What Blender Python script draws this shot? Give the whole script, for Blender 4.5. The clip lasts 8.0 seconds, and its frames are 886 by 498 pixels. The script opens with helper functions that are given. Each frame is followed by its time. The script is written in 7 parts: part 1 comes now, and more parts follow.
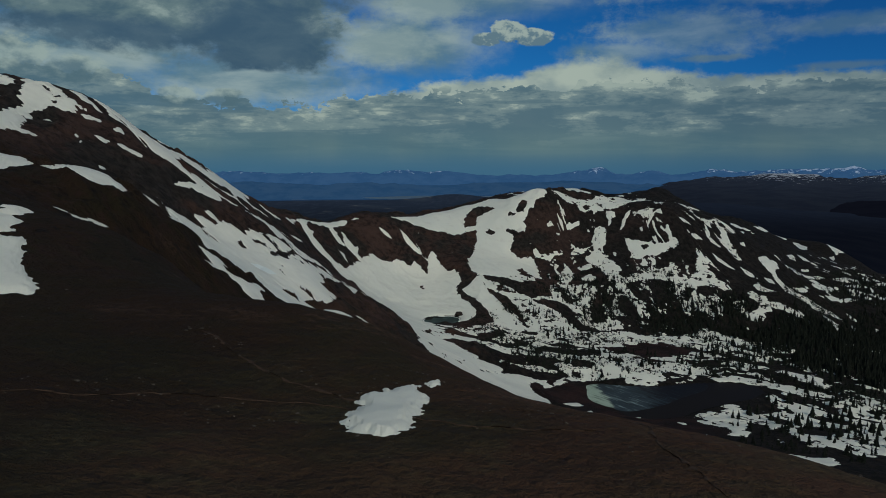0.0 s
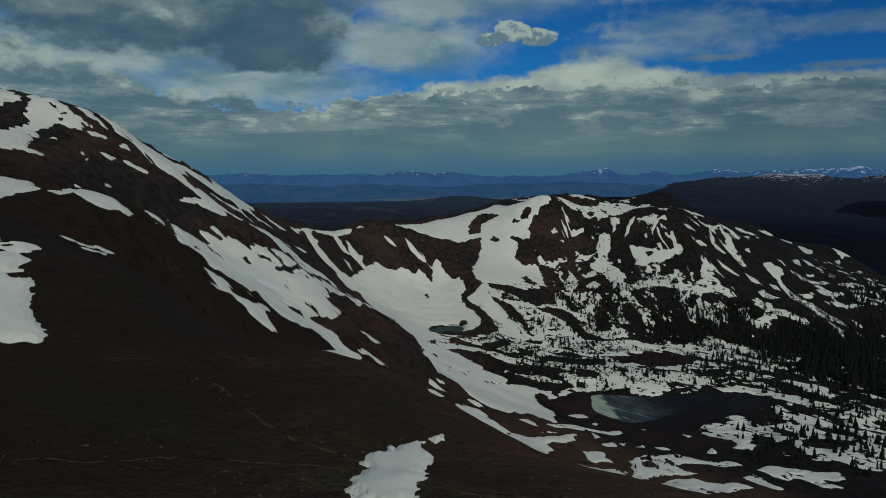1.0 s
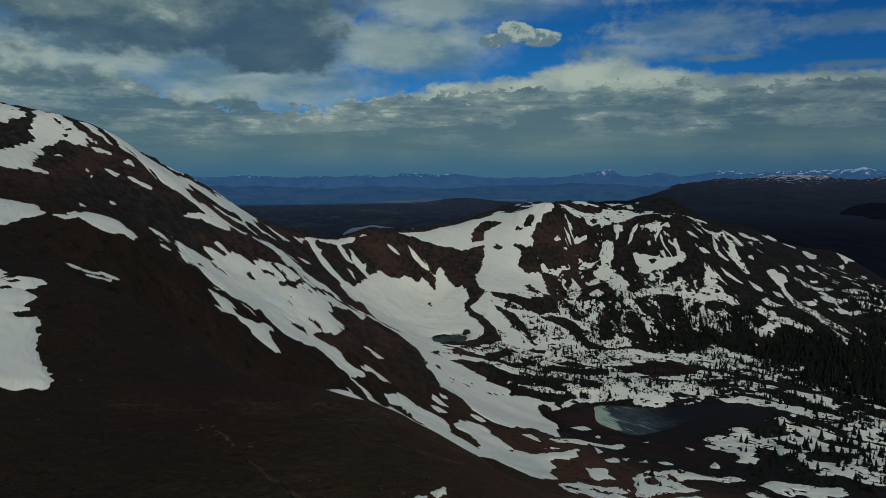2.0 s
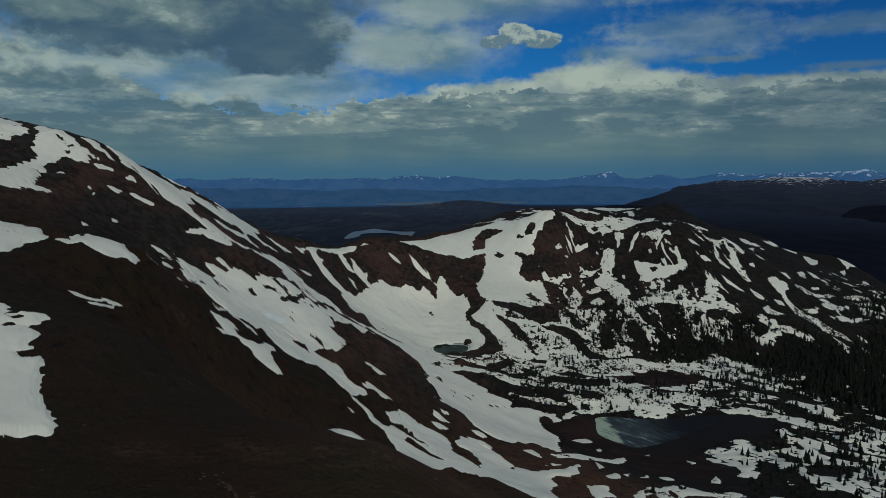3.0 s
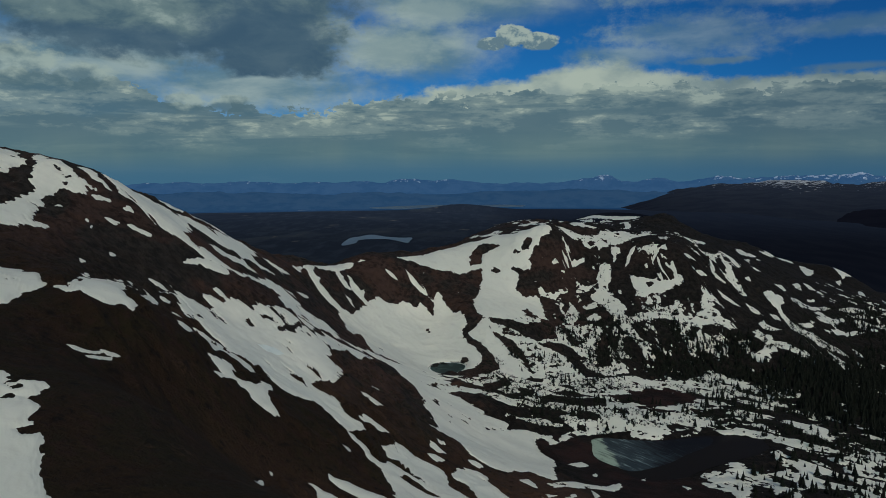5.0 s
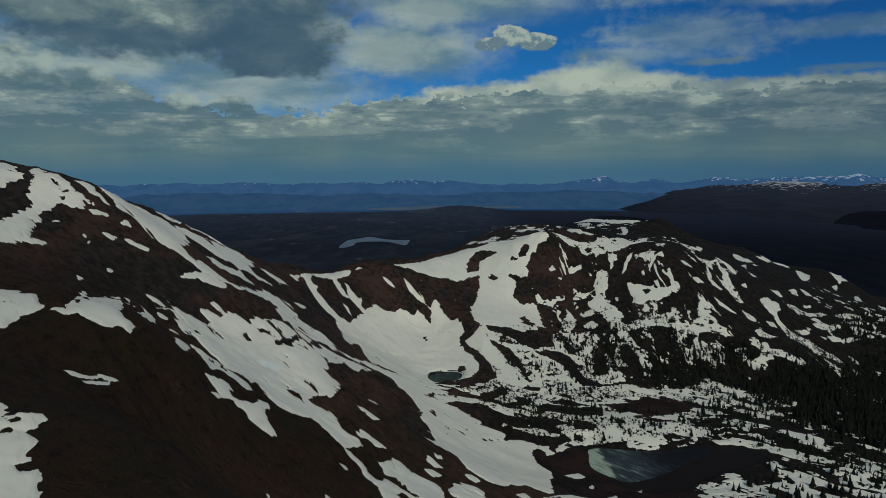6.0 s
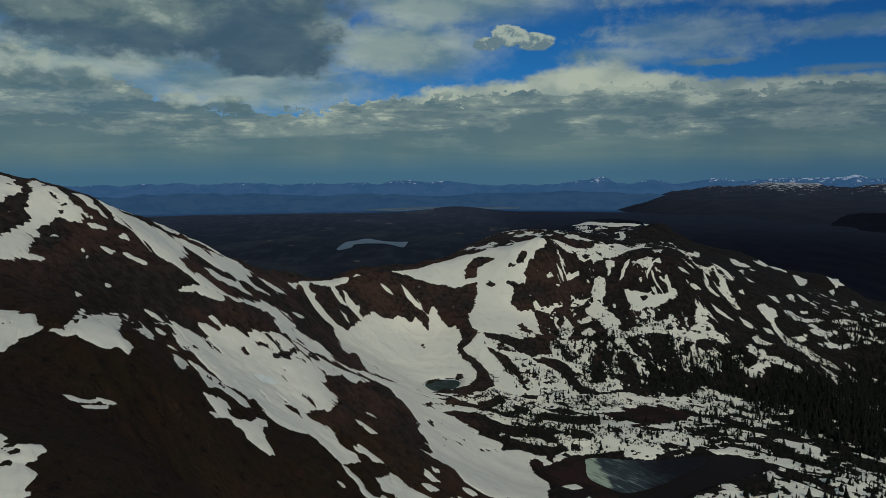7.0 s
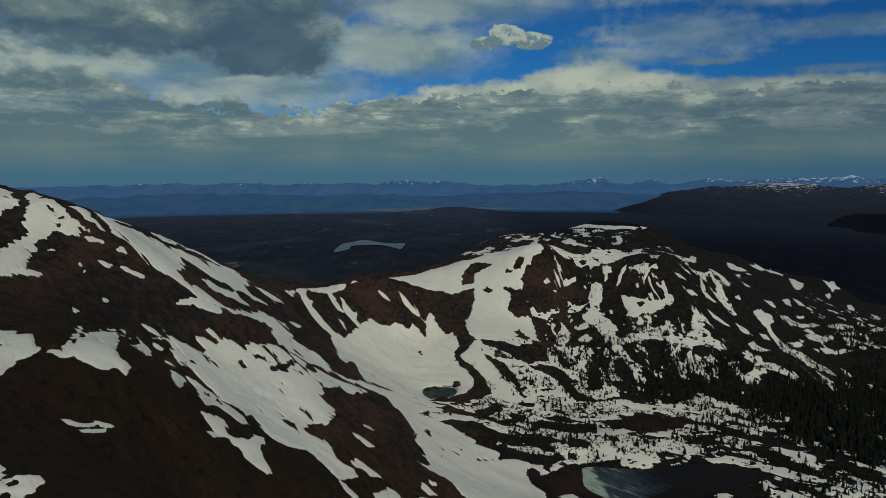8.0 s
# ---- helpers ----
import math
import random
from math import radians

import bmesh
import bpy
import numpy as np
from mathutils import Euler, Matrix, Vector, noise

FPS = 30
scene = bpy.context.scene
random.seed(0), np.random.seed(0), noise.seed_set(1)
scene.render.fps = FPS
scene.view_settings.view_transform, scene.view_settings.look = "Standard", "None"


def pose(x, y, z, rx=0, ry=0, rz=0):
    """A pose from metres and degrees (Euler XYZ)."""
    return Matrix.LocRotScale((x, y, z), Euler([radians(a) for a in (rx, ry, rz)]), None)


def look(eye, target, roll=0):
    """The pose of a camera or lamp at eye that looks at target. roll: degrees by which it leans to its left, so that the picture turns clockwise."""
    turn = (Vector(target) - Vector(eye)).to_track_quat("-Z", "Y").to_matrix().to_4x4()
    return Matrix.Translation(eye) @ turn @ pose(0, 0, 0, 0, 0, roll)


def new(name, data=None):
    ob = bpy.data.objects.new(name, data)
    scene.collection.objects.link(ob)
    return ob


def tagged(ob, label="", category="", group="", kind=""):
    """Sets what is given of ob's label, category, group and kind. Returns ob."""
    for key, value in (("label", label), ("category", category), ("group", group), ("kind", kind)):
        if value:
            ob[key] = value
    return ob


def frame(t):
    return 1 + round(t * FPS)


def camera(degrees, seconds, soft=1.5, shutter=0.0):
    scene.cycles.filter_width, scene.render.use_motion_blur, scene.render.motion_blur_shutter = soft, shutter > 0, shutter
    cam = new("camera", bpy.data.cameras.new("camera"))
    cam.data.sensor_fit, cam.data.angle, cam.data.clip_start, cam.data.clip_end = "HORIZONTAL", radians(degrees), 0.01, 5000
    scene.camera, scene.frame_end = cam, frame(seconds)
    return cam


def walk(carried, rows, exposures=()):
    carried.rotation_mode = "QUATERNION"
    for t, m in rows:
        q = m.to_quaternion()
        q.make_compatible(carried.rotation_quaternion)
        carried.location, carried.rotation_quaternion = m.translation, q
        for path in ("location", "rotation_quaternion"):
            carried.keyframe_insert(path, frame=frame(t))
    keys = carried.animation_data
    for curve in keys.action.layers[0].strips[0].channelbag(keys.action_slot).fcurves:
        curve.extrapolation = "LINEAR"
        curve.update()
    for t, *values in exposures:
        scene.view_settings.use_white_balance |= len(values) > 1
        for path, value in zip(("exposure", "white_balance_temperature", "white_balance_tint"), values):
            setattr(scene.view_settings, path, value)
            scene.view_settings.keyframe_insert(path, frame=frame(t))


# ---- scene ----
cam = camera(61.8, 8.0, soft=0.8)
METRES, EYE, TILT, LEAN, TURN = 40.0, 105.0, -6.5, 0.0, 0.0
ROWS = [
    (0.0, 0.0, 0.0, 0.0, 0.0, 0.0, -0.0),
    (0.5, 0.0012, -0.0088, 0.0623, 0.2, 0.01, 0.11),
    (1.0, 0.003, -0.0165, 0.1246, 0.36, 0.04, 0.18),
    (1.5, 0.0056, -0.0251, 0.1862, 0.51, 0.07, 0.2),
    (3.0, 0.0094, -0.0481, 0.3701, 0.72, 0.23, 0.3),
    (3.5, 0.0111, -0.0564, 0.4327, 0.7, 0.28, 0.31),
    (4.0, 0.012, -0.0646, 0.495, 0.66, 0.32, 0.34),
    (4.5, 0.0151, -0.0736, 0.5562, 0.59, 0.34, 0.37),
    (6.0, 0.0267, -0.1021, 0.7428, 0.33, 0.38, 0.36),
    (6.5, 0.0291, -0.1118, 0.8039, 0.24, 0.37, 0.33),
    (7.0, 0.0308, -0.1213, 0.8665, 0.18, 0.36, 0.3),
    (7.5, 0.031, -0.1288, 0.928, 0.08, 0.34, 0.31),
    (8.0, 0.0332, -0.1378, 0.9896, -0.03, 0.31, 0.29),
]
walk(cam, [(t, pose(0, 0, EYE, TILT, LEAN, TURN) @ pose(METRES * x, METRES * y, METRES * z, 90 + pitch, roll, yaw)) for t, x, y, z, yaw, pitch, roll in ROWS],
     exposures=[(0.0, -0.10, 6120, 8.5), (4.5, -0.05, 6150, 8.5), (8.0, 0.0, 6600, 9.5)])

# ---- world and sun ----
SUN_HEIGHT, SUN_TURN = 40.0, 153.0      # degrees above the horizon; clockwise from the way ahead


def nodes_of(owner):
    owner.use_nodes = True
    tree = owner.node_tree
    tree.nodes.clear()
    return tree


class Net:
    """A short way to write node trees."""

    def __init__(self, tree):
        self.tree = tree

    def add(self, kind, ins=None, **props):
        n = self.tree.nodes.new(kind)
        for key, value in props.items():
            setattr(n, key, value)
        for key, value in (ins or {}).items():
            self.plug(n.inputs[key], value)
        return n

    def plug(self, socket, value):
        if hasattr(value, "outputs"):
            value = value.outputs[0]
        if isinstance(value, bpy.types.NodeSocket):
            self.tree.links.new(value, socket)
        else:
            socket.default_value = value

    def math(self, op, a, b=0.0, c=0.0, clamp=False):
        return self.add("ShaderNodeMath", {0: a, 1: b, 2: c}, operation=op, use_clamp=clamp).outputs[0]

    def noise(self, vector, scale, detail=4.0, rough=0.5, distort=0.0):
        return self.add("ShaderNodeTexNoise", {"Vector": vector, "Scale": scale, "Detail": detail, "Roughness": rough, "Distortion": distort}).outputs[0]

    def span(self, value, lo, hi, a=0.0, b=1.0, smooth=True):
        n = self.add("ShaderNodeMapRange", {"Value": value, "From Min": lo, "From Max": hi, "To Min": a, "To Max": b})
        n.interpolation_type = "SMOOTHSTEP" if smooth else "LINEAR"
        return n.outputs[0]

    def mix(self, factor, a, b, blend="MIX"):
        n = self.add("ShaderNodeMix", data_type="RGBA", blend_type=blend)
        self.plug(n.inputs[0], factor)
        self.plug(n.inputs[6], a)
        self.plug(n.inputs[7], b)
        return n.outputs[2]

    def scaled(self, vector, sx, sy, sz, ox=0.0, oy=0.0, oz=0.0):
        return self.add("ShaderNodeMapping", {"Vector": vector, "Scale": (sx, sy, sz), "Location": (ox, oy, oz)}).outputs[0]


def cloudy_sky():
    """A half-clouded sky over the bearing u and the height v, both in degrees: blue, a thin high veil, a bank of heaped cloud, a dark heap and a small one."""
    world = bpy.data.worlds.new("sky")
    scene.world = world
    net = Net(nodes_of(world))
    way = net.add("ShaderNodeTexCoord").outputs["Generated"]
    sky = net.add("ShaderNodeTexSky", sky_type="NISHITA", sun_disc=False, sun_elevation=radians(SUN_HEIGHT), sun_rotation=radians(SUN_TURN), altitude=3600.0)
    x, y, z = net.add("ShaderNodeSeparateXYZ", {0: way}).outputs
    u = net.math("MULTIPLY", net.math("ARCTAN2", x, y), 57.2958)
    v = net.math("MULTIPLY", net.math("ARCSINE", z), 57.2958)
    uv = net.add("ShaderNodeCombineXYZ", {0: u, 1: v, 2: z}).outputs[0]

    def lumps(sx, sy, scale, detail=7.0, rough=0.55, shift=0.0, distort=0.0):
        return net.noise(net.scaled(uv, sx, sy, 1.0, shift, shift * 0.7, shift), scale, detail, rough, distort)

    edge = net.math("SUBTRACT", lumps(1.0, 1.5, 0.55, 9.0, 0.66), 0.5)
    edge2 = net.math("SUBTRACT", lumps(0.7, 1.5, 0.22, 6.0, 0.6, 31.0), 0.5)

    def heap(at_u, at_v, wide, tall, ragged=0.9):
        """1 at the middle of an oval, 0 at its rim, the rim frayed by the lumps."""
        a = net.math("DIVIDE", net.math("SUBTRACT", u, at_u), wide)
        b = net.math("DIVIDE", net.math("SUBTRACT", v, at_v), tall)
        d = net.math("SQRT", net.math("ADD", net.math("MULTIPLY", a, a), net.math("MULTIPLY", b, b)))
        return net.math("ADD", net.math("SUBTRACT", 1.0, d), net.math("MULTIPLY", edge, ragged))

    def over(base, amount, top):
        return net.mix(amount, base, top)

    def most(*values):
        out = values[0]
        for one in values[1:]:
            out = net.math("MAXIMUM", out, one)
        return out

    blue = net.mix(1.0, sky.outputs[0], (0.0066, 0.0305, 0.0560, 1), "MULTIPLY")
    # thin veil, drawn out along the wind
    streak = lumps(0.40, 1.2, 0.4, 6.0, 0.55, 7.0, 0.15)
    veil = most(heap(-2.5, 9.0, 7.0, 2.6, 0.7), heap(0.5, 13.0, 12.0, 2.6, 0.5), heap(18.0, 9.3, 7.5, 1.9, 2.0), heap(14.0, 8.2, 5.5, 0.9, 1.4), heap(29.0, 9.3, 7.0, 0.8, 1.4), heap(27.0, 11.6, 9.0, 0.8, 1.4), heap(-15.0, 6.2, 12.0, 3.0, 0.9), heap(19, 12.6, 12.0, 1.1, 1.8), heap(-25.0, 8.0, 13.0, 4.0, 0.6))
    wide_veil = net.span(lumps(0.25, 0.8, 0.13, 5.0, 0.55, 3.0), 0.46, 0.66)
    beyond = net.span(net.math("ABSOLUTE", u), 33.0, 45.0)
    overhead = net.span(v, 14.0, 20.0)
    veil = net.math("MAXIMUM", net.span(veil, -0.25, 0.75), net.math("MULTIPLY", wide_veil, net.math("MAXIMUM", beyond, overhead)))
    veil_colour = net.mix(net.span(streak, 0.36, 0.66), (0.13, 0.205, 0.245, 1), (0.33, 0.375, 0.355, 1))
    colour = over(blue, net.math("MULTIPLY", veil, net.span(u, 8.0, 16.0, 0.92, 0.54)), veil_colour)
    # bank of heaped cloud: a pale soft one behind, grey heaps before it
    bell = net.math("DIVIDE", net.math("SUBTRACT", u, 11.0), 4.6)
    bell = net.math("POWER", 2.718, net.math("MULTIPLY", net.math("MULTIPLY", bell, bell), -1.0))
    crown = net.math("ADD", net.span(u, -13.0, 3.0, 4.2, 6.5), net.math("MULTIPLY", bell, 1.75))
    under = net.math("SUBTRACT", net.math("ADD", crown, net.math("ADD", net.math("MULTIPLY", edge, 1.7), net.math("MULTIPLY", edge2, 1.2))), v)
    pale_lumps = lumps(0.8, 1.6, 0.30, 6.0, 0.5, 12.0)
    pale = net.mix(net.span(pale_lumps, 0.36, 0.62), (0.26, 0.305, 0.30, 1), (0.43, 0.45, 0.385, 1))
    pale = net.mix(net.span(u, 14.0, 24.0, 0.0, 0.8), pale, net.mix(net.span(pale_lumps, 0.36, 0.66), (0.15, 0.205, 0.225, 1), (0.34, 0.37, 0.335, 1)))
    colour = over(colour, net.span(under, -0.1, net.math("ADD", 0.55, net.math("MULTIPLY", bell, 0.5))), pale)
    front_crown = net.math("ADD", net.math("SUBTRACT", crown, net.math("ADD", net.span(u, -8.0, 0.0, 0.0, 1.1), net.math("MULTIPLY", bell, 1.3))), net.span(u, -18.0, -25.0, 0.2, 2.6))
    heaps = net.math("SUBTRACT", net.math("ADD", front_crown, net.math("ADD", net.math("MULTIPLY", edge, 3.4), net.math("MULTIPLY", edge2, 3.4))), v)
    front = net.span(heaps, 0.0, 0.13)
    lit = net.math("ADD", net.math("MULTIPLY", net.math("SUBTRACT", lumps(0.6, 1.9, 0.46, 9.0, 0.64, 19.0), 0.5), 11.5), net.math("ADD", net.math("MULTIPLY", heaps, -0.50), 0.1))
    heap_colour = net.mix(net.span(lit, -1.9, -0.3), (0.088, 0.145, 0.180, 1), (0.175, 0.225, 0.235, 1))
    heap_colour = net.mix(net.span(lit, -0.3, 1.1), heap_colour, (0.37, 0.40, 0.35, 1))
    sills = lumps(0.16, 2.0, 0.5, 5.0, 0.5, 44.0, 0.4)
    heap_colour = net.mix(net.math("MULTIPLY", net.math("MULTIPLY", net.span(sills, 0.49, 0.60), 0.8), net.span(v, 6.2, 5.0)), heap_colour, (0.085, 0.142, 0.178, 1))
    heap_colour = net.mix(net.math("MULTIPLY", net.math("MULTIPLY", net.span(sills, 0.46, 0.32), 0.5), net.span(v, 5.4, 4.2)), heap_colour, (0.215, 0.265, 0.262, 1))
    colour = over(colour, net.math("MULTIPLY", front, 0.95), heap_colour)
    bright = most(heap(-4.9, 8.9, 5.4, 2.1, 0.9), heap(-1.5, 11.5, 5.0, 1.6, 0.9))
    colour = over(colour, net.math("MULTIPLY", net.span(bright, 0.0, 0.7), 0.8), net.mix(net.span(streak, 0.36, 0.66), (0.27, 0.325, 0.325, 1), (0.38, 0.42, 0.385, 1)))
    # the dark heap overhead, flat underneath
    dark = most(heap(-20.0, 12.0, 15.5, 5.0, 0.8), heap(-12.8, 9.8, 6.0, 4.0, 0.9), heap(-30.5, 7.0, 3.0, 1.8, 1.0))
    dark = net.math("MINIMUM", dark, net.math("ADD", net.math("SUBTRACT", v, net.span(u, -26.0, -14.0, 7.5, 6.6)), net.math("MULTIPLY", edge2, 1.6)))
    gloom = net.span(most(heap(-13.6, 9.2, 7.0, 4.2, 0.9), heap(-25.0, 8.9, 16.0, 1.5, 0.9), heap(-14.5, 7.3, 6.5, 1.8, 0.7), heap(-7.4, 12.2, 2.4, 1.3, 1.0), heap(-32.0, 13.0, 4.0, 1.4, 0.9)), -0.05, 0.55)
    knolls = lumps(0.7, 1.5, 0.30, 9.0, 0.60, 23.0, 0.3)
    dark_colour = net.mix(net.span(knolls, 0.36, 0.56), (0.074, 0.122, 0.158, 1), (0.148, 0.198, 0.208, 1))
    dark_colour = net.mix(net.span(knolls, 0.53, 0.66), dark_colour, (0.29, 0.335, 0.315, 1))
    slate = net.mix(net.span(knolls, 0.36, 0.64), (0.052, 0.096, 0.148, 1), (0.068, 0.114, 0.162, 1))
    dark_colour = net.mix(net.math("MULTIPLY", gloom, 0.93), dark_colour, slate)
    colour = over(colour, net.span(dark, -0.05, 0.34), dark_colour)
    # a thin flat cloud before the bright bank
    sliver = most(heap(19.4, 7.5, 3.2, 0.34, 0.9), heap(28.0, 6.6, 4.0, 0.40, 0.9))
    colour = over(colour, net.math("MULTIPLY", net.span(sliver, 0.0, 0.7), 0.6), (0.150, 0.205, 0.220, 1))
    # puffs low in the west, flat underneath
    puffs = most(heap(-30.5, 7.2, 3.6, 1.7, 1.3), heap(-26.0, 6.5, 2.4, 1.1, 1.3), heap(-19.5, 5.0, 1.9, 0.75, 1.2), heap(-16.4, 4.9, 1.6, 0.75, 1.2))
    over_floor = net.math("SUBTRACT", v, net.span(u, -28.0, -18.0, 5.2, 4.0))
    puffs = net.math("MINIMUM", puffs, over_floor)
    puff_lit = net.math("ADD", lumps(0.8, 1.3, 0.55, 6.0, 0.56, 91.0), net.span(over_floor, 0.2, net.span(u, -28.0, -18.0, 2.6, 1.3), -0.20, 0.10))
    puff_colour = net.mix(net.span(puff_lit, 0.38, 0.66), (0.095, 0.150, 0.180, 1), (0.36, 0.40, 0.36, 1))
    colour = over(colour, net.math("MULTIPLY", net.span(puffs, 0.0, 0.34), 0.8), puff_colour)
    # small heaps
    small = most(heap(4.9, 9.9, 1.5, 0.85, 1.1), heap(3.2, 9.3, 1.2, 0.6, 1.0), heap(6.9, 9.4, 1.5, 0.75, 1.0))
    small = net.math("MINIMUM", small, net.math("SUBTRACT", v, 8.7))
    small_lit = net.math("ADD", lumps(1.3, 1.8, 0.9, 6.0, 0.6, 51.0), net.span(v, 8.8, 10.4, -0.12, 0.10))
    colour = over(colour, net.span(small, 0.0, 0.18), net.mix(net.span(small_lit, 0.41, 0.59), (0.135, 0.195, 0.235, 1), (0.36, 0.395, 0.36, 1)))
    # rain haze towards the horizon
    shafts = lumps(0.5, 0.08, 0.35, 4.0, 0.5, 66.0)
    low = net.mix(net.span(shafts, 0.30, 0.70), (0.090, 0.160, 0.192, 1), (0.135, 0.195, 0.200, 1))
    low = net.mix(net.span(v, 1.6, -0.6), low, (0.055, 0.135, 0.215, 1))
    drift = lumps(0.12, 1.1, 0.5, 6.0, 0.58, 77.0, 0.3)
    low = net.mix(net.math("MULTIPLY", net.span(drift, 0.44, 0.66), net.span(v, 0.4, 1.6, 0.0, 0.55)), low, (0.175, 0.235, 0.228, 1))
    low = net.mix(net.math("MULTIPLY", net.span(drift, 0.44, 0.30), net.span(v, 0.4, 1.6, 0.0, 0.5)), low, (0.066, 0.128, 0.172, 1))
    colour = over(colour, net.math("MULTIPLY", net.span(v, 3.7, 0.8), 0.93), low)
    colour = net.mix(1.0, colour, net.mix(net.span(u, 8.0, 26.0), (0.91, 1.0, 0.98, 1), (0.72, 0.82, 0.86, 1)), "MULTIPLY")
    back = net.add("ShaderNodeBackground", {"Color": colour, "Strength": 1.0})
    net.add("ShaderNodeOutputWorld", {0: back})


cloudy_sky()

sun = new("sun", bpy.data.lights.new("sun", "SUN"))
sun.data.energy, sun.data.angle, sun.data.color = 1.62, radians(7), (1.0, 0.93, 0.73)
turn, rise = radians(SUN_TURN), radians(SUN_HEIGHT)
sun.matrix_world = look((math.sin(turn) * math.cos(rise) * 900, math.cos(turn) * math.cos(rise) * 900, math.sin(rise) * 900), (0, 0, 0))

# ---- materials ----


def material(name):
    m = bpy.data.materials.new(name)
    net = Net(nodes_of(m))
    place = net.add("ShaderNodeNewGeometry").outputs["Position"]
    return m, net, place


def surface(net, colour, rough=0.9, bump=None, strength=0.5, distance=0.3, **more):
    ins = {"Base Color": colour, "Roughness": rough}
    ins.update({k.replace("_", " "): v for k, v in more.items()})
    if bump is not None:
        ins["Normal"] = net.add("ShaderNodeBump", {"Height": bump, "Strength": strength, "Distance": distance})
    shader = net.add("ShaderNodeBsdfPrincipled", ins)
    net.add("ShaderNodeOutputMaterial", {0: shader})


def earth_material():
    """Turf on the near shoulder, scree and broken rock on the heights: browns with grey and rusty patches. Shade of
    cloud and crags is painted into the tones of the right hill and the left flank.
    """
    m, net, p = material("tundra and rock")
    wide = net.noise(p, 0.012, 5.0, 0.6)
    mid = net.noise(p, 0.07, 7.0, 0.62, 0.15)
    blocks = net.noise(net.scaled(p, 1.0, 1.0, 0.8), 0.35, 6.0, 0.68, 0.0)
    fine = net.noise(p, 1.3, 5.0, 0.65)
    x, y, z = net.add("ShaderNodeSeparateXYZ", {0: p}).outputs
    reach = net.add("ShaderNodeVectorMath", {0: p}, operation="LENGTH").outputs["Value"]
    turf = net.mix(net.span(mid, 0.40, 0.62), (0.026, 0.0150, 0.0088, 1), (0.020, 0.0160, 0.0080, 1))
    turf = net.mix(net.span(net.math("ADD", wide, net.math("MULTIPLY", x, 0.0035)), 0.42, 0.62), turf, (0.046, 0.0265, 0.0165, 1))
    turf = net.mix(net.span(fine, 0.58, 0.74), turf, (0.044, 0.030, 0.018, 1))
    turf = net.mix(net.span(fine, 0.44, 0.30), turf, (0.013, 0.0088, 0.0056, 1))
    turf = net.mix(net.math("MULTIPLY", net.span(blocks, 0.50, 0.66), net.span(reach, 115.0, 150.0)), turf, (0.030, 0.0165, 0.0125, 1))
    turf = net.mix(net.math("MULTIPLY", net.span(blocks, 0.46, 0.34), net.span(reach, 115.0, 150.0)), turf, (0.008, 0.0062, 0.0055, 1))
    tuft = net.noise(p, 3.5, 4.0, 0.7)
    turf = net.mix(net.math("MULTIPLY", net.span(tuft, 0.55, 0.72), 0.5), turf, (0.050, 0.036, 0.018, 1))
    green = net.noise(net.scaled(p, 1.0, 1.6, 1.0, 31.0), 0.045, 6.0, 0.62, 0.4)
    turf = net.mix(net.math("MULTIPLY", net.span(green, 0.47, 0.60), net.span(reach, 120.0, 95.0, 0.0, 0.75)), turf, net.mix(net.span(fine, 0.36, 0.66), (0.021, 0.0185, 0.0095, 1), (0.048, 0.041, 0.022, 1)))
    turf = net.mix(net.math("MULTIPLY", net.span(green, 0.44, 0.34), net.span(fine, 0.40, 0.62)), turf, (0.062, 0.036, 0.023, 1))
    # turf tone is lifted more towards the right
    right_side = net.span(net.math("ADD", x, net.math("MULTIPLY", wide, 30.0)), -20.0, 26.0)
    turf = net.mix(1.0, turf, net.mix(right_side, (1.32, 1.34, 1.22, 1), (1.75, 1.60, 1.46, 1)), "MULTIPLY")
    # left flank darkened in colour for the shade on its steep crags
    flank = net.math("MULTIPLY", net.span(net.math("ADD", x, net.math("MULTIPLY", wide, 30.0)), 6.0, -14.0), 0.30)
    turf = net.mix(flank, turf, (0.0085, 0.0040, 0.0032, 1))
    rock = net.mix(net.span(blocks, 0.36, 0.62), (0.020, 0.0130, 0.0100, 1), (0.060, 0.037, 0.028, 1))
    rock = net.mix(net.span(mid, 0.50, 0.70), rock, (0.066, 0.036, 0.024, 1))
    rock = net.mix(net.span(mid, 0.42, 0.28), rock, (0.022, 0.018, 0.015, 1))
    rock = net.mix(net.span(fine, 0.60, 0.74), rock, (0.095, 0.075, 0.060, 1))
    slabs = net.noise(net.scaled(p, 1.0, 1.0, 1.6), 0.028, 6.0, 0.6, 0.3)
    rock = net.mix(net.math("MULTIPLY", net.span(slabs, 0.47, 0.57), 0.85), rock, net.mix(net.span(blocks, 0.38, 0.64), (0.0135, 0.0130, 0.0110, 1), (0.034, 0.031, 0.025, 1)))
    rock = net.mix(net.math("MULTIPLY", net.span(slabs, 0.44, 0.36), 0.6), rock, (0.070, 0.041, 0.030, 1))
    # right hill: greyer rock, darkened further to paint in cloud shadow
    cloud_shaded = net.mix(net.span(blocks, 0.40, 0.66), (0.0095, 0.0088, 0.0076, 1), (0.027, 0.0230, 0.0185, 1))
    cloud_shaded = net.mix(net.span(mid, 0.55, 0.72), cloud_shaded, (0.034, 0.026, 0.0195, 1))
    cloud_shaded = net.mix(net.math("MULTIPLY", net.span(slabs, 0.50, 0.42), net.span(x, 200.0, 120.0, 0.05, 0.6)), cloud_shaded, net.mix(net.span(blocks, 0.38, 0.64), (0.030, 0.019, 0.015, 1), (0.060, 0.038, 0.030, 1)))
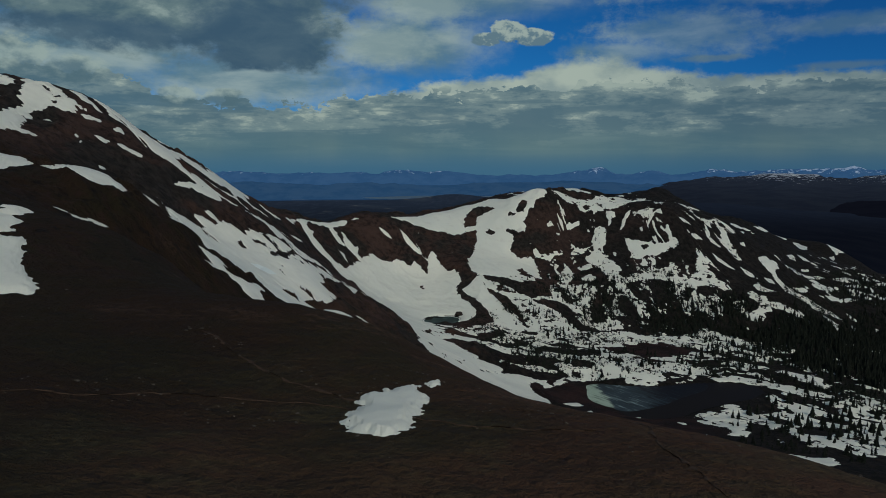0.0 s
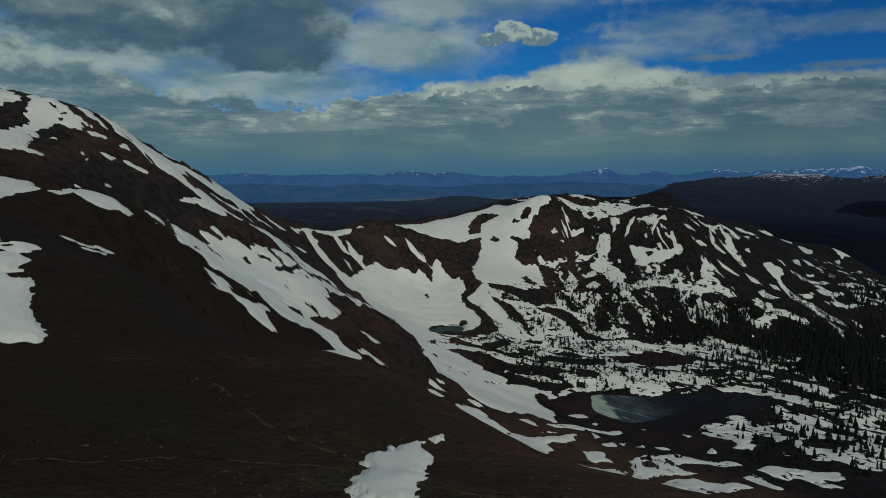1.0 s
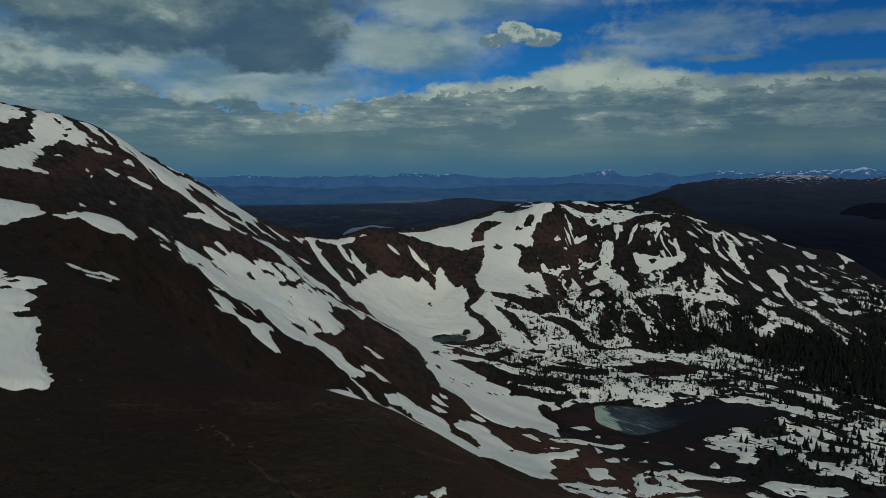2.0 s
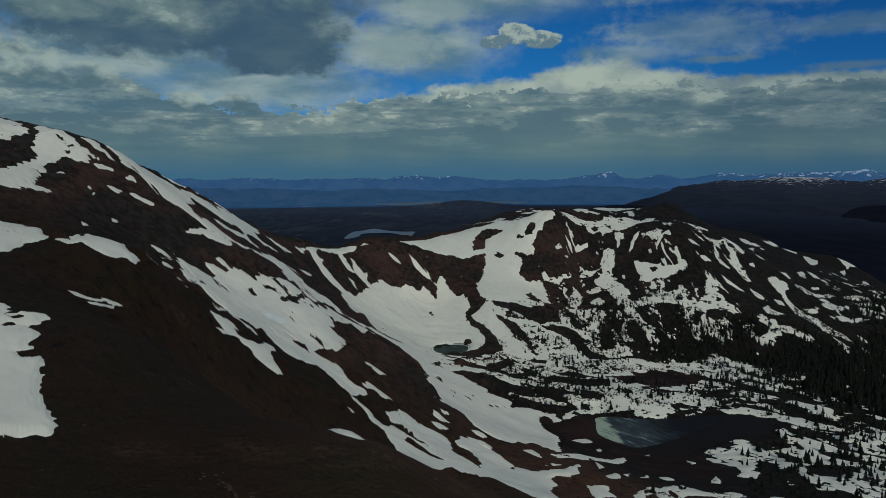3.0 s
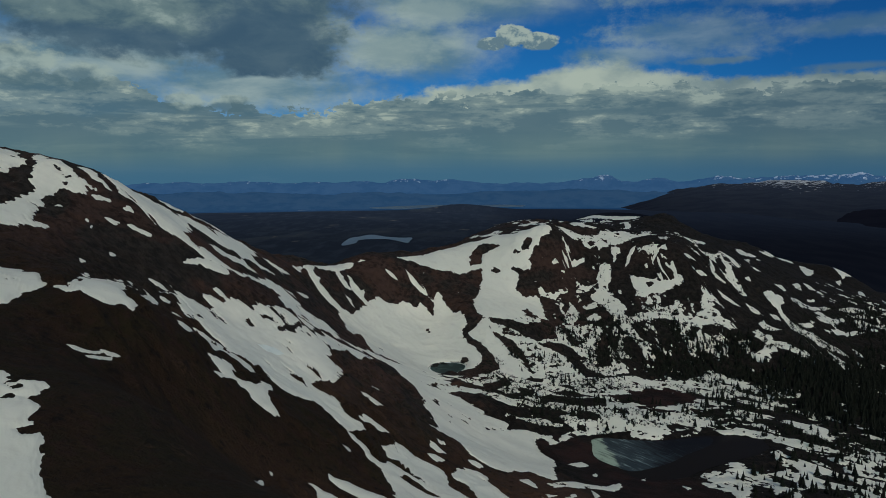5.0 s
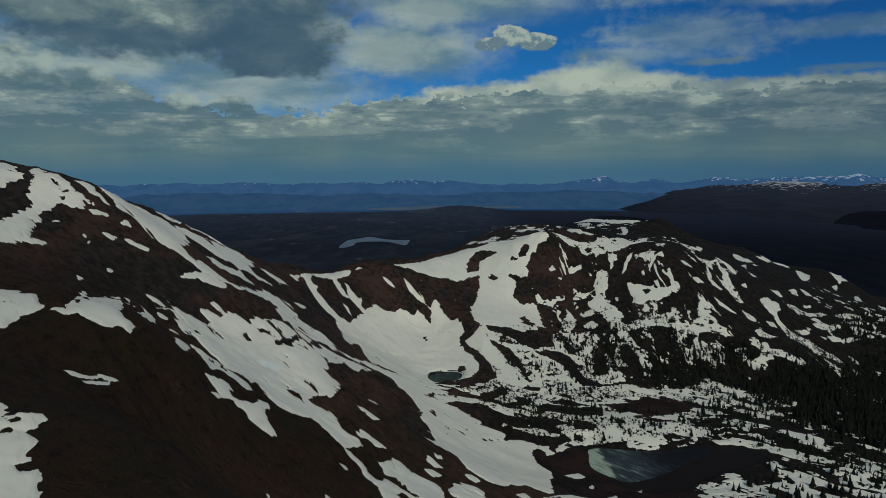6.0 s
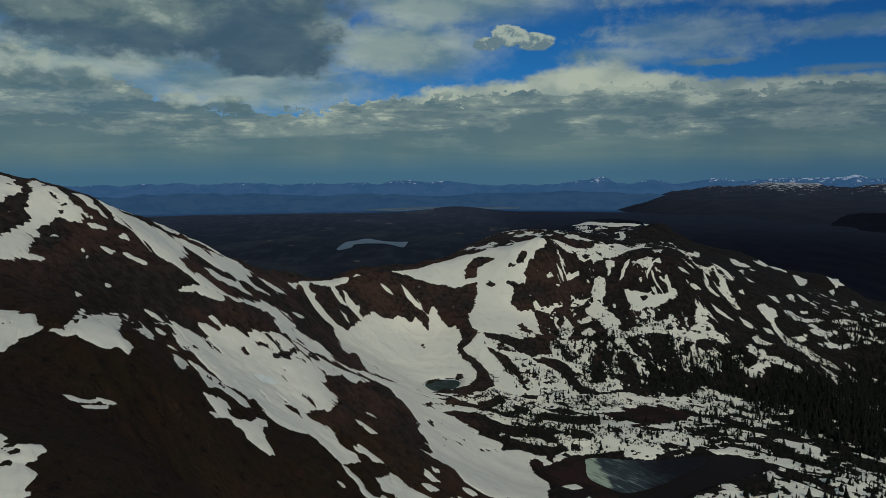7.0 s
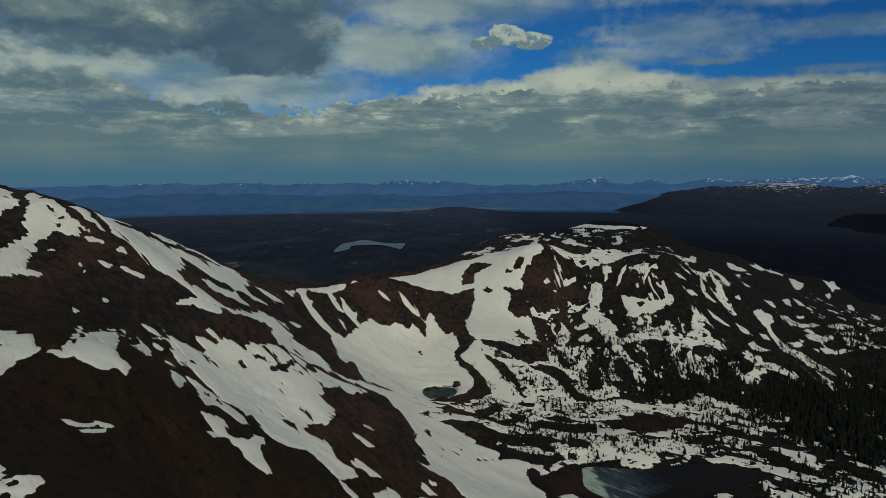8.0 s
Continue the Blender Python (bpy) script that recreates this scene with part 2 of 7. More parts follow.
    rock = net.mix(net.span(net.math("ADD", x, net.math("MULTIPLY", wide, 90.0)), 70.0, 170.0), rock, cloud_shaded)
    # turf's dark tone reaches out over the near crags, painting in their shade
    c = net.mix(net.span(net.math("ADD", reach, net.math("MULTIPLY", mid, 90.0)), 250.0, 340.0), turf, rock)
    meadow = net.mix(net.span(mid, 0.40, 0.62), (0.017, 0.0115, 0.0098, 1), (0.036, 0.0185, 0.0148, 1))
    fen = net.mix(net.span(blocks, 0.40, 0.64), (0.0095, 0.0088, 0.0072, 1), (0.025, 0.0195, 0.0150, 1))
    c = net.mix(net.math("MULTIPLY", net.span(net.math("ADD", z, net.math("MULTIPLY", mid, 8.0)), 25.0, 16.0), net.span(x, -6.0, 12.0)), c, fen)
    flat_place = net.scaled(p, 1.0, 1.0, 0.0)

    def round_about(at_x, at_y, far):
        gap = net.add("ShaderNodeVectorMath", {0: flat_place, 1: (at_x, at_y, 0.0)}, operation="DISTANCE").outputs["Value"]
        return net.span(net.math("ADD", gap, net.math("MULTIPLY", net.math("SUBTRACT", mid, 0.5), 22.0)), far, far - 9.0)

    red_turf = net.math("MAXIMUM", round_about(113.0, 401.0, 31.0), net.math("MAXIMUM", round_about(57.0, 320.0, 25.0), round_about(80.0, 280.0, 32.0)))
    c = net.mix(red_turf, c, meadow)
    c = net.mix(1.0, c, (1.02, 1.04, 1.12, 1), "MULTIPLY")
    relief = net.math("ADD", net.math("MULTIPLY", fine, 0.5), net.math("ADD", net.math("MULTIPLY", blocks, 1.6), net.math("MULTIPLY", mid, 1.5)))
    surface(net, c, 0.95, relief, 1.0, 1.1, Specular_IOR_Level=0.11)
    return m


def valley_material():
    """Dark woods far off. The blue haze of some kilometres is painted into colour and emission, cloud shadow into the
    darker right.
    """
    m, net, p = material("wooded valley floor")
    wide = net.noise(net.scaled(p, 1.0, 0.5, 1.0), 0.004, 6.0, 0.6)
    fine = net.noise(net.scaled(p, 1.0, 0.25, 1.0), 0.03, 5.0, 0.6)
    # wood tones lean to blue, with part of the haze painted in
    c = net.mix(net.span(wide, 0.50, 0.72), (0.014, 0.019, 0.026, 1), (0.042, 0.049, 0.052, 1))
    c = net.mix(net.span(fine, 0.45, 0.7), c, (0.025, 0.032, 0.042, 1))
    glade = net.noise(net.scaled(p, 0.5, 0.25, 1.0), 0.02, 3.0, 0.6)
    c = net.mix(net.math("MULTIPLY", net.span(glade, 0.64, 0.70), net.span(wide, 0.45, 0.6)), c, (0.12, 0.11, 0.085, 1))
    x = net.add("ShaderNodeSeparateXYZ", {0: p}).outputs[0]
    # woods on the right get a near-black tone that paints in cloud shadow
    spruce = net.mix(net.span(fine, 0.40, 0.66), (0.0030, 0.0036, 0.0048, 1), (0.0062, 0.0070, 0.0085, 1))
    c = net.mix(net.span(net.math("ADD", x, net.math("MULTIPLY", wide, 260.0)), 220.0, 460.0), c, spruce)
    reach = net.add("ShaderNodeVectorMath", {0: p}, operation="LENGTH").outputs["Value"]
    # haze painted as emission, bluer and stronger with distance
    haze_glow = net.mix(net.span(reach, 3330.0, 3900.0), net.mix(net.span(reach, 1400.0, 3200.0), (0.0022, 0.0030, 0.0058, 1), (0.0085, 0.0125, 0.0220, 1)), (0.012, 0.042, 0.100, 1))
    shader = net.add("ShaderNodeBsdfPrincipled", {"Base Color": c, "Roughness": 1.0, "Specular IOR Level": 0.0, "Emission Color": haze_glow, "Emission Strength": 1.0})
    net.add("ShaderNodeOutputMaterial", {0: shader})
    return m


def snow_material():
    m, net, p = material("old spring snow")
    wide = net.noise(p, 0.02, 4.0, 0.55)
    streak = net.noise(net.scaled(p, 0.5, 0.5, 0.12), 0.35, 5.0, 0.6, 0.6)
    fine = net.noise(p, 2.2, 4.0, 0.6)
    c = net.mix(net.span(wide, 0.35, 0.65), (0.72, 0.73, 0.64, 1), (0.83, 0.82, 0.705, 1))
    c = net.mix(net.math("MULTIPLY", net.span(streak, 0.5, 0.75), 0.35), c, (0.52, 0.50, 0.45, 1))
    surface(net, c, 0.55, net.math("ADD", streak, net.math("MULTIPLY", fine, 0.3)), 0.35, 0.4)
    return m


def water_material():
    m, net, p = material("dark lake water")
    ripple = net.noise(net.scaled(p, 1.0, 2.2, 1.0), 0.8, 3.0, 0.5)
    surface(net, (0.015, 0.0125, 0.0115, 1), 0.5, ripple, 0.3, 0.08, IOR=1.33, Specular_IOR_Level=0.06)
    return m



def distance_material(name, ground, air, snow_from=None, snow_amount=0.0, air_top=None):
    """A far mountain side: its own dull colour, with a veil of blue haze painted in as emission."""
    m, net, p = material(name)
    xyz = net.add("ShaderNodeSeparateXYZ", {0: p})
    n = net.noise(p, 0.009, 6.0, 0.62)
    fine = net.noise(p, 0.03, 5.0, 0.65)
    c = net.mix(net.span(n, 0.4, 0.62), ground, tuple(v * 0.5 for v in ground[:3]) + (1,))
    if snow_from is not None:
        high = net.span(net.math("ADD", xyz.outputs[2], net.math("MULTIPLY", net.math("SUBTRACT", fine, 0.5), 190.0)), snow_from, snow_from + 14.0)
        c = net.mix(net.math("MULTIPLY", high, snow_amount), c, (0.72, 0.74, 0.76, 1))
    # emission colour that stands in for the haze, changing with height
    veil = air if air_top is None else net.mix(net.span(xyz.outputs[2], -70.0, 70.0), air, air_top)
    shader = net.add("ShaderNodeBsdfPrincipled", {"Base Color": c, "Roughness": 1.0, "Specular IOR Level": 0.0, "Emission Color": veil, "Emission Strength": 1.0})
    net.add("ShaderNodeOutputMaterial", {0: shader})
    return m


def ice_material():
    m, net, p = material("rotting lake ice")
    x, y, z = net.add("ShaderNodeSeparateXYZ", {0: p}).outputs
    along = net.math("SUBTRACT", net.math("MULTIPLY", x, 0.55), net.math("MULTIPLY", y, 0.84))
    across = net.math("ADD", net.math("MULTIPLY", x, 0.84), net.math("MULTIPLY", y, 0.55))
    drift = net.add("ShaderNodeCombineXYZ", {0: net.math("MULTIPLY", along, 0.16), 1: across, 2: z}).outputs[0]
    streak = net.noise(drift, 0.55, 6.0, 0.68, 0.5)
    wide = net.noise(p, 0.06, 4.0, 0.55, 0.6)
    bend = net.math("MULTIPLY", net.math("SUBTRACT", wide, 0.5), 22.0)
    thick = net.math("ADD", net.span(net.math("ADD", x, bend), 110.0, 84.0, -0.24, 0.04), streak)
    c = net.mix(net.span(thick, 0.30, 0.52), (0.010, 0.010, 0.012, 1), (0.036, 0.050, 0.058, 1))
    c = net.mix(net.span(thick, 0.55, 0.74), c, (0.24, 0.31, 0.30, 1))
    shelf = net.math("ADD", net.span(net.math("ADD", x, net.math("MULTIPLY", bend, 0.4)), 78.0, 71.0, -0.3, 0.40), streak)
    c = net.mix(net.span(shelf, 0.60, 0.92), c, (0.38, 0.47, 0.37, 1))
    surface(net, c, 0.55, streak, 0.4, 0.15, Specular_IOR_Level=0.08)
    return m


def tarn_material():
    m, net, p = material("thawing tarn ice")
    n = net.noise(net.scaled(p, 1.0, 1.0, 1.0), 0.16, 5.0, 0.6, 0.8)
    c = net.mix(net.span(n, 0.42, 0.66), (0.014, 0.030, 0.025, 1), (0.060, 0.100, 0.085, 1))
    surface(net, c, 0.5, n, 0.1, 0.1, Specular_IOR_Level=0.1)
    return m


def far_water_material():
    m, net, p = material("pale far water")
    n = net.noise(net.scaled(p, 1, 0.4, 1), 0.01, 3.0, 0.5)
    c = net.mix(n, (0.075, 0.105, 0.13, 1), (0.13, 0.165, 0.19, 1))
    surface(net, c, 0.4)
    return m


EARTH, VALLEY, SNOW, WATER = earth_material(), valley_material(), snow_material(), water_material()
ICE_SHEET, TARN_ICE, FAR_WATER = ice_material(), tarn_material(), far_water_material()
# second colour of each range: haze, painted as emission
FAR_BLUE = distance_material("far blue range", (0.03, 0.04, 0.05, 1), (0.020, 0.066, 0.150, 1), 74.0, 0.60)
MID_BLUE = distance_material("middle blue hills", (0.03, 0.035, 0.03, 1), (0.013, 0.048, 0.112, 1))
# near-black wood tone, with the cloud shadow over it painted in
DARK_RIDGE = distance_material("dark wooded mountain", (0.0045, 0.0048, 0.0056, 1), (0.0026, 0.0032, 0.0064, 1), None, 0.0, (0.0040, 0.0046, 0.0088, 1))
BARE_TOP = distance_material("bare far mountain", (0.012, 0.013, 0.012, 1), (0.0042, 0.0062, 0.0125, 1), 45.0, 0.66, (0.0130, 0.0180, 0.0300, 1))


def needle_material():
    m, net, p = material("dark conifer needles")
    pick = net.add("ShaderNodeObjectInfo").outputs["Random"]
    isle = net.add("ShaderNodeNewGeometry").outputs["Random Per Island"]
    n = net.noise(p, 1.5, 4.0, 0.6)
    c = net.mix(net.math("FRACT", net.math("ADD", pick, isle)), (0.0085, 0.0108, 0.0082, 1), (0.0170, 0.0205, 0.0150, 1))
    c = net.mix(net.span(n, 0.5, 0.75), c, (0.023, 0.026, 0.0175, 1))
    surface(net, c, 0.9, Specular_IOR_Level=0.1)
    return m


def bark_material():
    m, net, p = material("grey-brown bark")
    n = net.noise(net.scaled(p, 4, 4, 1), 2.0, 4.0, 0.6)
    surface(net, net.mix(n, (0.04, 0.03, 0.025, 1), (0.10, 0.08, 0.065, 1)), 0.95, n, 0.5, 0.05)
    return m


NEEDLES, BARK = needle_material(), bark_material()


def gravel_material(name, low, high):
    m, net, p = material(name)
    n = net.noise(p, 1.2, 5.0, 0.65)
    fine = net.noise(p, 9.0, 4.0, 0.6)
    c = net.mix(net.span(n, 0.35, 0.65), low, high)
    surface(net, net.mix(net.span(fine, 0.5, 0.75), c, tuple(v * 1.5 for v in high[:3]) + (1,)), 0.95, fine, 0.6, 0.05, Specular_IOR_Level=0.15)
    return m


TRAIL_DIRT = gravel_material("worn trail gravel", (0.026, 0.0170, 0.0115, 1), (0.066, 0.042, 0.029, 1))
STONE = gravel_material("weathered stone", (0.035, 0.028, 0.022, 1), (0.10, 0.085, 0.07, 1))
CRAG = gravel_material("dark broken rock", (0.014, 0.011, 0.009, 1), (0.045, 0.033, 0.025, 1))


def glaze_material():
    m, net, p = material("glazed snow")
    n = net.noise(p, 0.5, 4.0, 0.55)
    surface(net, net.mix(n, (0.80, 0.86, 0.78, 1), (0.86, 0.90, 0.82, 1)), 0.3, n, 0.1, 0.2)
    return m


GLAZE_ICE = glaze_material()

# ---- the lie of the land ----
LAKE_LEVEL, TARN_LEVEL = 0.0, 16.9

# Spot heights along the main land forms: x, y, height in metres.
LAND = {
    "summit ridge": [(-157, 274, 136), (-151, 273, 136), (-124, 271, 128.5), (-117, 283, 119), (-130, 255, 124), (-120, 335, 111), (-138, 311, 124), (-97, 380, 87),
                     (-96, 417, 79.5), (-200, 280, 148), (-260, 300, 160), (-330, 330, 165)],
    "summit face": [(-132, 241, 121.6), (-120, 219.5, 113), (-107, 267, 114), (-106, 258.7, 109.7), (-103, 293, 105.5), (-89, 229, 91.8),
                    (-81, 269, 92), (-85, 333, 83), (-75, 169.5, 103.5), (-85, 161, 102), (-71, 166, 100.5), (-90, 163, 105), (-160, 180, 128), (-95, 120, 108),
                    (-95, 317, 96), (-150, 225, 127)],
    "snow slope": [(-69, 253, 77), (-65, 215, 77.8), (-67, 196, 83), (-53, 261, 72.2), (-57, 300, 67.4), (-62, 298, 72.6), (-38, 315, 50), (-36, 326, 47.6), (-41, 361, 43), (-80, 362, 77.5),
                   (-72, 423, 54.5), (-60, 437, 42.8), (-50, 202, 71), (-53, 201, 74), (-43, 233, 60.7), (-41, 171, 70), (-53, 171, 80)],
    "middle spur": [(-24, 250, 48.2), (-22, 248, 53.5), (-18, 229, 45.7), (-27, 260, 49.5), (-16, 311, 37), (-22, 305, 44), (-3.5, 275, 31), (4, 236, 32.7)],
    "headwall rim": [(-84, 454, 71.7), (-46, 503, 70.3), (-34, 518, 68.4), (0, 545, 68), (21, 537, 57.3), (41, 571, 80.5), (68, 560, 88.6), (77, 562, 88.4), (89, 546, 55), (66, 519, 38.6), (32.5, 563, 73), (61, 574, 74.5)],
    "headwall foot": [(-50, 464, 43), (-11, 483, 33.5), (-30, 486, 41), (-13, 462, 28), (16, 479, 36.7), (34, 534, 56.4), (49, 522, 43.8), (62, 486, 31.3)],
    "tarn flat": [(-12, 413, 17.6), (6, 413, 17.6), (20, 412, 17.8), (24, 405, 18.4), (-15, 425, 19), (40, 421, 12.9), (43, 396, 8), (17, 357, 14), (-5, 331, 21.5), (5, 332, 19.4)],
    "knob": [(98, 474, 18.7), (75, 433, 12.2), (119, 494, 30), (172, 534, 47.2), (134, 524, 39.8), (128, 530, 44.9), (171, 545, 64), (188, 525, 36), (199, 577, 65),
             (227, 576, 52), (222, 550, 35.3), (246, 566, 36.2), (140, 590, 76), (105, 607, 86), (200, 590, 70), (175, 640, 75), (230, 805, 79), (262, 1260, 54), (310, 1160, 56), (100, 640, 77), (270, 800, 60), (305, 800, 44),
             (45, 775, 68.5), (72, 800, 71), (105, 810, 73), (27, 717, 66.5), (10, 664, 65), (170, 820, 67), (150, 750, 68)],
    "right ridge": [(344, 825, 40), (403, 840, 12.5), (449, 857, 12), (450, 801, -8), (299, 625, 14.6), (383, 683, 4.8), (241, 492, 12.9), (200, 482, 12.4), (256, 486, -2.9), (280, 501, -10), (550, 860, -45), (490, 820, -18), (420, 560, -20), (281, 526, -4)],
    "valley floor": [(164, 458, 3.9), (143, 389, 1), (86, 362, 6.5), (80, 361, 6), (104, 408, 3), (61, 337, 2.9), (100, 340, 0.4), (153, 343, 0), (109, 347, 0.4), (67, 336, 1.6), (18, 324, 12.9), (39, 310, 6.5),
                     (61, 304, 3), (103, 300, 0.4), (217, 380, -7), (184, 339, -3), (185, 318, -4), (155, 285, -0.5), (128, 270, 4), (111, 308, -1), (260, 330, -14), (300, 420, -16)],
    "near shoulder": [(0, 0, 88), (0, 39, 87), (-2, 66, 85.5), (-14, 64, 86.7), (-22, 70, 88.5), (-24, 64, 88.2), (13, 55, 86), (29, 48, 84.4), (0, 85, 83), (-45, 81, 92), (-59, 105, 97), (-44.5, 115, 95), (-25, 95, 87.5), (-28, 110, 77.5), (-18, 104, 78.5), (-16, 95, 86), (-9, 91, 86.4), (11, 77, 79), (16, 84, 72), (21, 68, 79), (5, 92, 76), (26, 64, 79), (24, 84, 68.5), (-80, 70, 102), (-30, 20, 92), (40, 10, 81)],
    "shoulder flank": [(0, 110, 71), (0, 150, 52), (0, 190, 41), (-32, 127, 71), (-45, 142, 69.5), (30, 100, 59), (9, 100, 70), (45, 150, 41), (60, 100, 52), (60, 190, 24), (38, 230, 23.3), (73, 241, 14.3), (100, 120, 36), (160, 180, 12)],
    "far sides": [(-100, -80, 112), (0, -120, 92), (120, -60, 55), (-240, 60, 140), (-350, 150, 165), (250, 100, 5), (400, 250, -25), (500, -200, -20), (-500, -100, 190), (0, -500, 110), (-600, 500, 120)],
    "behind the ridge": [(-230, 420, 70), (-160, 480, 40), (-100, 560, 25), (-30, 620, 45), (-20, 720, 30), (-300, 700, -10), (0, 950, -5), (450, 1050, -25), (260, 1450, 0), (600, 1100, -40), (-500, 1100, -30), (0, 1300, -30), (700, 700, -35)],
}


def lattice(ix, iy, seed):
    h = (ix * 374761393 + iy * 668265263 + seed * 974634777) & 0xFFFFFFFF
    h = ((h ^ (h >> 13)) * 1274126177) & 0xFFFFFFFF
    return ((h ^ (h >> 16)) & 0xFFFF) / 32767.5 - 1


def grain(x, y, seed=0):
    """Smooth value noise, -1 to 1."""
    ix, iy = np.floor(x).astype(np.int64), np.floor(y).astype(np.int64)
    fx, fy = x - ix, y - iy
    fx, fy = fx * fx * fx * (fx * (fx * 6 - 15) + 10), fy * fy * fy * (fy * (fy * 6 - 15) + 10)
    a, b, c, d = lattice(ix, iy, seed), lattice(ix + 1, iy, seed), lattice(ix, iy + 1, seed), lattice(ix + 1, iy + 1, seed)
    return (a + (b - a) * fx) * (1 - fy) + (c + (d - c) * fx) * fy


def fbm(x, y, size, octaves=4, seed=0, gain=0.5):
    out, amp, total = 0, 1.0, 0
    for k in range(octaves):
        s = 2.03 ** k / size
        c, n = math.cos(k * 0.9), math.sin(k * 0.9)
        out = out + amp * grain((x * c - y * n) * s + 17.3 * k, (x * n + y * c) * s - 9.1 * k, seed + k)
        total += amp
        amp *= gain
    return out / total


def ramp(v, lo, hi):
    t = np.clip((v - lo) / (hi - lo), 0, 1)
    return t * t * (3 - 2 * t)


SPOTS = np.array([p for form in LAND.values() for p in form], float)
SOFT = 22.0


def kernel(ax, ay, bx, by):
    return np.sqrt((ax - bx) ** 2 + (ay - by) ** 2 + SOFT ** 2)


def surface_weights():
    n = len(SPOTS)
    a = np.zeros((n + 3, n + 3))
    a[:n, :n] = kernel(SPOTS[:, None, 0], SPOTS[:, None, 1], SPOTS[None, :, 0], SPOTS[None, :, 1]) - 0.15 * np.eye(n) * 10
    a[:n, n], a[:n, n + 1], a[:n, n + 2] = 1, SPOTS[:, 0] / 100, SPOTS[:, 1] / 100
    a[n:, :n] = a[:n, n:].T
    return np.linalg.solve(a, np.concatenate([SPOTS[:, 2], np.zeros(3)]))


WEIGHTS = surface_weights()


def smooth_height(x, y):
    out = np.empty(x.shape)
    fx, fy, fo = x.ravel(), y.ravel(), out.ravel()
    n = len(SPOTS)
    for i in range(0, fx.size, 20000):
        px, py = fx[i:i + 20000, None], fy[i:i + 20000, None]
        fo[i:i + 20000] = kernel(px, py, SPOTS[None, :, 0], SPOTS[None, :, 1]) @ WEIGHTS[:n] + WEIGHTS[n] + WEIGHTS[n + 1] * px[:, 0] / 100 + WEIGHTS[n + 2] * py[:, 0] / 100
    return fo.reshape(x.shape)


def valley_height(x, y):
    """The wide wooded valley beyond the ridge."""
    r = np.hypot(x, y)
    floor = np.interp(r, [0, 1100, 1800, 3000, 4000, 5200], [-25, -25, -31, -52, -78, -78])
    hills = 26 * np.maximum(fbm(x, y, 700, 3, 40), 0) * ramp(r, 2000, 2500) * (1 - ramp(r, 3000, 3300))
    band = 8 * np.exp(-((r - 3380) / 140) ** 2) * (1 + 0.5 * fbm(x, y, 260, 3, 44)) + 26 * np.exp(-((x - 65) / 170) ** 2 - ((r - 3420) / 170) ** 2)
    return floor + hills + band


LAKE = [(68.5, 345), (75.5, 348.7), (82.8, 345), (100.2, 343.2), (122.3, 349.6), (138.8, 349.6), (150.1, 344.1), (149.3, 333.5), (139.2, 324.3), (126.6, 317.9),
        (107.7, 306.5), (99.4, 299.4), (85.7, 296.6), (77.3, 300.8), (73.7, 311), (67.3, 315.6), (65.3, 324.3)]
TARN = [(-11.9, 413.9), (-9.4, 421.6), (-2.8, 426.0), (5.9, 425.8), (10.1, 420.1), (9.2, 409.2), (3.7, 401.0), (-4.8, 399.1), (-10.0, 405.4)]
TARN_MIDDLE = 413.6


def inside(x, y, outline, margin=14.0):
    """Metres from the outline, positive within; far off it is only -margin."""
    p = np.asarray(outline, float)
    out = np.full(x.shape, -margin)
    near = (x > p[:, 0].min() - margin) & (x < p[:, 0].max() + margin) & (y > p[:, 1].min() - margin) & (y < p[:, 1].max() + margin)
    px, py = x[near], y[near]
    best, odd = np.full(px.shape, 1e9), np.zeros(px.shape, bool)
    for (ax, ay), (bx, by) in zip(p, np.roll(p, -1, 0)):
        dx, dy = bx - ax, by - ay
        t = np.clip(((px - ax) * dx + (py - ay) * dy) / (dx * dx + dy * dy + 1e-9), 0, 1)
        best = np.minimum(best, np.hypot(px - ax - t * dx, py - ay - t * dy))
        if ay != by:
            odd ^= ((ay > py) != (by > py)) & (px < dx * (py - ay) / dy + ax)
    out[near] = np.where(odd, best, np.maximum(-best, -margin))
    return out


def hollow(z, x, y, outline, level):
    d = inside(x, y, outline)
    shore = np.clip(z, level + 0.12, level + 0.35 - 0.30 * np.minimum(d, 0))
    near = ramp(d, -12, -7)
    bank = shore * near + z * (1 - near)
    return np.where(d > 0, np.minimum(z, level - 0.25 - 0.12 * d), np.where(d > -12, bank, z))


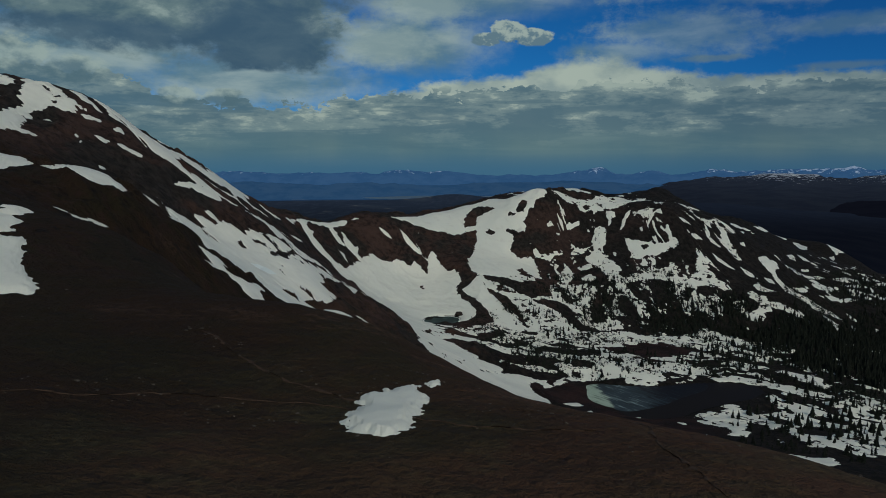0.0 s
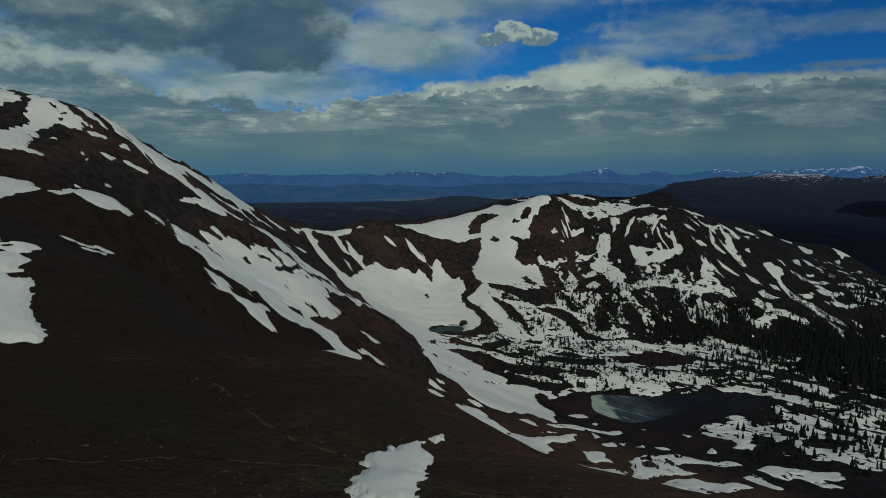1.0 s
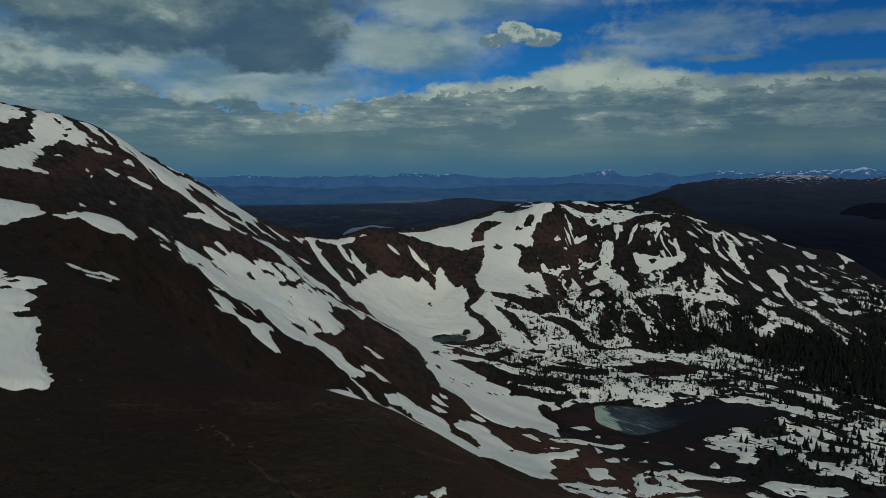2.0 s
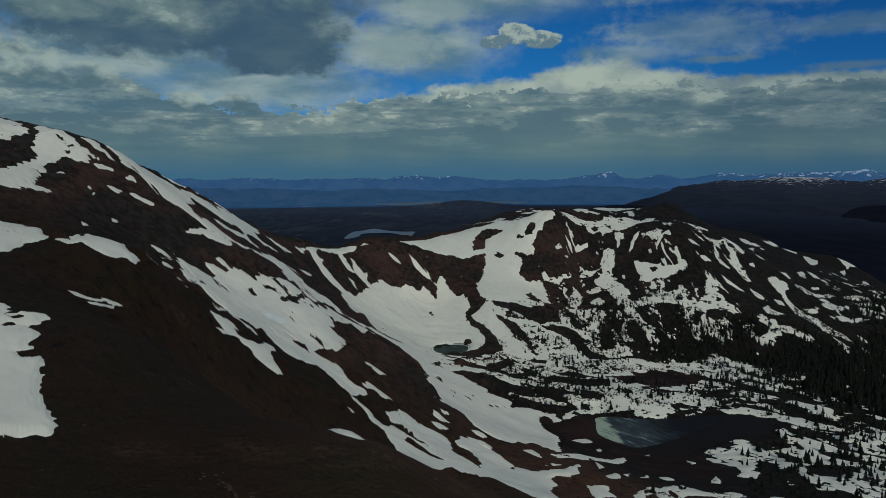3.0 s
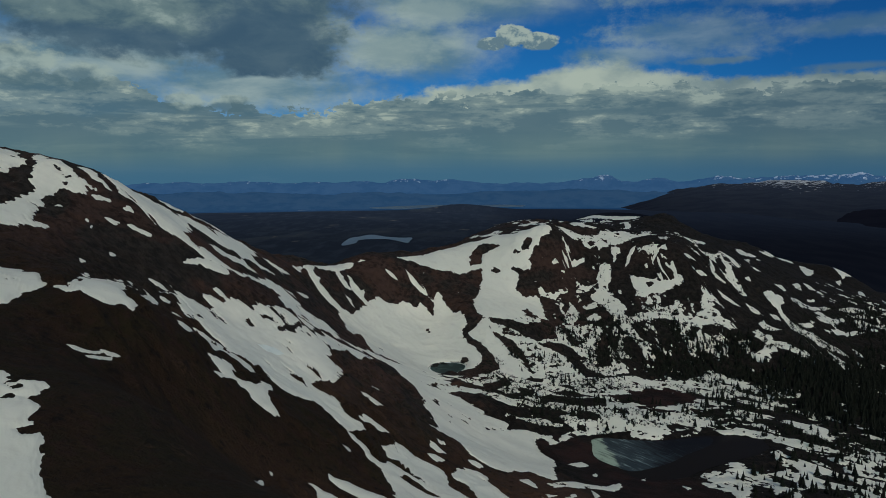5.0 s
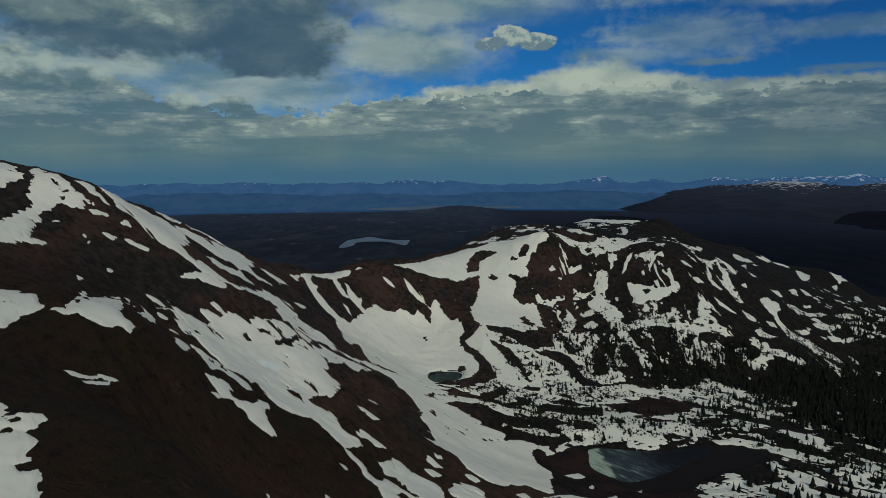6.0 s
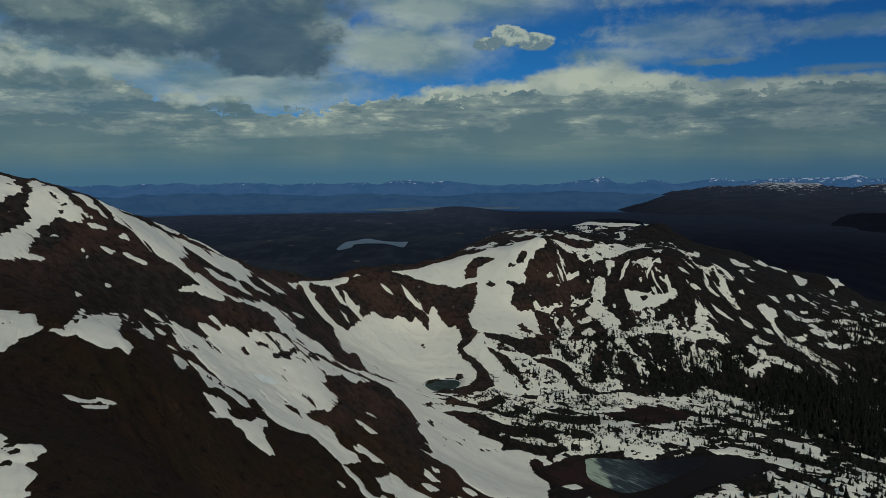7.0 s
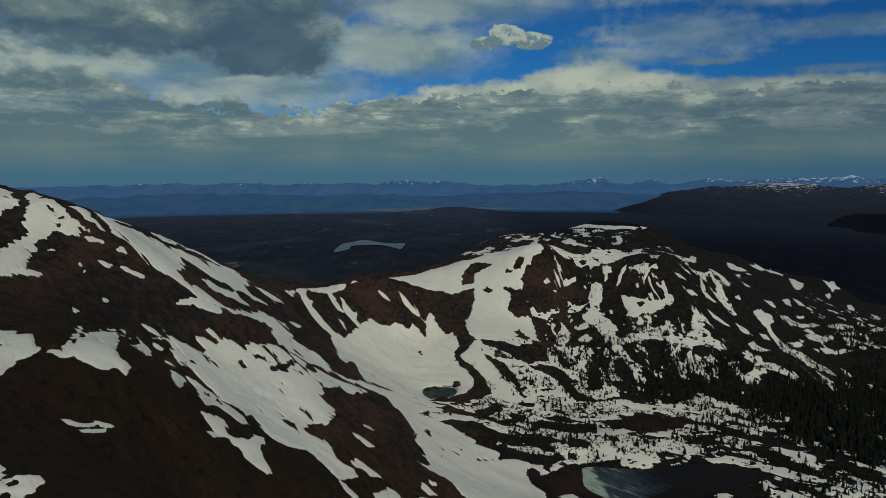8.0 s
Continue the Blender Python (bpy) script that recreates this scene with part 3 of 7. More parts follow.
def height(x, y):
    x, y = np.asarray(x, float), np.asarray(y, float)
    r = np.hypot(x, y)
    z = smooth_height(x, y)
    start = 880 + 400 * ramp(x, 60, 200) * (1 - ramp(x, 420, 600))
    front = ramp(y, start, start + 400)
    z = z * (1 - front) + valley_height(x, y) * front
    far = ramp(r, 1500, 1900)
    z = z * (1 - far) + np.where(y > 0, valley_height(x, y), 60) * far
    # rough rock on the high ground, smooth turf on the near shoulder and level snow by the water
    wet = np.exp(-(((x - 108) / 62) ** 2 + ((y - 322) / 34) ** 2) ** 2) + np.exp(-(((x - 4) / 24) ** 2 + ((y - 413) / 12) ** 2) ** 2)
    rough = np.maximum(ramp(r, 110, 240), ramp(-x - 0.12 * (y - 120), 28, 48) * ramp(y, 112, 150)) * (1 - ramp(r, 900, 1500)) * (1 - np.clip(wet, 0, 1))
    crag = ramp(fbm(x, y, 90, 2, 71), -0.25, 0.25)
    z = z + rough * (1.7 * fbm(x, y, 38, 3, 3) + (0.2 + 0.8 * crag) * (0.45 - np.abs(fbm(x, y, 15, 4, 9, 0.5))) * 1.6)
    knob = np.hypot(x - 238, y - 812)
    z = z + 2.5 * np.exp(-(knob / 14) ** 4) * (1 + 0.6 * fbm(x, y, 6, 4, 33)) - 5 * np.exp(-(np.hypot(x - 215, y - 806) / 14) ** 2) - 13 * np.exp(-(np.hypot(x - 264, y - 803) / 12) ** 4) - 8 * np.exp(-(np.hypot(x - 285, y - 812) / 16) ** 2)
    near = 1 - ramp(r, 120, 260)
    z = z + near * (0.55 * fbm(x, y, 14, 5, 21) + 0.12 * fbm(x, y, 2.2, 3, 27))
    return hollow(hollow(z, x, y, LAKE, LAKE_LEVEL), x, y, TARN, TARN_LEVEL)


def relief(x, y):
    """Broken rock that stands out of the slopes where no snow lies: ribs down the slope and blocks."""
    r = np.hypot(x, y)
    zone = np.maximum(ramp(r, 150, 240), ramp(-x - 0.12 * (y - 120), 28, 48) * ramp(y, 112, 150)) * (1 - ramp(r, 900, 1200))
    zone = np.maximum(zone, 0.9 * ramp(y, 104, 122) * (1 - ramp(x, -4, 24)) * ramp(x, -60, -30))
    zone = zone * (1 - np.clip(ramp(x, 35, 60) * (1 - ramp(y, 425, 470)) * (1 - ramp(x, 250, 300)), 0, 1))
    amp = np.interp(x, [-200, -90, -30, 30, 110], [1.9, 2.6, 3.4, 3.2, 2.4])
    rib = np.clip(0.40 - np.abs(fbm(x + 0.3 * y, y * 0.8, 19, 4, 301, 0.55)) * 1.5, 0, 1)
    block = np.abs(fbm(x, y, 7.0, 4, 311, 0.55))
    patchy = ramp(fbm(x, y, 46, 2, 317), -0.35, 0.35)
    return zone * amp * (0.35 + 0.65 * patchy) * (1.5 * rib + 0.5 * block)

# ---- the ground: one sheet, round the place from which the camera rises ----
FINE = np.radians(np.arange(-35.0, 35.0001, 0.075))
WIDE = np.radians(np.arange(38.0, 322.1, 4.0))
TURNS = np.concatenate([FINE, WIDE])
REACH = np.concatenate([np.geomspace(6, 40, 24, endpoint=False), np.geomspace(40, 210, 260, endpoint=False), np.geomspace(210, 430, 300, endpoint=False), np.geomspace(430, 640, 270, endpoint=False),
                        np.geomspace(640, 1250, 120, endpoint=False), np.geomspace(1250, 4980, 90)])
GX, GY = REACH[:, None] * np.sin(TURNS)[None, :], REACH[:, None] * np.cos(TURNS)[None, :]
GZ = height(GX, GY)


def mesh_from(name, co, quads, mat, tris=None):
    me = bpy.data.meshes.new(name)
    n, q = len(co), len(quads)
    me.vertices.add(n)
    me.vertices.foreach_set("co", np.asarray(co, np.float32).ravel())
    t = 0 if tris is None else len(tris)
    me.loops.add(4 * q + 3 * t)
    me.polygons.add(q + t)
    loops = np.asarray(quads, np.int32).ravel()
    if t:
        loops = np.concatenate([loops, np.asarray(tris, np.int32).ravel()])
    me.loops.foreach_set("vertex_index", loops)
    me.polygons.foreach_set("loop_start", np.concatenate([np.arange(q) * 4, 4 * q + np.arange(t) * 3]).astype(np.int32))
    me.polygons.foreach_set("use_smooth", np.ones(q + t, bool))
    for one in (mat if isinstance(mat, (list, tuple)) else [mat]):
        me.materials.append(one)
    me.update(calc_edges=True)
    return me


def build_ground(up):
    rows, cols = GX.shape
    idx = np.arange(rows * cols).reshape(rows, cols)
    a, b = idx[:-1, :], idx[1:, :]
    quads = np.stack([a, b, np.roll(b, -1, 1), np.roll(a, -1, 1)], -1).reshape(-1, 4)
    co = np.stack([GX, GY, GZ + up], -1).reshape(-1, 3)
    hub = np.array([[0, 0, height(np.zeros(1), np.zeros(1))[0]]])
    tris = np.stack([np.full(cols, rows * cols), idx[0], np.roll(idx[0], -1)], -1)
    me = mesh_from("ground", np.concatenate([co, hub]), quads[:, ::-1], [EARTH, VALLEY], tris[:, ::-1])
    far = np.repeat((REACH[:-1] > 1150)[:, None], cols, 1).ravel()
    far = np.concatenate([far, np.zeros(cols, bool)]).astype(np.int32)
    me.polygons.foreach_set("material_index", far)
    tagged(new("ground", me), "dark brown tundra slopes, rock and wooded valley floor", "ground", kind="structure")



def flat_pool(name, outline, z, mat, label, category, kind="structure"):
    """A level sheet of water or ice within an outline, its shore line softened."""
    p = np.asarray(outline, float)
    ring = []
    for k in range(len(p)):
        a, b, c, d = p[k - 1], p[k], p[(k + 1) % len(p)], p[(k + 2) % len(p)]
        for t in (0, 0.25, 0.5, 0.75):
            ring.append(0.5 * (2 * b + (c - a) * t + (2 * a - 5 * b + 4 * c - d) * t * t + (3 * b - a - 3 * c + d) * t ** 3))
    bm = bmesh.new()
    bm.faces.new([bm.verts.new((q[0], q[1], z)) for q in ring])
    bmesh.ops.triangulate(bm, faces=bm.faces)
    me = bpy.data.meshes.new(name)
    bm.normal_update()
    for f in bm.faces:
        if f.normal.z < 0:
            f.normal_flip()
    bm.to_mesh(me)
    bm.free()
    me.materials.append(mat)
    return tagged(new(name, me), label, category, kind=kind)


flat_pool("lake", LAKE, LAKE_LEVEL, WATER, "dark mountain lake with some ice left on it", "lake")
flat_pool("tarn_ice", TARN, TARN_LEVEL, GLAZE_ICE, "pale rim of ice round the small tarn", "ice", kind="")
flat_pool("tarn", [(a + (0 - a) * 0.10, b + (TARN_MIDDLE - b) * 0.20) for a, b in TARN], TARN_LEVEL + 0.06, TARN_ICE, "small grey-green tarn, half frozen, below the snow bowl", "lake")
ICE = [(68.3, 343.9), (79.1, 345.8), (90, 343.2), (103, 342.6), (118, 346), (127, 346), (122, 336), (109, 326), (98, 316), (86, 309), (78, 307), (71.5, 313.5), (65.8, 324.1)]
flat_pool("lake_ice", ICE, LAKE_LEVEL + 0.06, ICE_SHEET, "streaked blue-white sheet of rotting ice on the lake", "ice", kind="")
flat_pool("far_lake", [(-231.2, 1582.5), (-221.6, 1549.4), (-203.5, 1603.8), (-204.5, 1663), (-184.1, 1687), (-142.5, 1684.9), (-116.5, 1646.6), (-91, 1598.5), (-86.7, 1657.3), (-87.4, 1720.8), (-115.2, 1722.2), (-150.7, 1750.9), (-190.4, 1809.2), (-215.6, 1754.2), (-231.9, 1715)],
          -28, FAR_WATER, "pale lake among dark woods in the valley", "lake")
flat_pool("reservoir", [(-416, 3828), (-280, 3974), (-132, 4073), (24, 4238), (23, 4002), (-123, 3803), (-259, 3669)], -65, FAR_WATER, "long pale reservoir far off in the valley", "lake")
flat_pool("reservoir", [(137, 4227), (274, 4093), (402, 3967), (357, 3811), (256, 3820), (158, 3934)], -65, FAR_WATER, "long pale reservoir far off in the valley", "lake")
flat_pool("reservoir", [(830, 4222), (1033, 4400), (1146, 4320), (1035, 4139), (856, 4037)], -65, FAR_WATER, "pale arm of a reservoir far off in the valley", "lake")

# ---- far ranges ----


def range_mesh(name, west, east, near, crest, far, top, mat, label, seed, base=-85.0):
    """A mountain range: from its near foot up to a crest and down behind; top gives the crest's height by bearing in degrees."""
    turns = np.arange(west, east + 0.01, 0.06)
    reach = np.concatenate([np.linspace(near, crest, 26), np.linspace(crest, far, 5)[1:]])
    a, d = np.meshgrid(np.radians(turns), reach)
    x, y = d * np.sin(a), d * np.cos(a)
    up = np.where(d <= crest, ramp(d, near - 0.25 * (crest - near), crest) * 0.6 + 0.4 * np.clip((d - near) / (crest - near), 0, 1), 1 - (d - crest) / (far - crest) * 0.7)
    high = top(np.degrees(a)) - base
    ridge = 0.5 - np.abs(fbm(x, y, 420, 5, seed, 0.55))
    z = base + high * up * (0.86 + 0.28 * ridge) + 10 * fbm(x, y, 160, 4, seed + 9) * up
    rows, cols = x.shape
    idx = np.arange(rows * cols).reshape(rows, cols)
    quads = np.stack([idx[:-1, :-1], idx[:-1, 1:], idx[1:, 1:], idx[1:, :-1]], -1).reshape(-1, 4)
    return tagged(new(name, mesh_from(name, np.stack([x, y, z], -1).reshape(-1, 3), quads, mat)), label, "mountains", kind="structure")


def bumps(base, *humps):
    def top(b):
        return base + sum(h * np.exp(-((b - at) / wide) ** 2) for at, wide, h in humps) + 9 * fbm(b * 1.0, b * 0 + 3, 1.6, 4, 5) + 15 * np.maximum(fbm(b * 1.0, b * 0 + 5, 0.8, 3, 7, 0.6), 0) * ramp(b, 7, 11) * (base > 0)
    return top


def profile(*marks):
    at, high = np.array(marks).T

    def top(b):
        return np.interp(b, at, high) + 4 * fbm(b * 1.0, b * 0 + 8, 1.1, 4, 6)
    return top


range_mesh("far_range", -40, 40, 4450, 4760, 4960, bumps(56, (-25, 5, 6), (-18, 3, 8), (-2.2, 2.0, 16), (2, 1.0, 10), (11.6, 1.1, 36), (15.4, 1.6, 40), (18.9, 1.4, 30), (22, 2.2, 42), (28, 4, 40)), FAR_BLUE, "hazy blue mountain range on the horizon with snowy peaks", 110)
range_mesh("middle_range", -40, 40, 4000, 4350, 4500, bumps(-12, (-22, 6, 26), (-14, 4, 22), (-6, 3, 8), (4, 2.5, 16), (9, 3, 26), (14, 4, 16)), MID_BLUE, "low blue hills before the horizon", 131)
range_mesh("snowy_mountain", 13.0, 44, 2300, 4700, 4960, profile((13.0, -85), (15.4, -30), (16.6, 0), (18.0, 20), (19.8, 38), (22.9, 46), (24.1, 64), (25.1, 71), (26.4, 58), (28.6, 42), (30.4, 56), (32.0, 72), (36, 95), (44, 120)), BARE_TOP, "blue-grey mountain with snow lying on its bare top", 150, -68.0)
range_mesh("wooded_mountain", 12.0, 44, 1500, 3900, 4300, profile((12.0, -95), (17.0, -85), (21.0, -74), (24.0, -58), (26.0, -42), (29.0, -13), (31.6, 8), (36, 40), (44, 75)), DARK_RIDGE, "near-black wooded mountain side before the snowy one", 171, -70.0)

# ---- snow ----
SNOW_TAKEN, SNOW_DEEP = np.full(GX.shape, -14.0), np.full(GX.shape, -14.0)
FINE_COLS = len(FINE)
EDGE = 1.7 * fbm(GX, GY, 6.0, 5, 80, 0.72) + 0.9 * fbm(GX, GY + 0.8 * GZ, 2.6, 3, 85, 0.7)
EDGE = EDGE * np.clip(np.hypot(GX, GY) / 330, 0.3, 1.5) * np.where((GX < -10) & (GY > 400), 0.8, 1.0)
WEST = (1 - ramp(GX, 0, 60)) * ramp(np.hypot(GX, GY), 130, 190) * (1 - 0.5 * ramp(GY, 400, 450))
EDGE = EDGE + WEST * (2.6 * fbm(0.3 * (0.85 * GX - 0.5 * GY), 0.5 * GX + 0.85 * GY, 3.2, 5, 76, 0.7) + 0.5 * fbm(GX, GY, 1.6, 3, 77, 0.7))
HILL = ramp(GX, 55, 80) * ramp(GY, 425, 470)
EDGE = EDGE * (1 - 0.65 * HILL) * (1 - 0.55 * WEST) + HILL * (1.6 * fbm(GX, GY + 0.8 * GZ, 3.0, 4, 501, 0.85) + 1.0 * fbm(GX + 0.5 * GZ, 0.6 * GY + GZ, 6.0, 3, 541, 0.7)) + WEST * (0.4 + 0.6 * ramp(np.hypot(GX, GY), 190, 250)) * (1.9 * fbm(0.32 * (0.9 * GX - 0.4 * GY), 0.4 * GX + 0.9 * GY, 2.0, 4, 521, 0.75) + 0.7 * fbm(GX, GY, 1.8, 3, 531, 0.8))
NEAR = 1 - ramp(np.hypot(GX, GY), 110, 170)
EDGE = EDGE + NEAR * (0.9 * fbm(GX, GY, 2.0, 4, 88, 0.8) + 0.55 * fbm(GX, GY, 0.7, 3, 91, 0.8))


LOOSE = []      # bits of snow too small to count


def pieces_of(quads, count):
    """A number for each vertex, the same for all that hang together."""
    lab = np.arange(count)
    while True:
        low = lab[quads].min(1)
        new_lab = lab.copy()
        np.minimum.at(new_lab, quads.ravel(), np.repeat(low, 4))
        new_lab = new_lab[new_lab]
        if (new_lab == lab).all():
            return lab
        lab = new_lab


def snow_sheet(name, field, thick, mat, split=True):
    """Snow that lies on the ground where field is above nought, thinning out to its edge. Gives an object for each piece that hangs together."""
    rows, cols = GX.shape
    f = field[:, :FINE_COLS]
    cell = np.maximum(np.maximum(f[:-1, :-1], f[1:, :-1]), np.maximum(f[:-1, 1:], f[1:, 1:])) > 0
    i, j = np.nonzero(cell)
    idx = np.arange(rows * cols).reshape(rows, cols)
    quads = np.stack([idx[i, j], idx[i, j + 1], idx[i + 1, j + 1], idx[i + 1, j]], -1)
    used, where = np.unique(quads, return_inverse=True)
    quads = where.reshape(-1, 4)
    lift = np.clip(field.ravel()[used] * 0.36, -0.7, 0.42) * thick
    co = np.stack([GX.ravel()[used], GY.ravel()[used], GZ.ravel()[used] + lift], -1)
    if not split:
        return [new(name, mesh_from(name, co, quads, mat))]
    made, piece = [], pieces_of(quads, len(co))[quads[:, 0]]
    for one, many in zip(*np.unique(piece, return_counts=True)):
        mine = quads[piece == one]
        own, local = np.unique(mine, return_inverse=True)
        if many < 70:
            LOOSE.append((co[own], local.reshape(-1, 4)))
        else:
            made.append(new(name, mesh_from(name, co[own], local.reshape(-1, 4), mat)))
    return made


# the bare moraine that runs from the headwall round the tarn
MORAINE = [(17.4, 479.6), (22.4, 474.9), (20.6, 469.1), (16.8, 463.9), (12.3, 458.5), (14.3, 451.9), (19, 447.1), (23.2, 440), (26.6, 433.6), (29.4, 415), (22.9, 404.2), (14.1, 394.7), (3.2, 388.5), (-5.9, 385), (0.1, 409.7), (8.1, 405), (14.6, 409), (19.3, 421.6), (19.4, 431.6), (16.7, 440.5), (11.7, 446.9), (8.4, 457), (11, 463.7), (15.5, 468.9)]
DRY = np.minimum(-np.maximum(inside(GX, GY, TARN), inside(GX, GY, LAKE)) * 2 - 0.1, -inside(GX, GY, MORAINE) + 0.6 * EDGE)
STREAK = fbm(0.26 * (0.85 * GX - 0.5 * GY), 0.5 * GX + 0.85 * GY, 4.0, 5, 78, 0.68)
PEPPER = fbm(GX, GY + 0.7 * GZ, 5.0, 4, 200, 0.75) + 0.25 * fbm(GX, GY, 24, 2, 207)


def snow_field(label, pepper, outlines, holes):
    """One snow patch within its outlines, round the rocks that stick out of it; pepper: how much small rock shows through."""
    d = np.maximum.reduce([inside(GX, GY, o) for o in outlines])
    SNOW_TAKEN[:] = np.maximum(SNOW_TAKEN, d)
    slim = d.max() < 2.4        # thin strips keep their length: their edges are less ragged
    d = d + (0.45 * EDGE + 0.15 if slim else EDGE) - 0.3 * (pepper > 0) - np.where(GX > 185, 0.0002, np.where(GX > 60, 0.0009, 0.0003)) * np.hypot(GX, GY)
    for h in holes:
        d = np.minimum(d, -inside(GX, GY, h) + EDGE)
    d = d + 0.4 * WEST + HILL * (0.35 - 0.45 * ramp(GX, 165, 215))
    if pepper:
        d = np.minimum(d, (0.34 + 0.10 * HILL - 0.20 * pepper - PEPPER) * 9)
    d = np.minimum(d, DRY)
    if not slim:
        d = np.minimum(d, (0.45 - STREAK) * 9 + (1 - WEST) * 9)
    SNOW_DEEP[:] = np.maximum(SNOW_DEEP, d)
    for ob in snow_sheet("snow_patch", d, random.uniform(0.9, 1.1), SNOW):
        tagged(ob, label, "snow patch", "snow patches on the slopes")


snow_field("snow patch on the dark summit slope", 0,
           [[(-172.1, 276.4), (-164.2, 277), (-159.1, 274.6), (-153.1, 264.7), (-150, 264), (-148.8, 259.8), (-148.6, 254.9), (-148.1, 249), (-150.7, 240.9)]],
           [])
snow_field("broad old snow patch below the dark summit", 0,
           [[(-154.1, 276.9), (-153.4, 281.1), (-148.4, 276.7), (-144.3, 274.9), (-140.2, 272.1), (-138, 269.4), (-134.5, 265.5), (-134.1, 261.7), (-133.4, 258.3), (-131, 259.5), (-133, 263.7), (-130.8, 260.7), (-128.3, 261.9), (-126.1, 258.8), (-123.9, 259.6), (-124.6, 257.3), (-123.3, 255.2), (-125.2, 254), (-127.1, 251.1), (-129.4, 251.9), (-130.9, 250), (-131.7, 245.9), (-131.7, 241.7), (-132, 239.5), (-129.5, 236.6), (-128.3, 230.8), (-126.9, 225.3), (-124.6, 220.1), (-123.2, 220.1), (-121, 222.3), (-121.1, 218.7), (-123.1, 213.4), (-125.1, 208.6), (-128.4, 203.5), (-136, 216.3), (-134, 224.1), (-134.9, 230.1), (-135.2, 235.4), (-135.7, 240.4), (-137, 245.7), (-138.6, 246.9), (-140.9, 252.4), (-143.2, 258.2), (-145.7, 264), (-150.8, 270.8)]],
           [[(-133.1, 255.3), (-132.4, 258.2), (-130.5, 257.1), (-130.6, 254.5), (-131.8, 253)]])
snow_field("narrow snow strip below the summit crest", 0,
           [[(-136.3, 272.2), (-134.9, 274.8), (-133.3, 275.7), (-130.1, 273.3), (-127.1, 268), (-125.6, 267.9), (-123.9, 267), (-120.8, 265), (-122, 264.5), (-124, 266.5), (-125.5, 265.3), (-127.1, 264.6), (-130.1, 268.8), (-133.3, 271.3)]],
           [])
snow_field("long snow drift along the ridge crest", 0,
           [[(-126, 272), (-135.2, 305.5), (-133.5, 312.2), (-133.6, 323.7), (-125.1, 323.7), (-120.4, 324.2), (-118, 327.6), (-115.5, 331.2), (-112.5, 337.1), (-110.9, 345.7), (-107.3, 350.8), (-104.4, 374.7), (-110.1, 394.9), (-113.4, 370.9), (-117.3, 365.7), (-119.1, 357), (-122.4, 351), (-125.1, 347.4), (-127.7, 343.9), (-132.6, 343.3), (-141.6, 343.1), (-141.8, 331.5), (-143.7, 324.7), (-134.9, 291)],
            [(-127.6, 275.4), (-126.2, 278.1), (-126.5, 285.8), (-128.6, 300.9), (-126.4, 306.5), (-125.2, 313.8), (-122.7, 317.8), (-118.8, 319.9), (-116.3, 323), (-113.5, 325.7), (-110.8, 332.2), (-108.5, 338.3), (-107.2, 342.1), (-106.1, 347), (-104.5, 348.6), (-108.8, 377), (-104.4, 374.5), (-100.6, 371.2), (-97.3, 367.2), (-93.8, 358), (-93.7, 349.2), (-91.6, 347.4), (-88.8, 344.4), (-86.3, 347.1), (-83.5, 348.5), (-84.2, 342.6), (-86.8, 338.3), (-89.1, 335.7), (-91.4, 333), (-92.7, 326.9), (-95, 324.5), (-96.7, 320.4), (-98.9, 317.5), (-101.4, 315.5), (-104.4, 316), (-106.8, 316.2), (-109, 315.7), (-109.9, 312.9), (-107.3, 307.1), (-104.5, 295.8), (-99.7, 276.1), (-102, 279.1), (-98.1, 272.8), (-95.6, 273.1), (-93, 274.5)],
            [(-90.8, 277.5), (-88.7, 279.3), (-86.1, 279), (-83.9, 280), (-81.6, 284), (-80.6, 292.8), (-79.9, 304), (-78.4, 305.3), (-78.2, 289), (-79.3, 281), (-81.8, 278.6), (-83.7, 274.6), (-86.1, 272.4), (-88.3, 269.5), (-91.1, 268.6), (-94.1, 268.7), (-97.1, 268.6), (-99.7, 267.4), (-101.9, 265.3), (-104.3, 263.8), (-106.5, 264.5), (-109.1, 266), (-111.4, 267), (-113.3, 268.3), (-114.6, 268.5), (-116.2, 267.6), (-118.1, 266.4), (-120.3, 269.2), (-122.6, 271.4), (-125.3, 273.8), (-125.3, 303.7), (-114, 310.1), (-108, 309.3), (-99.9, 279.8), (-98.1, 272.8), (-93, 274.5)]],
           [[(-120, 322.8), (-117.8, 320.6), (-115.9, 317.1), (-117.3, 317.1)],
            [(-110, 310.4), (-109, 315.7), (-105.1, 314.6), (-103.8, 305.6), (-105.7, 302.5)]])
snow_field("narrow snow strip among dark rock", 0,
           [[(-97.9, 304.2), (-98.2, 312.5), (-95.9, 311.2), (-94.2, 313.5), (-91.9, 315.4), (-91.2, 325), (-88.1, 320.8), (-84.7, 322.5), (-84.6, 311), (-86.5, 306.2), (-89.2, 304.2), (-90.9, 300.6), (-91, 293.6), (-94.1, 298)]],
           [])
snow_field("narrow snow strip among dark rock", 0,
           [[(-92.2, 255.4), (-91, 259.1), (-90.2, 263.5), (-88.6, 267.2), (-86.6, 270.6), (-84.6, 272.6), (-82.7, 274.7), (-81.5, 271.9), (-82.5, 268.3), (-84.5, 265.7), (-86.9, 263), (-88.9, 261.9)]],
           [])
snow_field("narrow snow strip among dark rock", 0,
           [[(-92.1, 367.4), (-91.1, 380.5), (-87.6, 380.4), (-84.6, 383.7), (-81.6, 380.8), (-83.2, 370.9), (-86.2, 367.2)]],
           [])
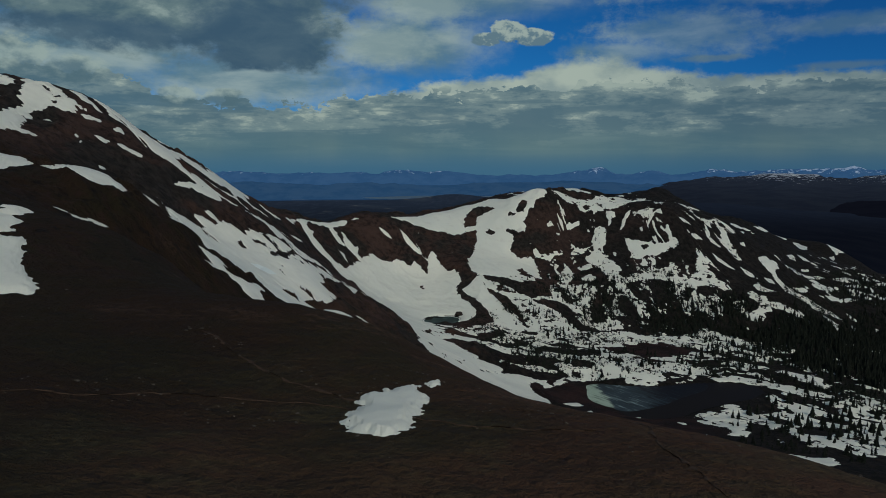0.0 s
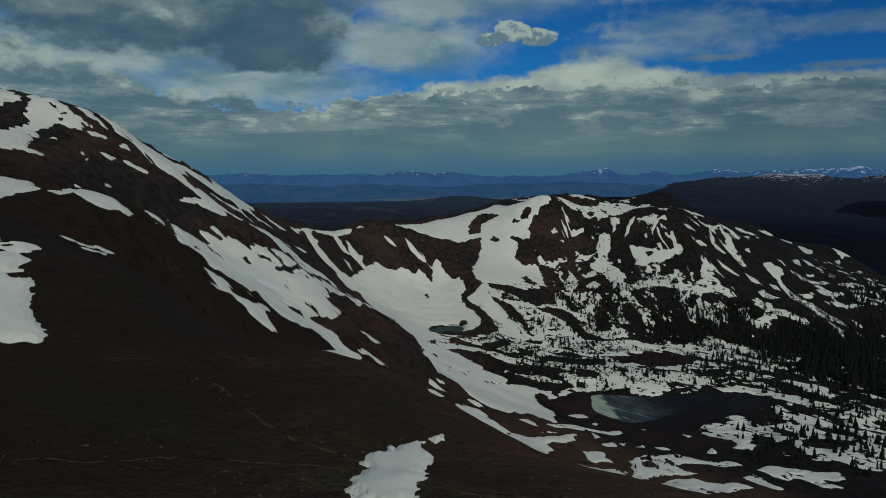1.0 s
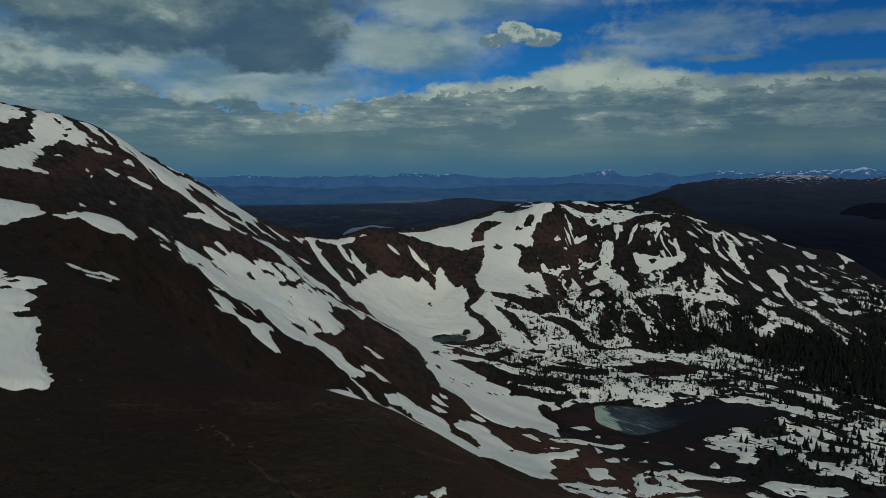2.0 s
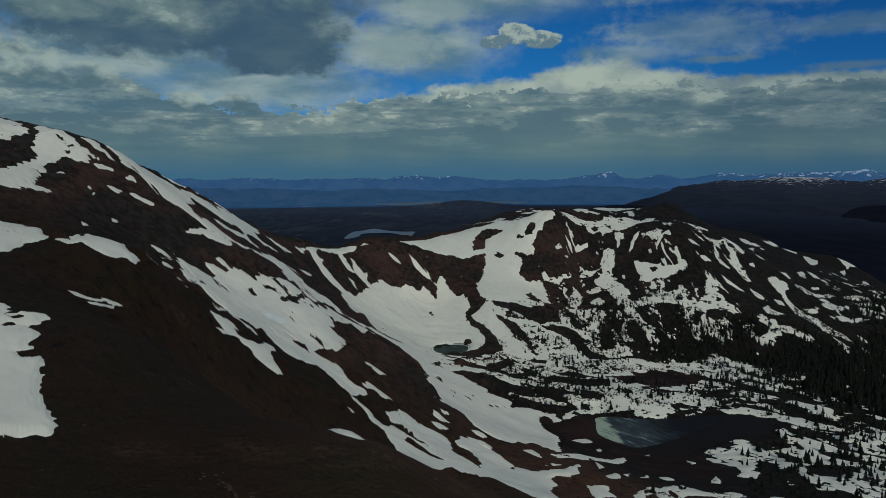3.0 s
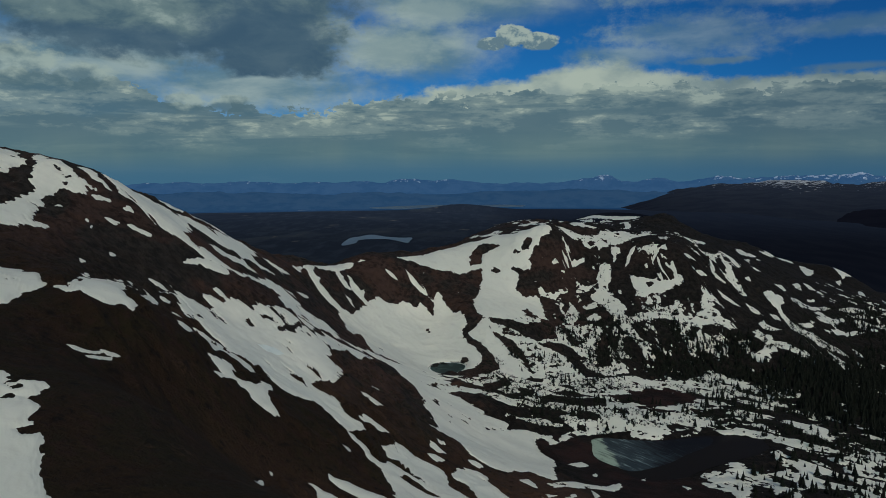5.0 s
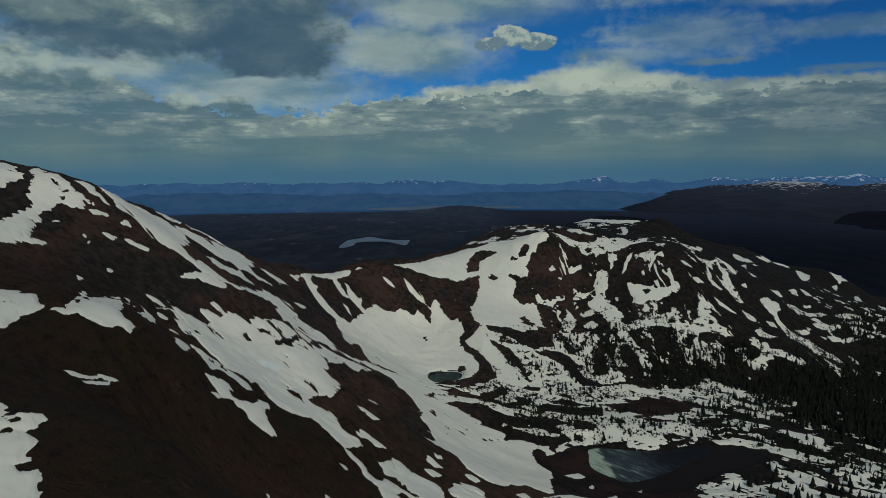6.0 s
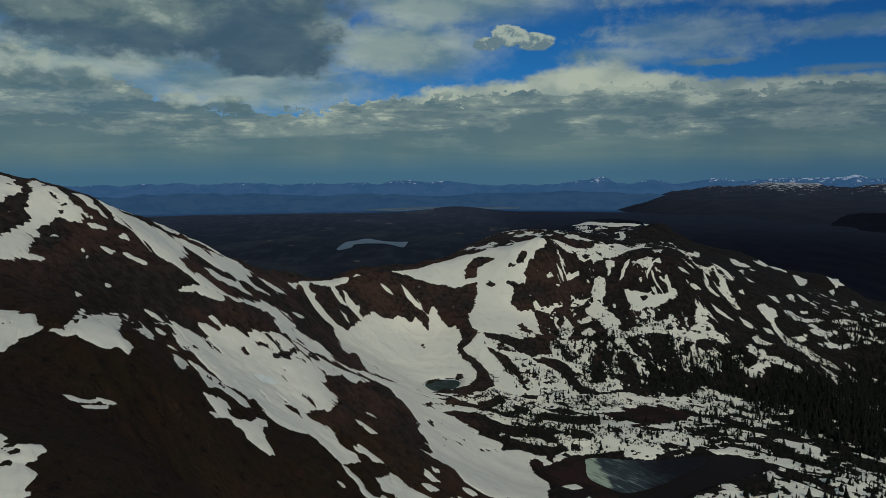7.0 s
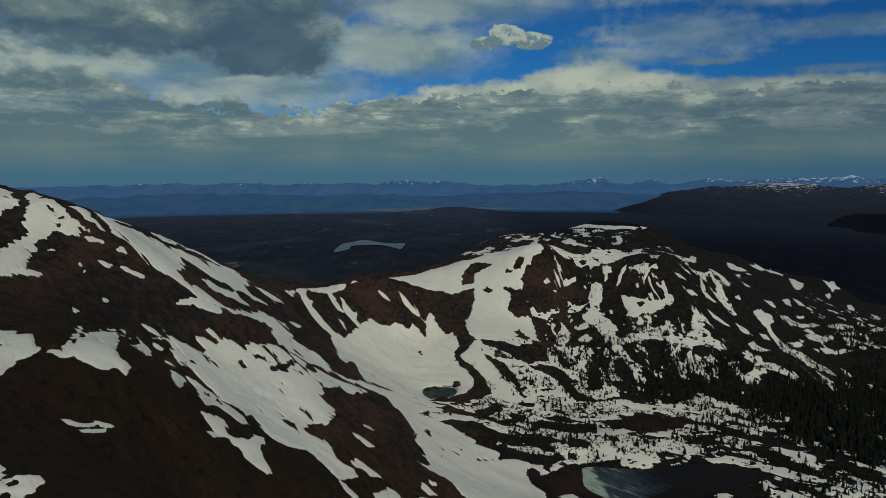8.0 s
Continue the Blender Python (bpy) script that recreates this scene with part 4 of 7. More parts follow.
snow_field("narrow snow strip among dark rock", 0,
           [[(-109.2, 252), (-108, 253.5), (-105.6, 254.4), (-103.6, 255.2), (-103.5, 253), (-105.9, 252.7), (-107.6, 252)]],
           [])
snow_field("narrow snow strip among dark rock", 0,
           [[(-115.1, 248), (-113.5, 248.5), (-111.7, 250.1), (-112.3, 247.8)]],
           [])
snow_field("small specks of snow on the summit slope", 0,
           [[(-122.5, 255.9), (-121.1, 257.5), (-119.9, 256), (-121, 255.2)],
            [(-120.3, 257.5), (-118.7, 258.6), (-117.8, 257.5)],
            [(-113.4, 258.5), (-112.7, 261.9), (-111.4, 260.2)],
            [(-106.8, 212.7), (-105.8, 213.1), (-105.4, 210.7)],
            [(-106.1, 230.8), (-105.4, 231.6), (-105.1, 229.3)]],
           [])
snow_field("broad snow patch on the dark shoulder", 0,
           [[(-108, 163.5), (-104.4, 169.8), (-102.1, 169.9), (-101, 171.3), (-100.2, 172.2), (-99.1, 169.3), (-97.7, 169.6), (-97.2, 171), (-96.5, 172.2), (-93.2, 166.9), (-91.4, 163.3), (-89.4, 162.1), (-88.6, 160), (-88.9, 157.9), (-89.3, 155.7), (-89.9, 153.9), (-89.3, 151.5), (-89.2, 147.9), (-89, 144.1), (-88.4, 132.9)]],
           [])
snow_field("rounded snow patch on the dark shoulder", 0,
           [[(-86.1, 161.8), (-85.7, 165.2), (-85.2, 169.5), (-92.5, 189.8), (-95, 196.6), (-94.1, 197.7), (-95.1, 206.5), (-94.9, 212.5), (-94.6, 212.5), (-77.7, 173.6), (-75.4, 169.3), (-74, 167.9), (-73.3, 168.7), (-72, 167.8), (-70.6, 163.9), (-69.9, 162), (-71.1, 162.7), (-72.9, 164), (-73.4, 161.3), (-74.4, 159.2), (-76, 158.8), (-77.6, 159), (-79.3, 158.7), (-81, 158.4), (-82.8, 158.4), (-84.8, 159.9)],
            [(-87.2, 160.4), (-86.4, 163), (-86.2, 167.5), (-93.1, 186.7), (-97.9, 197.9), (-98.1, 200.2), (-92.9, 187.8), (-85.2, 168.2), (-85.3, 163.4), (-86.4, 160.6)]],
           [])
snow_field("thin snow streak on dark turf", 0,
           [[(-72.7, 137.6), (-71.7, 139.1), (-70.3, 140), (-69.3, 141.8), (-68.5, 144), (-68.7, 140.7), (-69.7, 138.2), (-70.9, 136.9)]],
           [])
snow_field("thin snow streak on dark turf", 0,
           [[(-69.1, 143.8), (-68.4, 144.7), (-67.5, 145.5), (-66.5, 146.2), (-67.1, 144.3), (-67.9, 143.6)]],
           [])
snow_field("thin snow streak on dark turf", 0,
           [[(-69.2, 136.7), (-68.7, 138.3), (-68, 140.2), (-67.2, 142.5), (-66.8, 143.6), (-66.7, 142.2), (-67.3, 138.8), (-68.2, 136.8)]],
           [])
snow_field("large snow drift lying on the near dark slope", 0,
           [[(-72.2, 109.3), (-68.2, 109.4), (-66.6, 109.2), (-64.5, 106.3), (-64.6, 104.3), (-63.4, 106.9), (-61.2, 107.9), (-59.1, 107.5), (-59.7, 105.2), (-58.9, 102.9), (-60, 101.3), (-58, 100.8), (-56.7, 99.4), (-56.5, 97), (-56, 95.4), (-54.9, 94.8), (-56.1, 92.9), (-55, 92.1), (-53.1, 93), (-51.7, 92.1), (-51.7, 90), (-50.4, 88.6), (-49.3, 85.8), (-47.6, 83.7), (-46.4, 82), (-45.2, 80.8), (-43.6, 78.8), (-43.1, 77.4), (-42.9, 76.3), (-51.6, 72.4)]],
           [[(-63.8, 104), (-62.8, 105.7), (-61.2, 104.4), (-61.8, 102.9)],
            [(-62.9, 100.6), (-62.1, 102), (-60.6, 101.2), (-61.4, 99.6)]])
snow_field("wide smooth snow slope between dark rock spurs", 0,
           [[(-91.2, 236.6), (-89.8, 236.7), (-88, 235.5), (-86.2, 235.1), (-84.7, 234.9), (-83.3, 234.9), (-81.6, 233.9), (-79.8, 234), (-79.9, 239.8), (-78.4, 242), (-78.1, 244.1), (-80, 244.6), (-81.6, 245), (-82.4, 246.7), (-81.4, 249.5), (-79.8, 250.2), (-78, 250.7), (-77.9, 253), (-79.9, 254.4), (-81.6, 254.4), (-81.3, 256.5), (-79.4, 256.7), (-77.7, 255.6), (-76.2, 257.9), (-74.5, 258.7), (-72.2, 259), (-70.3, 259.3), (-68.8, 262.9), (-66.9, 264.7), (-64.5, 268.6), (-63.5, 277.2), (-61.3, 276.4), (-59.3, 276.9), (-56.8, 280.5), (-54.5, 285.4), (-53.3, 267.6), (-63.1, 257.2), (-71.2, 250.6), (-74.7, 243.1), (-76.8, 232.1), (-79, 225.7), (-83.7, 229.4), (-87.8, 233.4)],
            [(-82, 234.1), (-79.1, 237.2), (-77.4, 254.5), (-70.3, 259.3), (-63.5, 277.2), (-54.8, 286.8), (-51.7, 289.2), (-49.3, 293.1), (-46.3, 297), (-43.1, 300.3), (-39.9, 307.4), (-36.6, 316.4), (-33.2, 321), (-31.9, 299.4), (-34.2, 295.3), (-36.6, 289.1), (-38.9, 286.4), (-41.3, 284.4), (-43.5, 273.6), (-44.1, 261.7), (-42, 261), (-39.6, 258.6), (-37.8, 259.6), (-38.3, 249.5), (-37.8, 242.4), (-39.7, 239.8), (-42, 237.4), (-43.2, 229.5), (-41.2, 227.1), (-38.8, 228.7), (-36.2, 228.4), (-33.8, 223.6), (-31.8, 219.4), (-29.4, 219.5), (-26.7, 219.7), (-24.6, 216.5), (-26, 211.3), (-28.3, 206.1), (-30.4, 204.7), (-32.5, 208.3), (-35.4, 208.4), (-38.3, 209.9), (-40.5, 207.8), (-42.3, 204), (-44.7, 202), (-46.6, 200.7), (-48.6, 201.3), (-51.1, 204), (-53.5, 207.5), (-55.2, 205.2), (-58.5, 208.1), (-61.3, 208.9)],
            [(-61.3, 208.9), (-63.1, 209.5), (-64.9, 211.4), (-67.1, 214.3), (-69, 215.5), (-71.4, 217.5), (-74, 219.5), (-76.1, 221.8), (-77.8, 221.8), (-77.2, 224), (-76.8, 227.9), (-78.4, 227.5), (-79.7, 226.5), (-82.6, 229.6), (-85, 231.6), (-84.9, 235.3), (-79.9, 239.8), (-67.6, 244.2)]],
           [[(-69.6, 249), (-68.6, 251), (-67, 249.3), (-67.3, 247.3), (-68.6, 248)],
            [(-66.9, 261.6), (-65.3, 261.6), (-63.5, 262.5), (-62.2, 261.7), (-60.9, 263.1), (-61.8, 260.1), (-63.4, 260.1), (-65.2, 259.5), (-66.5, 259.8)],
            [(-60.7, 257.1), (-60.2, 262), (-58.5, 265.3), (-56.9, 270.6), (-55.9, 276), (-54.8, 284.5), (-54.5, 274.1), (-55, 266), (-54.9, 261.5), (-57, 260.9), (-59.2, 257.4)],
            [(-53.9, 266.9), (-52.7, 270), (-50.8, 268.7), (-51.9, 266.7)],
            [(-53.4, 283), (-52.2, 290.8), (-49.8, 293.8), (-48.4, 287.8), (-49.7, 280), (-51.6, 276.7)],
            [(-44.9, 223.9), (-43.8, 224.6), (-43.6, 219.7)]])
snow_field("narrow snow strip among dark rock", 0,
           [[(-93.6, 230.9), (-91.7, 232.3), (-88.9, 231.9), (-90, 230.2), (-91.9, 229.7)]],
           [])
snow_field("narrow snow strip among dark rock", 0,
           [[(-88.3, 223.3), (-86.9, 223.9), (-85, 223.6), (-85.1, 220.6), (-86.7, 221.3)]],
           [])
snow_field("narrow snow strip among dark rock", 0,
           [[(-81.3, 214.4), (-80.1, 215), (-78.9, 214.4), (-79.8, 213.3)]],
           [])
snow_field("narrow snow strip among dark rock", 0,
           [[(-79.5, 219.8), (-78.2, 219.9), (-77.1, 220.1), (-77.9, 218.2)]],
           [])
snow_field("narrow snow strip among dark rock", 0,
           [[(-77.2, 208.4), (-76.2, 209.5), (-74.8, 210.8), (-65.6, 181.1)]],
           [])
snow_field("narrow snow strip among dark rock", 0,
           [[(-75, 213.9), (-72.5, 213.8), (-70.1, 212.3), (-67.9, 212.2), (-65.1, 209.7), (-62, 205.8), (-59.5, 205.5), (-56.9, 204.7), (-53.2, 199.4), (-53.3, 195.5), (-54.9, 194.7), (-56.9, 193.8), (-58.6, 194.4), (-59.7, 192.4), (-60.9, 190.2), (-61.3, 185.6), (-70.5, 207.8)]],
           [])
snow_field("narrow snow strip among dark rock", 0,
           [[(-54.6, 169.6), (-54.1, 172.1), (-53.2, 172.7), (-53.6, 169.6)]],
           [])
snow_field("narrow snow strip among dark rock", 0,
           [[(-67.9, 215.7), (-66.7, 216.1), (-64.2, 213.3), (-65.1, 212.4)]],
           [])
snow_field("snow tongue between dark crags", 0,
           [[(-58.5, 176.6), (-57.5, 179.3), (-56.5, 182), (-55.4, 184.9), (-53.3, 179.4), (-51.9, 177.3), (-49.9, 179.1), (-49, 183.7), (-48.7, 190.8), (-47.9, 196.7), (-47, 187), (-44.9, 179.8), (-43.7, 178), (-41.9, 175.4), (-42.1, 173.9), (-43.8, 173.6), (-45.6, 172.8), (-47, 173), (-48.6, 174.3), (-49.8, 173.7), (-51.5, 175.1), (-53.3, 172.1), (-54.8, 172.9), (-56.6, 174.2)]],
           [])
snow_field("long snow strip below the dark headwall spur", 0,
           [[(-80.2, 298.9), (-79.1, 307.6), (-81.5, 328.9), (-80.1, 332.4), (-77.7, 332.8), (-75.1, 333.8), (-72.8, 334.6), (-69.8, 331.6), (-66.3, 321.7), (-64, 322.2), (-60.9, 325.4), (-58, 327.2), (-54.9, 329.8), (-51.3, 323), (-47.5, 317.6), (-47.7, 306.5), (-50.1, 300.8), (-52.5, 293.5), (-55.4, 290.1), (-58.2, 288.7), (-60.3, 283.8), (-63, 284.5), (-67.2, 295.5), (-72.8, 311.6), (-75.2, 313.6), (-76.2, 306.4), (-76.9, 298.3)]],
           [])
snow_field("thin snow streak on dark rock", 0,
           [[(-77.7, 335.1), (-75.6, 339.4), (-73.3, 343.3), (-70.3, 336.4), (-72.4, 331.5), (-74.6, 330.5)]],
           [])
snow_field("thin snow streak on dark rock", 0,
           [[(-73.1, 351.4), (-70.8, 354.9), (-68.5, 357.9), (-69.4, 350)]],
           [])
snow_field("thin snow streak on dark rock", 0,
           [[(-69.5, 329.9), (-67.9, 334.4), (-67.6, 328.1)]],
           [])
snow_field("snow band joining the bowl to the long tongue", 0,
           [[(-48.5, 317.9), (-44.8, 317.1), (-40.9, 319.5), (-38.1, 333.4), (-35.1, 350.1), (-30.6, 367.9), (-26.7, 373), (-22.5, 384), (-15.6, 384.9), (-9.5, 380.8), (-5, 375.2), (0.9, 374.4), (0.9, 366.8), (-3.4, 364.9), (-7.7, 364), (-10.3, 356.2), (-11.5, 327.3), (-12.3, 304.2), (-14.7, 330.8), (-17.1, 336.9), (-19.8, 338.7), (-22.5, 339.1), (-25.4, 350), (-28.9, 347.5), (-32.2, 336.2), (-35.3, 331.9), (-39, 319.9), (-43, 313)]],
           [])
snow_field("long snow tongue running down to the valley floor", 0,
           [[(-15.5, 361.9), (-10.3, 356.2), (-6.1, 354.7), (-0.5, 355), (4.2, 354.2), (7.7, 351), (11.3, 349.6), (13.3, 345.7), (14.7, 339.8), (18.2, 340.8), (22.3, 342), (26.3, 341.6), (29, 341.5), (27.2, 335.6), (22.8, 329.4), (18.7, 326), (15.5, 323.4), (16.3, 318.2), (21.2, 325.3), (28.4, 334.5), (35.6, 340), (41, 340.3), (41.9, 337.1), (39.6, 328.6), (39.7, 318.6), (41.4, 312.1), (45.7, 307.7), (43.8, 294.8), (39.8, 267.4), (39.2, 256.3), (34.7, 252.4), (31.5, 256.3), (27.9, 255.3), (23.5, 251.4), (20.1, 245.2), (16.1, 244.7), (12.8, 247.4), (10.1, 248), (7.5, 248.6), (5.7, 254.9), (3.1, 255.8), (0.3, 254.9), (-2.3, 255.6), (-4.9, 255.7), (-8.2, 257.9), (-5.5, 261.8), (-3.5, 265.6), (-5.3, 272.1), (-7, 281.4), (-8.9, 285.3), (-10.6, 289.7), (-10.4, 298.2), (-12.3, 304.2)]],
           [[(-8.1, 332.2), (-5.8, 336.5), (-3.6, 331.9), (-3.7, 320.1), (-5.8, 321)]])
snow_field("snow lying in the lower rocky gully", 0,
           [[(-16.9, 222.7), (-14.8, 222.1), (-13, 220.7), (-10.6, 218.3), (-8.3, 217.8), (-5.4, 218.6), (-2.9, 219.3), (-1.1, 214.1), (-0.2, 209.6), (0.6, 204.9), (2.5, 203), (4.6, 202), (6.9, 200.4), (8.8, 199.6), (11.1, 195), (-9.7, 159.5), (-10.5, 164.1), (-11.7, 167.2), (-13.3, 173.5), (-14.3, 177.9), (-15.9, 184.8), (-17.4, 188.9), (-18.9, 189.2), (-20, 192.1), (-18.6, 193.7), (-16.8, 199.4), (-15.4, 202.3), (-17.1, 203.6), (-18.1, 208.1), (-20, 208.7), (-21.1, 208.4), (-18.8, 214.3), (-16.6, 218)],
            [(-28.4, 204.1), (-26.8, 204.6), (-25.1, 203.1), (-23.6, 201.9), (-21.9, 196.6), (-20.2, 194.4), (-18.8, 193.9), (-20, 190.6), (-21.9, 192.3), (-23.3, 195), (-25.1, 197), (-26.8, 198.5)]],
           [[(-13.6, 192.1), (-11.7, 193.7), (-9.5, 195.8), (-7.5, 194.5), (-5.8, 191.8), (-3.2, 191.3), (-1, 192.8), (-3.2, 188.2), (-5.7, 186.8), (-8.1, 187.6), (-10.2, 188), (-12.3, 190.1)],
            [(-16.7, 219), (-15.5, 216.5), (-14.2, 213.2), (-15.4, 213.1)]])
snow_field("broad snow apron beside the dark spur", 0,
           [[(0.5, 220.7), (5.5, 232.9), (8.9, 234.5), (12.1, 232.4), (12.6, 226.9), (14.8, 220.4), (17.1, 216.6), (19, 214.1), (22.2, 215), (25.6, 214.9), (30.5, 220.2), (35.7, 225.2), (42.8, 240.8), (40.2, 228.8), (40.9, 226.5), (36.3, 218.2), (31.6, 215.5), (28.8, 211.2), (30.5, 207.5), (27.2, 198.8), (28.2, 186.4), (22.7, 178.1), (19, 183.1), (15.6, 186.2), (12.7, 187.2), (10.4, 193), (9.7, 196.3), (7.8, 197.5), (8.5, 205.2), (7.5, 211.2), (5.1, 215.4), (2.6, 215.8)]],
           [[(17.2, 213.5), (19.6, 214.6), (18.1, 211.9)]])
snow_field("small snow strip on the dark spur", 0,
           [[(6.8, 241.6), (9.3, 243.5), (11.6, 243), (10.1, 239.1), (7.8, 239.1)]],
           [])
snow_field("small snow strip on the dark spur", 0,
           [[(23.8, 239.3), (27.4, 244.8), (29.2, 240.1), (29.1, 234.8), (26.9, 236.3)]],
           [])
snow_field("small snow strip on the dark spur", 0,
           [[(-27, 225), (-25.8, 227.8), (-24.5, 228.1), (-22.9, 227.2), (-20.7, 226), (-18.6, 225.6), (-19.5, 222.3), (-21.7, 221.7), (-23.7, 220.9), (-25.5, 221.4)]],
           [])
snow_field("small snow strip on the dark spur", 0,
           [[(-30.1, 245.9), (-28.3, 246.8), (-25.3, 246), (-22.3, 244.5), (-24.4, 242.3), (-26.9, 242.6)]],
           [])
snow_field("small snow strip on the dark spur", 0,
           [[(-27.8, 266.6), (-26.2, 268.8), (-24.1, 266.3), (-25.7, 259.1)]],
           [])
snow_field("small snow strip on the dark spur", 0,
           [[(-6.3, 238.9), (-4.6, 238.5), (-2.7, 237.8), (-1, 237.1), (-3.4, 234), (-5.7, 235.2)]],
           [])
snow_field("small snow strip on the dark spur", 0,
           [[(-6.5, 225.7), (-3.9, 229.5), (-1.7, 229.2), (-3.8, 223.4)]],
           [])
snow_field("small snow strip on the dark spur", 0,
           [[(-3.2, 243.8), (-1.7, 244.9), (-1.3, 243.5), (-2.6, 242.3)]],
           [])
snow_field("narrow snow strip below dark crags", 0,
           [[(-31.5, 158), (-29.6, 157.9), (-27.7, 157.3), (-25.8, 157.4), (-23.9, 157), (-12.7, 92.4), (-10.8, 88.8), (-11.3, 87.8), (-12.7, 88), (-13.8, 87.8), (-15.4, 90.5), (-28.7, 156.3)]],
           [])
snow_field("narrow snow strip below dark crags", 0,
           [[(-27.8, 165.5), (-25.7, 165), (-23.2, 166), (-20.6, 165.8), (-18, 166.4), (-15.4, 167), (-12.7, 166.4), (-11, 164), (-12.4, 162.4), (-15, 162), (-17.5, 161.8), (-20, 160.9), (-22.6, 161.7), (-25.2, 162), (-26.9, 162.9)]],
           [])
snow_field("narrow snow strip below dark crags", 0,
           [[(-30.9, 113.7), (-39, 146.1), (-38.4, 147.2), (-30.6, 115.6)]],
           [])
snow_field("narrow snow strip below dark crags", 0,
           [[(-38.2, 152.8), (-37.9, 152.9), (-37.7, 151.8)]],
           [])
snow_field("narrow snow strip below dark crags", 0,
           [[(-27.5, 187.3), (-26.5, 188.3), (-25.8, 186.5), (-26.7, 185.6)]],
           [])
snow_field("ragged snow bank below the slope", 0.25,
           [[(33.9, 244.9), (40.4, 256.1), (47.5, 261.6), (54.3, 264.5), (67.6, 280.8), (66.8, 272.9), (60.7, 260.3), (55, 257.8), (47.8, 252.1), (39.8, 245.9), (35.2, 240.5)]],
           [])
snow_field("ragged snow bank below the slope", 0.25,
           [[(25.1, 226.7), (29.9, 228.8), (35.7, 231.3), (32.2, 226.1), (27.3, 222.7)]],
           [])
snow_field("ragged snow bank below the slope", 0.25,
           [[(50.4, 253.1), (52.9, 246.1), (49.6, 241.2)]],
           [])
snow_field("ragged snow bank below the slope", 0.25,
           [[(49.6, 231.9), (54.5, 241.6), (57.1, 240.4), (54.3, 229.8), (50, 229.6)]],
           [])
snow_field("ragged snow bank below the slope", 0.25,
           [[(40.4, 211.9), (44.7, 216.6), (48.5, 218.4), (47.2, 212.4), (49, 209.1), (41.6, 201.1), (39.7, 204)]],
           [])
snow_field("ragged snow bank on the dark valley floor", 0.15,
           [[(53.9, 213.4), (57.5, 220.3), (63.7, 230), (67.4, 230.4), (72.7, 235.7), (78.4, 241.9), (78.4, 235.9), (82.1, 233.3), (89.6, 238.3), (94.9, 237.5), (96.6, 233.3), (93.3, 231), (86.3, 229.3), (79.8, 226.4), (75.1, 225.8), (70.7, 220.4), (71.7, 215.2), (76, 215.2), (71.8, 210.5), (63.5, 202.7), (57, 196.6), (51.6, 191), (48.2, 189.6), (52.3, 199.8), (52.9, 205.4)]],
           [[(59, 216), (62.7, 220.1), (62.9, 214.1), (57.8, 207.6)]])
snow_field("ragged snow bank on the dark valley floor", 0.15,
           [[(26.5, 175.6), (34.9, 195.9), (37.5, 193), (41.9, 195.5), (47.3, 198.9), (50.2, 197.7), (45.3, 187), (47.8, 184.9), (34.9, 154), (33.2, 157.5), (29.7, 159), (25.8, 158.3)]],
           [])
snow_field("ragged snow bank on the dark valley floor", 0.15,
           [[(54.8, 188.8), (65, 202), (70.6, 204.3), (72.9, 201.8), (77.6, 201.4), (85.8, 209.7), (86.1, 199.8), (77.3, 192.5), (44.4, 157.1)],
            [(33.3, 147.7), (42.3, 174.6), (37.5, 148.6), (15.4, 65)]],
           [])
snow_field("ragged snow bank on the dark valley floor", 0.15,
           [[(89, 217.8), (95.3, 222.6), (97.3, 217), (100.3, 209.9), (94.1, 205.9), (92, 212.7)]],
           [])
snow_field("ragged snow bank on the dark valley floor", 0.25,
           [[(97.5, 227.8), (106.2, 237.5), (112.2, 238.2), (117.7, 237.9), (122.8, 236.7), (131.7, 239.4), (130.2, 231), (120.8, 222.3), (122.7, 219.1), (112.5, 213), (112.5, 219.7), (110.3, 222.5), (105.4, 219.5), (102.5, 220.9), (100.6, 224.7)]],
           [])
snow_field("thin snow streaks on dark fen", 0,
           [[(57.4, 241.8), (61.6, 244.7), (58.9, 240.1)],
            [(62.8, 240.1), (67.6, 247.5), (67.2, 241.8)],
            [(71.2, 246.5), (74.9, 249), (77, 245.7), (72.6, 241.2)],
            [(93.4, 286), (96.6, 281.4), (93, 277.2)],
            [(57.6, 286.5), (60.4, 294.6), (61.1, 291.3), (58.4, 284.8)],
            [(87.8, 305.4), (90, 307), (89.9, 304.3)],
            [(76.8, 290.7), (83.4, 300.6), (80.3, 290.8)],
            [(51.6, 305), (57.6, 311.2), (60.2, 306), (54.5, 301)]],
           [])
snow_field("snow bank on the near lake shore", 0.4,
           [[(105.8, 301.9), (108.1, 305), (112.3, 306.9), (116.7, 305.6), (120.8, 306.9), (125.1, 305.6), (129, 300.5), (126.5, 290.7), (116.7, 274.8), (115.3, 266.8), (110.1, 260.3), (107.8, 262.3), (104.4, 263.2), (108.8, 270.1), (110.6, 280.3), (109.8, 287), (108.2, 291.9), (106.6, 295.2)]],
           [])
snow_field("small snow bank near the lake", 0.3,
           [[(89.2, 248.1), (96.6, 262.8), (96.5, 256.9), (95.7, 250.2)]],
           [])
snow_field("small snow bank near the lake", 0.3,
           [[(78.6, 226.1), (86.2, 236.3), (92.7, 238.6), (96.6, 236.6), (95.3, 232), (89, 228.8)]],
           [])
